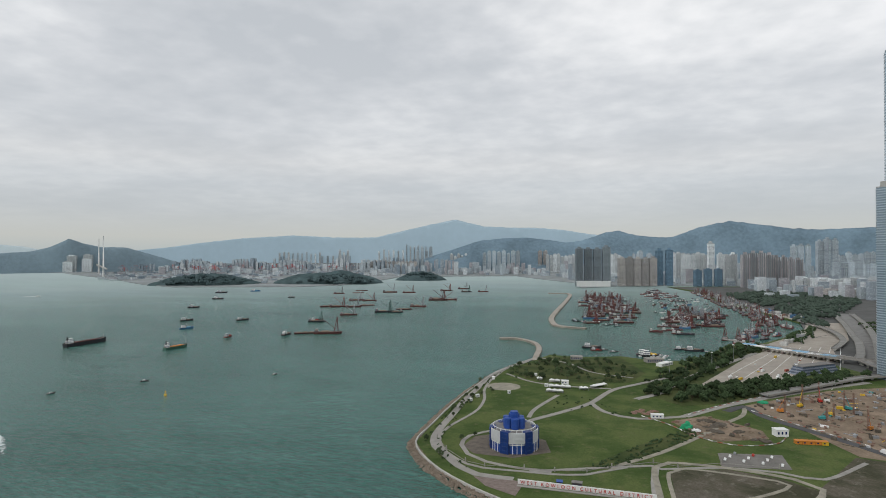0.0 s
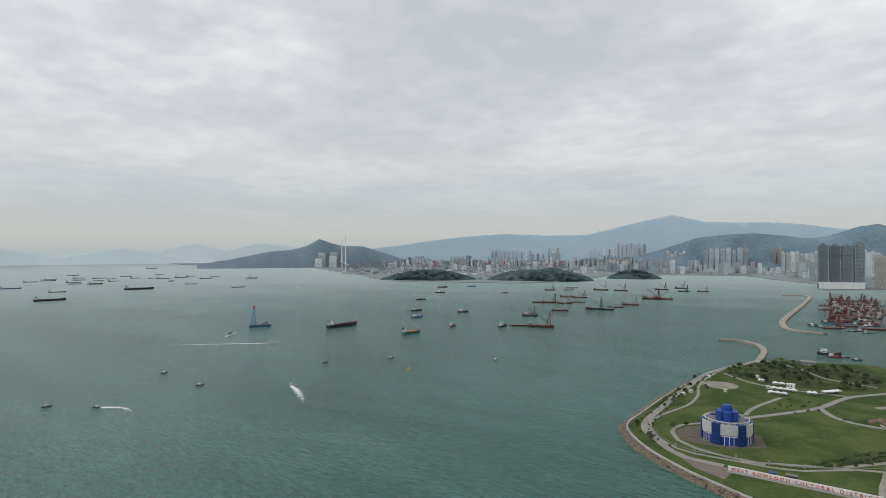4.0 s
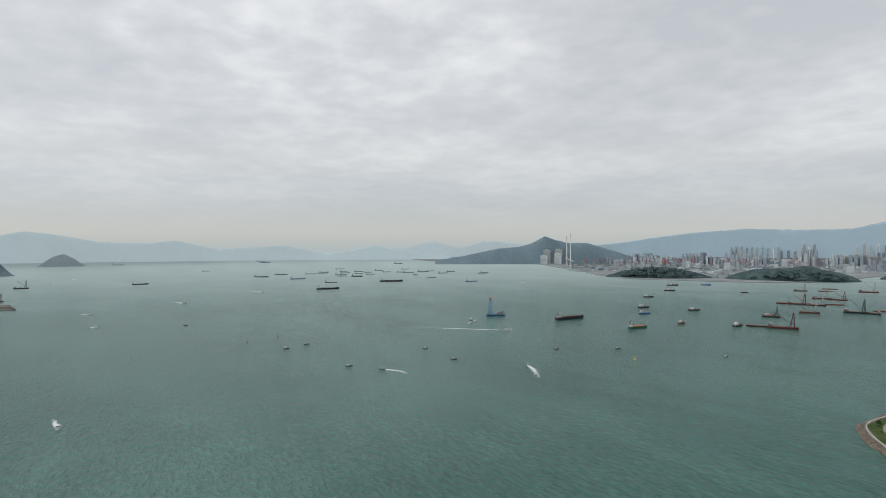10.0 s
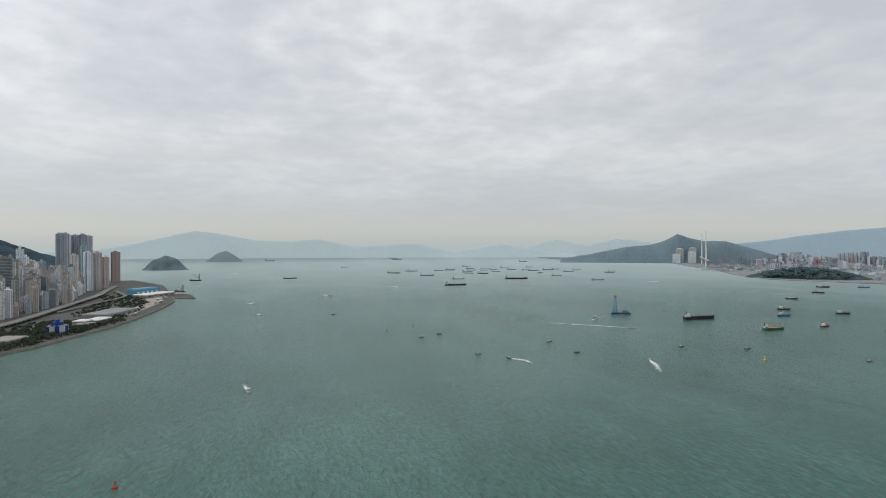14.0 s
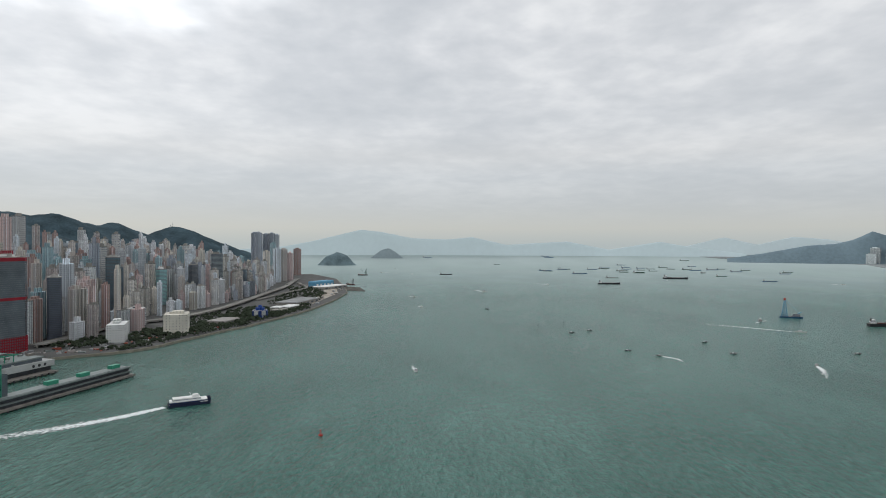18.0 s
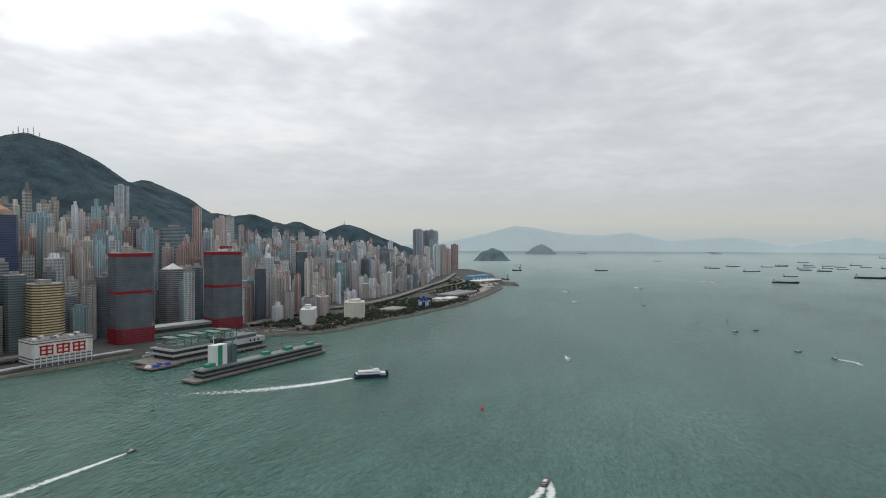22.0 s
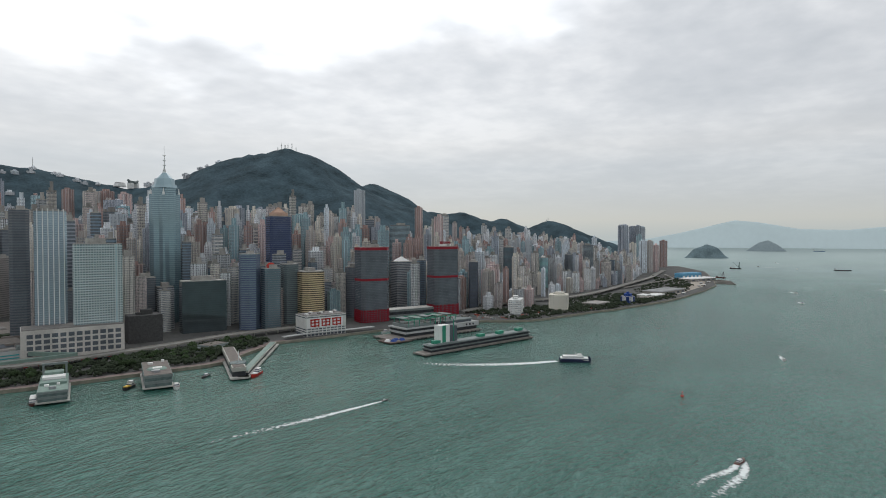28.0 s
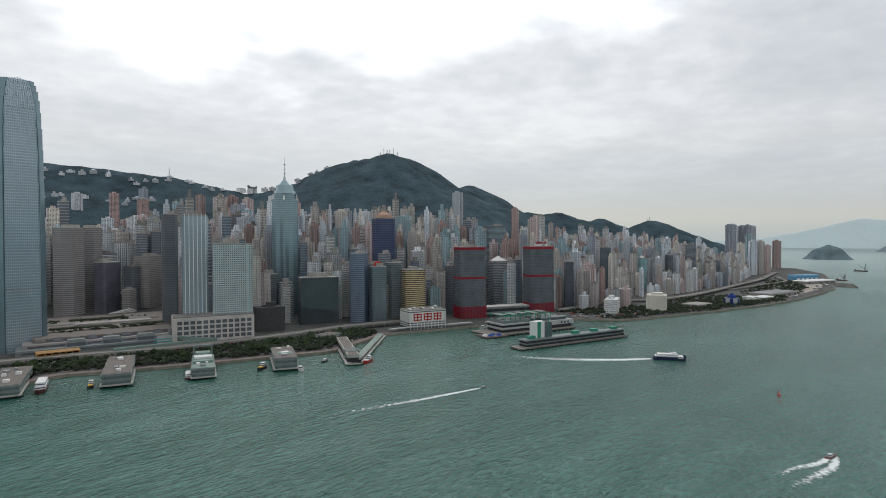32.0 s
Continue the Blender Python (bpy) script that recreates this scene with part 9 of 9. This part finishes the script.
bm = bmesh.new()
add_box(bm, -10, -142, 0, 240, 190, 21)
part("rear_deck", bm, PIERROOF, mall, "brown roof deck behind the terrace")
for k, (x, y, w, d, mt) in enumerate(((-60, -70, 70, 22, SHORELEAF), (30, -75, 90, 14, SHORELEAF), (-20, -110, 120, 26, TAUPE), (60, -140, 60, 40, GREYROOF), (-70, -150, 50, 30, GREYROOF), (0, -170, 90, 12, SHORELEAF))):
    bm = bmesh.new()
    add_box(bm, x, y, 21.01, w, d, 1.2 + 0.8 * (k % 3), 0, 0, 0.96)
    part("planted_bed" if mt == SHORELEAF else "roof_terrace", bm, mt, mall)
for k in range(4):
    bm = bmesh.new()
    add_box(bm, -96 + k * 46, 26, 9.05, 30, 16, 9, 0, 0, 0.72)
    part("entrance_hood", bm, PIERGREY, mall, "grey sloping entrance hood")
    bm = bmesh.new()
    add_box(bm, -96 + k * 46, 36.6, 9.05, 24, 0.6, 5)
    part("hood_glazing", bm, SLATEPANE, mall)
bm = bmesh.new()
add_box(bm, -88, 45.6, 0.5, 48, 0.8, 14)
front = part("front_wall", bm, OFFWHITE, mall, "pale front wall with plain sign shapes")
for x, z, w, h, mt in ((-72, 8, 26, 1.6, TEAL), (-72, 4, 26, 1.6, TEAL), (-106, 9, 3.4, 3.4, RED), (-94, 10, 6, 1.8, RED)):
    bm = bmesh.new()
    add_box(bm, x, 46.2, z, w, 0.3, h)
    part("sign_panel", bm, mt, front)
canopy = thing("glass_canopy", "white angular glass canopy on the deck", "canopy", 318, -1330, 24.6, 20)
bm = bmesh.new()
for a, b in (((-30, -8, 0), (0, 10, 9)), ((0, 10, 9), (30, -8, 2)), ((-30, -8, 0), (30, -8, 2)), ((-16, 1, 5), (18, -8, 1.4)), ((14, 2, 6), (-12, -8, 1))):
    add_beam(bm, a, b, 1.6)
part("frame", bm, WHITE, canopy)
for k in range(9):
    bm = bmesh.new()
    add_box(bm, -90 + k * 22, 24 - 7, 16.05, 14, 8, 4.5, 0, 0, 0.6)
    part("skylight", bm, SLATEPANE if k % 2 else GREYROOF, mall)
for k in range(12):
    plant(330 + k * 17, -1062 - k * 3.5, 12.5, 1, SR, 0.6)
fb = thing("footbridge", "pale green covered footbridge", "footbridge")
for a, b in (((352, -1062, 14), (322, -1010, 12)), ((322, -1010, 12), (300, -985, 11)), ((440, -1010, 11), (300, -985, 11))):
    bm = bmesh.new()
    add_beam(bm, a, b, 5.0)
    part("span", bm, PALEGREEN, fb)
wood("deck_planting", [(x, y, 23.5) for x, y in scatter([(330, -1130), (500, -1150), (500, -1190), (330, -1165)], 60, SR)] + [(x, y, 23.5) for x, y in scatter([(300, -1220), (470, -1260), (460, -1300), (300, -1270)], 50, SR)], "clipped shrubs and small trees on a roof terrace", "shrubs", SR, 3.0, 3.6, 6, SHORELEAF)
works = thing("timber_hoarding", "orange-brown timber frame building under construction", "building", 500, -1045, 3.6, -8)
for k in range(7):
    bm = bmesh.new()
    add_box(bm, -24 + k * 8, 0, 0, 1.2, 24, 10)
    part("frame", bm, material("orange_timber", (0.34, 0.19, 0.07), 0.8), works)
for z in (3, 6.5, 10):
    bm = bmesh.new()
    add_box(bm, 0, 0, z, 52, 24, 0.7)
    part("platform", bm, material("orange_timber", (0.34, 0.19, 0.07), 0.8), works)
for k in range(30):
    x, y = SR.uniform(200, 560), SR.uniform(-1010, -975)
    vehicle(x, y - (x - 380) * 0.16, 3.7, -8 + SR.uniform(-10, 10), SR.choice((WHITE, RED, GREYSTEEL, WHITE)), label="car beside the waterfront road works")
cones = thing("barrier_row", "rows of red and white road-work barriers", "barrier")
for k in range(40):
    bm = bmesh.new()
    add_box(bm, 240 + k * 8, -975 - k * 1.3 + (k % 2) * 9, 3.6, 5.5, 1.2, 1.1, -9)
    part("barrier", bm, RED if k % 2 else WHITE, cones)

# ---- western shore ----
vent_building(-792, -560, 3.6, 17, 15, 0.8, "distant round blue and white ventilation building")
sheds = ((-1110, -548, 150, 60, 12, -12, "large low grey-roofed market hall", material("market_roof", (0.26, 0.265, 0.265), 0.8, vary=0.15)), (-968, -538, 60, 30, 10, -12, "low white-fronted market shed", WHITE), (-925, -556, 34, 24, 12, -12, "small white shed beside the market", WHITE), (-1690, -560, 150, 50, 12, -25, "white-roofed warehouse on the waterfront", WHITE), (-1780, -612, 120, 34, 24, -25, "long blue clad warehouse with white panels", SKYBLUE), (-700, -610, 60, 40, 9, -12, "low brown layered waterfront depot", TAUPE), (-900, -545, 40, 26, 8, -12, "small cream shed on the shore", PAVING))
for x, y, w, d, h, yaw, lab, mat in sheds:
    s = thing("shed", lab, "shed", x, y, 3.6, yaw)
    bm = bmesh.new()
    add_box(bm, 0, 0, 0, w, d, h * 0.8)
    part("wall", bm, mat if mat == SKYBLUE else PAVING, s)
    bm = bmesh.new()
    for k in range(3):
        add_box(bm, -w / 3 + k * w / 3, 0, h * 0.8 + 0.01, w / 3 + 1, d + 2, h * 0.2, 0, 0, 0.9)
    part("roof", bm, mat, s)
    for k in range(5):
        bm = bmesh.new()
        add_box(bm, -w * 0.4 + k * w * 0.2, d / 2 + 0.1, h * 0.15, w * 0.1, 0.4, h * 0.4)
        part("door", bm, SLATEPANE if mat != SKYBLUE else WHITE, s)
patch("ground_yard", [(-1000, -530), (-1100, -505), (-1440, -495), (-1640, -525), (-1900, -610), (-1900, -640), (-1500, -545), (-1100, -535)], 3.75, PLAZA, "pale open works yard by the sea", "yard")
for i in range(26):
    x = SR.uniform(-1850, -950)
    hut(x, coast_y(x) - SR.uniform(18, 70), 3.6, SR.uniform(6, 16), SR.uniform(5, 10), SR.uniform(3, 6), SR.uniform(-30, 10), SR.choice((PAVING, TAUPE, TAUPE, GREYSTEEL)), "small plain shed in a shore yard", SR.choice((GREYROOF, WHITE)), "yard_hut")
for k in range(4):
    ribbon("jetty", [(-1640 - k * 55, -505 - k * 16), (-1600 - k * 50, -420 - k * 12)], 9, 3.4, STAINED, "dark finger jetty with moored barges", "jetty", 5)
sail(LIGHTER_B, -2700, -560, 100, 1.1)
sail(LIGHTER_C, -1950, -520, 60, 0.8)

# parked lorries, stacks and sheds on the open ground between the shore road and the trees
lot = bmesh.new()
for i in range(260):
    x = SR.uniform(-760, -345)
    y = coast_y(x) - SR.uniform(40, 150)
    if any((x - a) ** 2 + (y - b) ** 2 < 34 ** 2 for a, b in ((-476, -713), (-562, -648), (-643, -765))):
        continue
    add_box(lot, x, y, 3.55, SR.choice((4.5, 4.5, 9, 12, 6)), SR.choice((1.9, 2.4, 2.5, 6)), SR.choice((1.5, 1.6, 3.2, 2.6)), 20 + SR.choice((0, 90)) + SR.uniform(-8, 8), SR.randrange(6))
tagged(part("lot_clutter", lot, [OFFWHITE, GREYSTEEL, TAUPE, DULLRED, BLACK, PIERGREY]), "parked vehicles, crates and small sheds on an open lot", "vehicles", kind="stuff")

# ---- on the hills ----
def on_hill(x, y):
    return island_z(x, y) - 1.5


HR = random.Random(55)
for (ax, ay), (bx, by), n in (((560, -2860), (-560, -2700), 32), ((-690, -2560), (-930, -2330), 10), ((520, -2640), (-250, -2540), 16), ((620, -2480), (100, -2420), 8)):
    for i in range(n):
        t = (i + HR.uniform(-0.3, 0.3)) / n
        x, y = ax + (bx - ax) * t + HR.uniform(-25, 25), ay + (by - ay) * t + HR.uniform(-50, 60)
        w, h = HR.uniform(13, 34), HR.choice((6, 8, 9, 11, 15))
        b = plain_tower("hillside_house", shape_box(w, 14), h, RES[4] if HR.random() < 0.75 else RES[2], "white hillside residence among dark woods", "house", HR)
        placed(b, x, y, on_hill(x, y), HR.uniform(-30, 30))
pk = thing("lookout_building", "bowl-shaped lookout building on stout legs", "building", -673, -2652, on_hill(-673, -2652), 25)
bm = bmesh.new()
add_box(bm, -17, 0, 0, 12, 22, 24)
add_box(bm, 17, 0, 0, 12, 22, 24)
part("leg_block", bm, WHITE, pk)
bm = bmesh.new()
add_box(bm, 0, 0, 24, 40, 20, 6)
rim = [(-32, 36), (-20, 30), (20, 30), (32, 36)]
for (xa, za), (xb, zb) in zip(rim, rim[1:]):
    add_beam(bm, (xa, 0, za), (xb, 0, zb), 7)
part("bowl", bm, PIERGREY, pk)
low = thing("terrace_building", "white terraced building at the hill gap", "building", -625, -2668, on_hill(-625, -2668), 25)
bm = bmesh.new()
add_box(bm, 0, 0, 0, 50, 24, 16, 0, 0, 0.8)
part("wall", bm, WHITE, low)
bm = bmesh.new()
add_box(bm, 0, 0, 16.01, 38, 18, 2)
part("roof", bm, GREYROOF, low)
for i, (x, y, h) in enumerate(((-1100, -2130, 34), (-1083, -2136, 26), (-1068, -2138, 20), (-1050, -2140, 30), (-1030, -2140, 18), (-1120, -2125, 22), (-3172, -1819, 26), (-3150, -1822, 18), (-350, -2800, 48))):
    a = thing("radio_mast", "thin radio mast on the hilltop", "mast", x, y, on_hill(x, y) - 2)
    bm = bmesh.new()
    add_beam(bm, (0, 0, 0), (0, 0, h), 2.6, 0, 0.9)
    pole = part("mast", bm, WHITE, a)
    for k in range(3):
        bm = bmesh.new()
        add_cyl(bm, 0, 0, h * (0.4 + 0.18 * k), 2.4, 2.0, 8)
        part("aerial", bm, WHITE, pole)
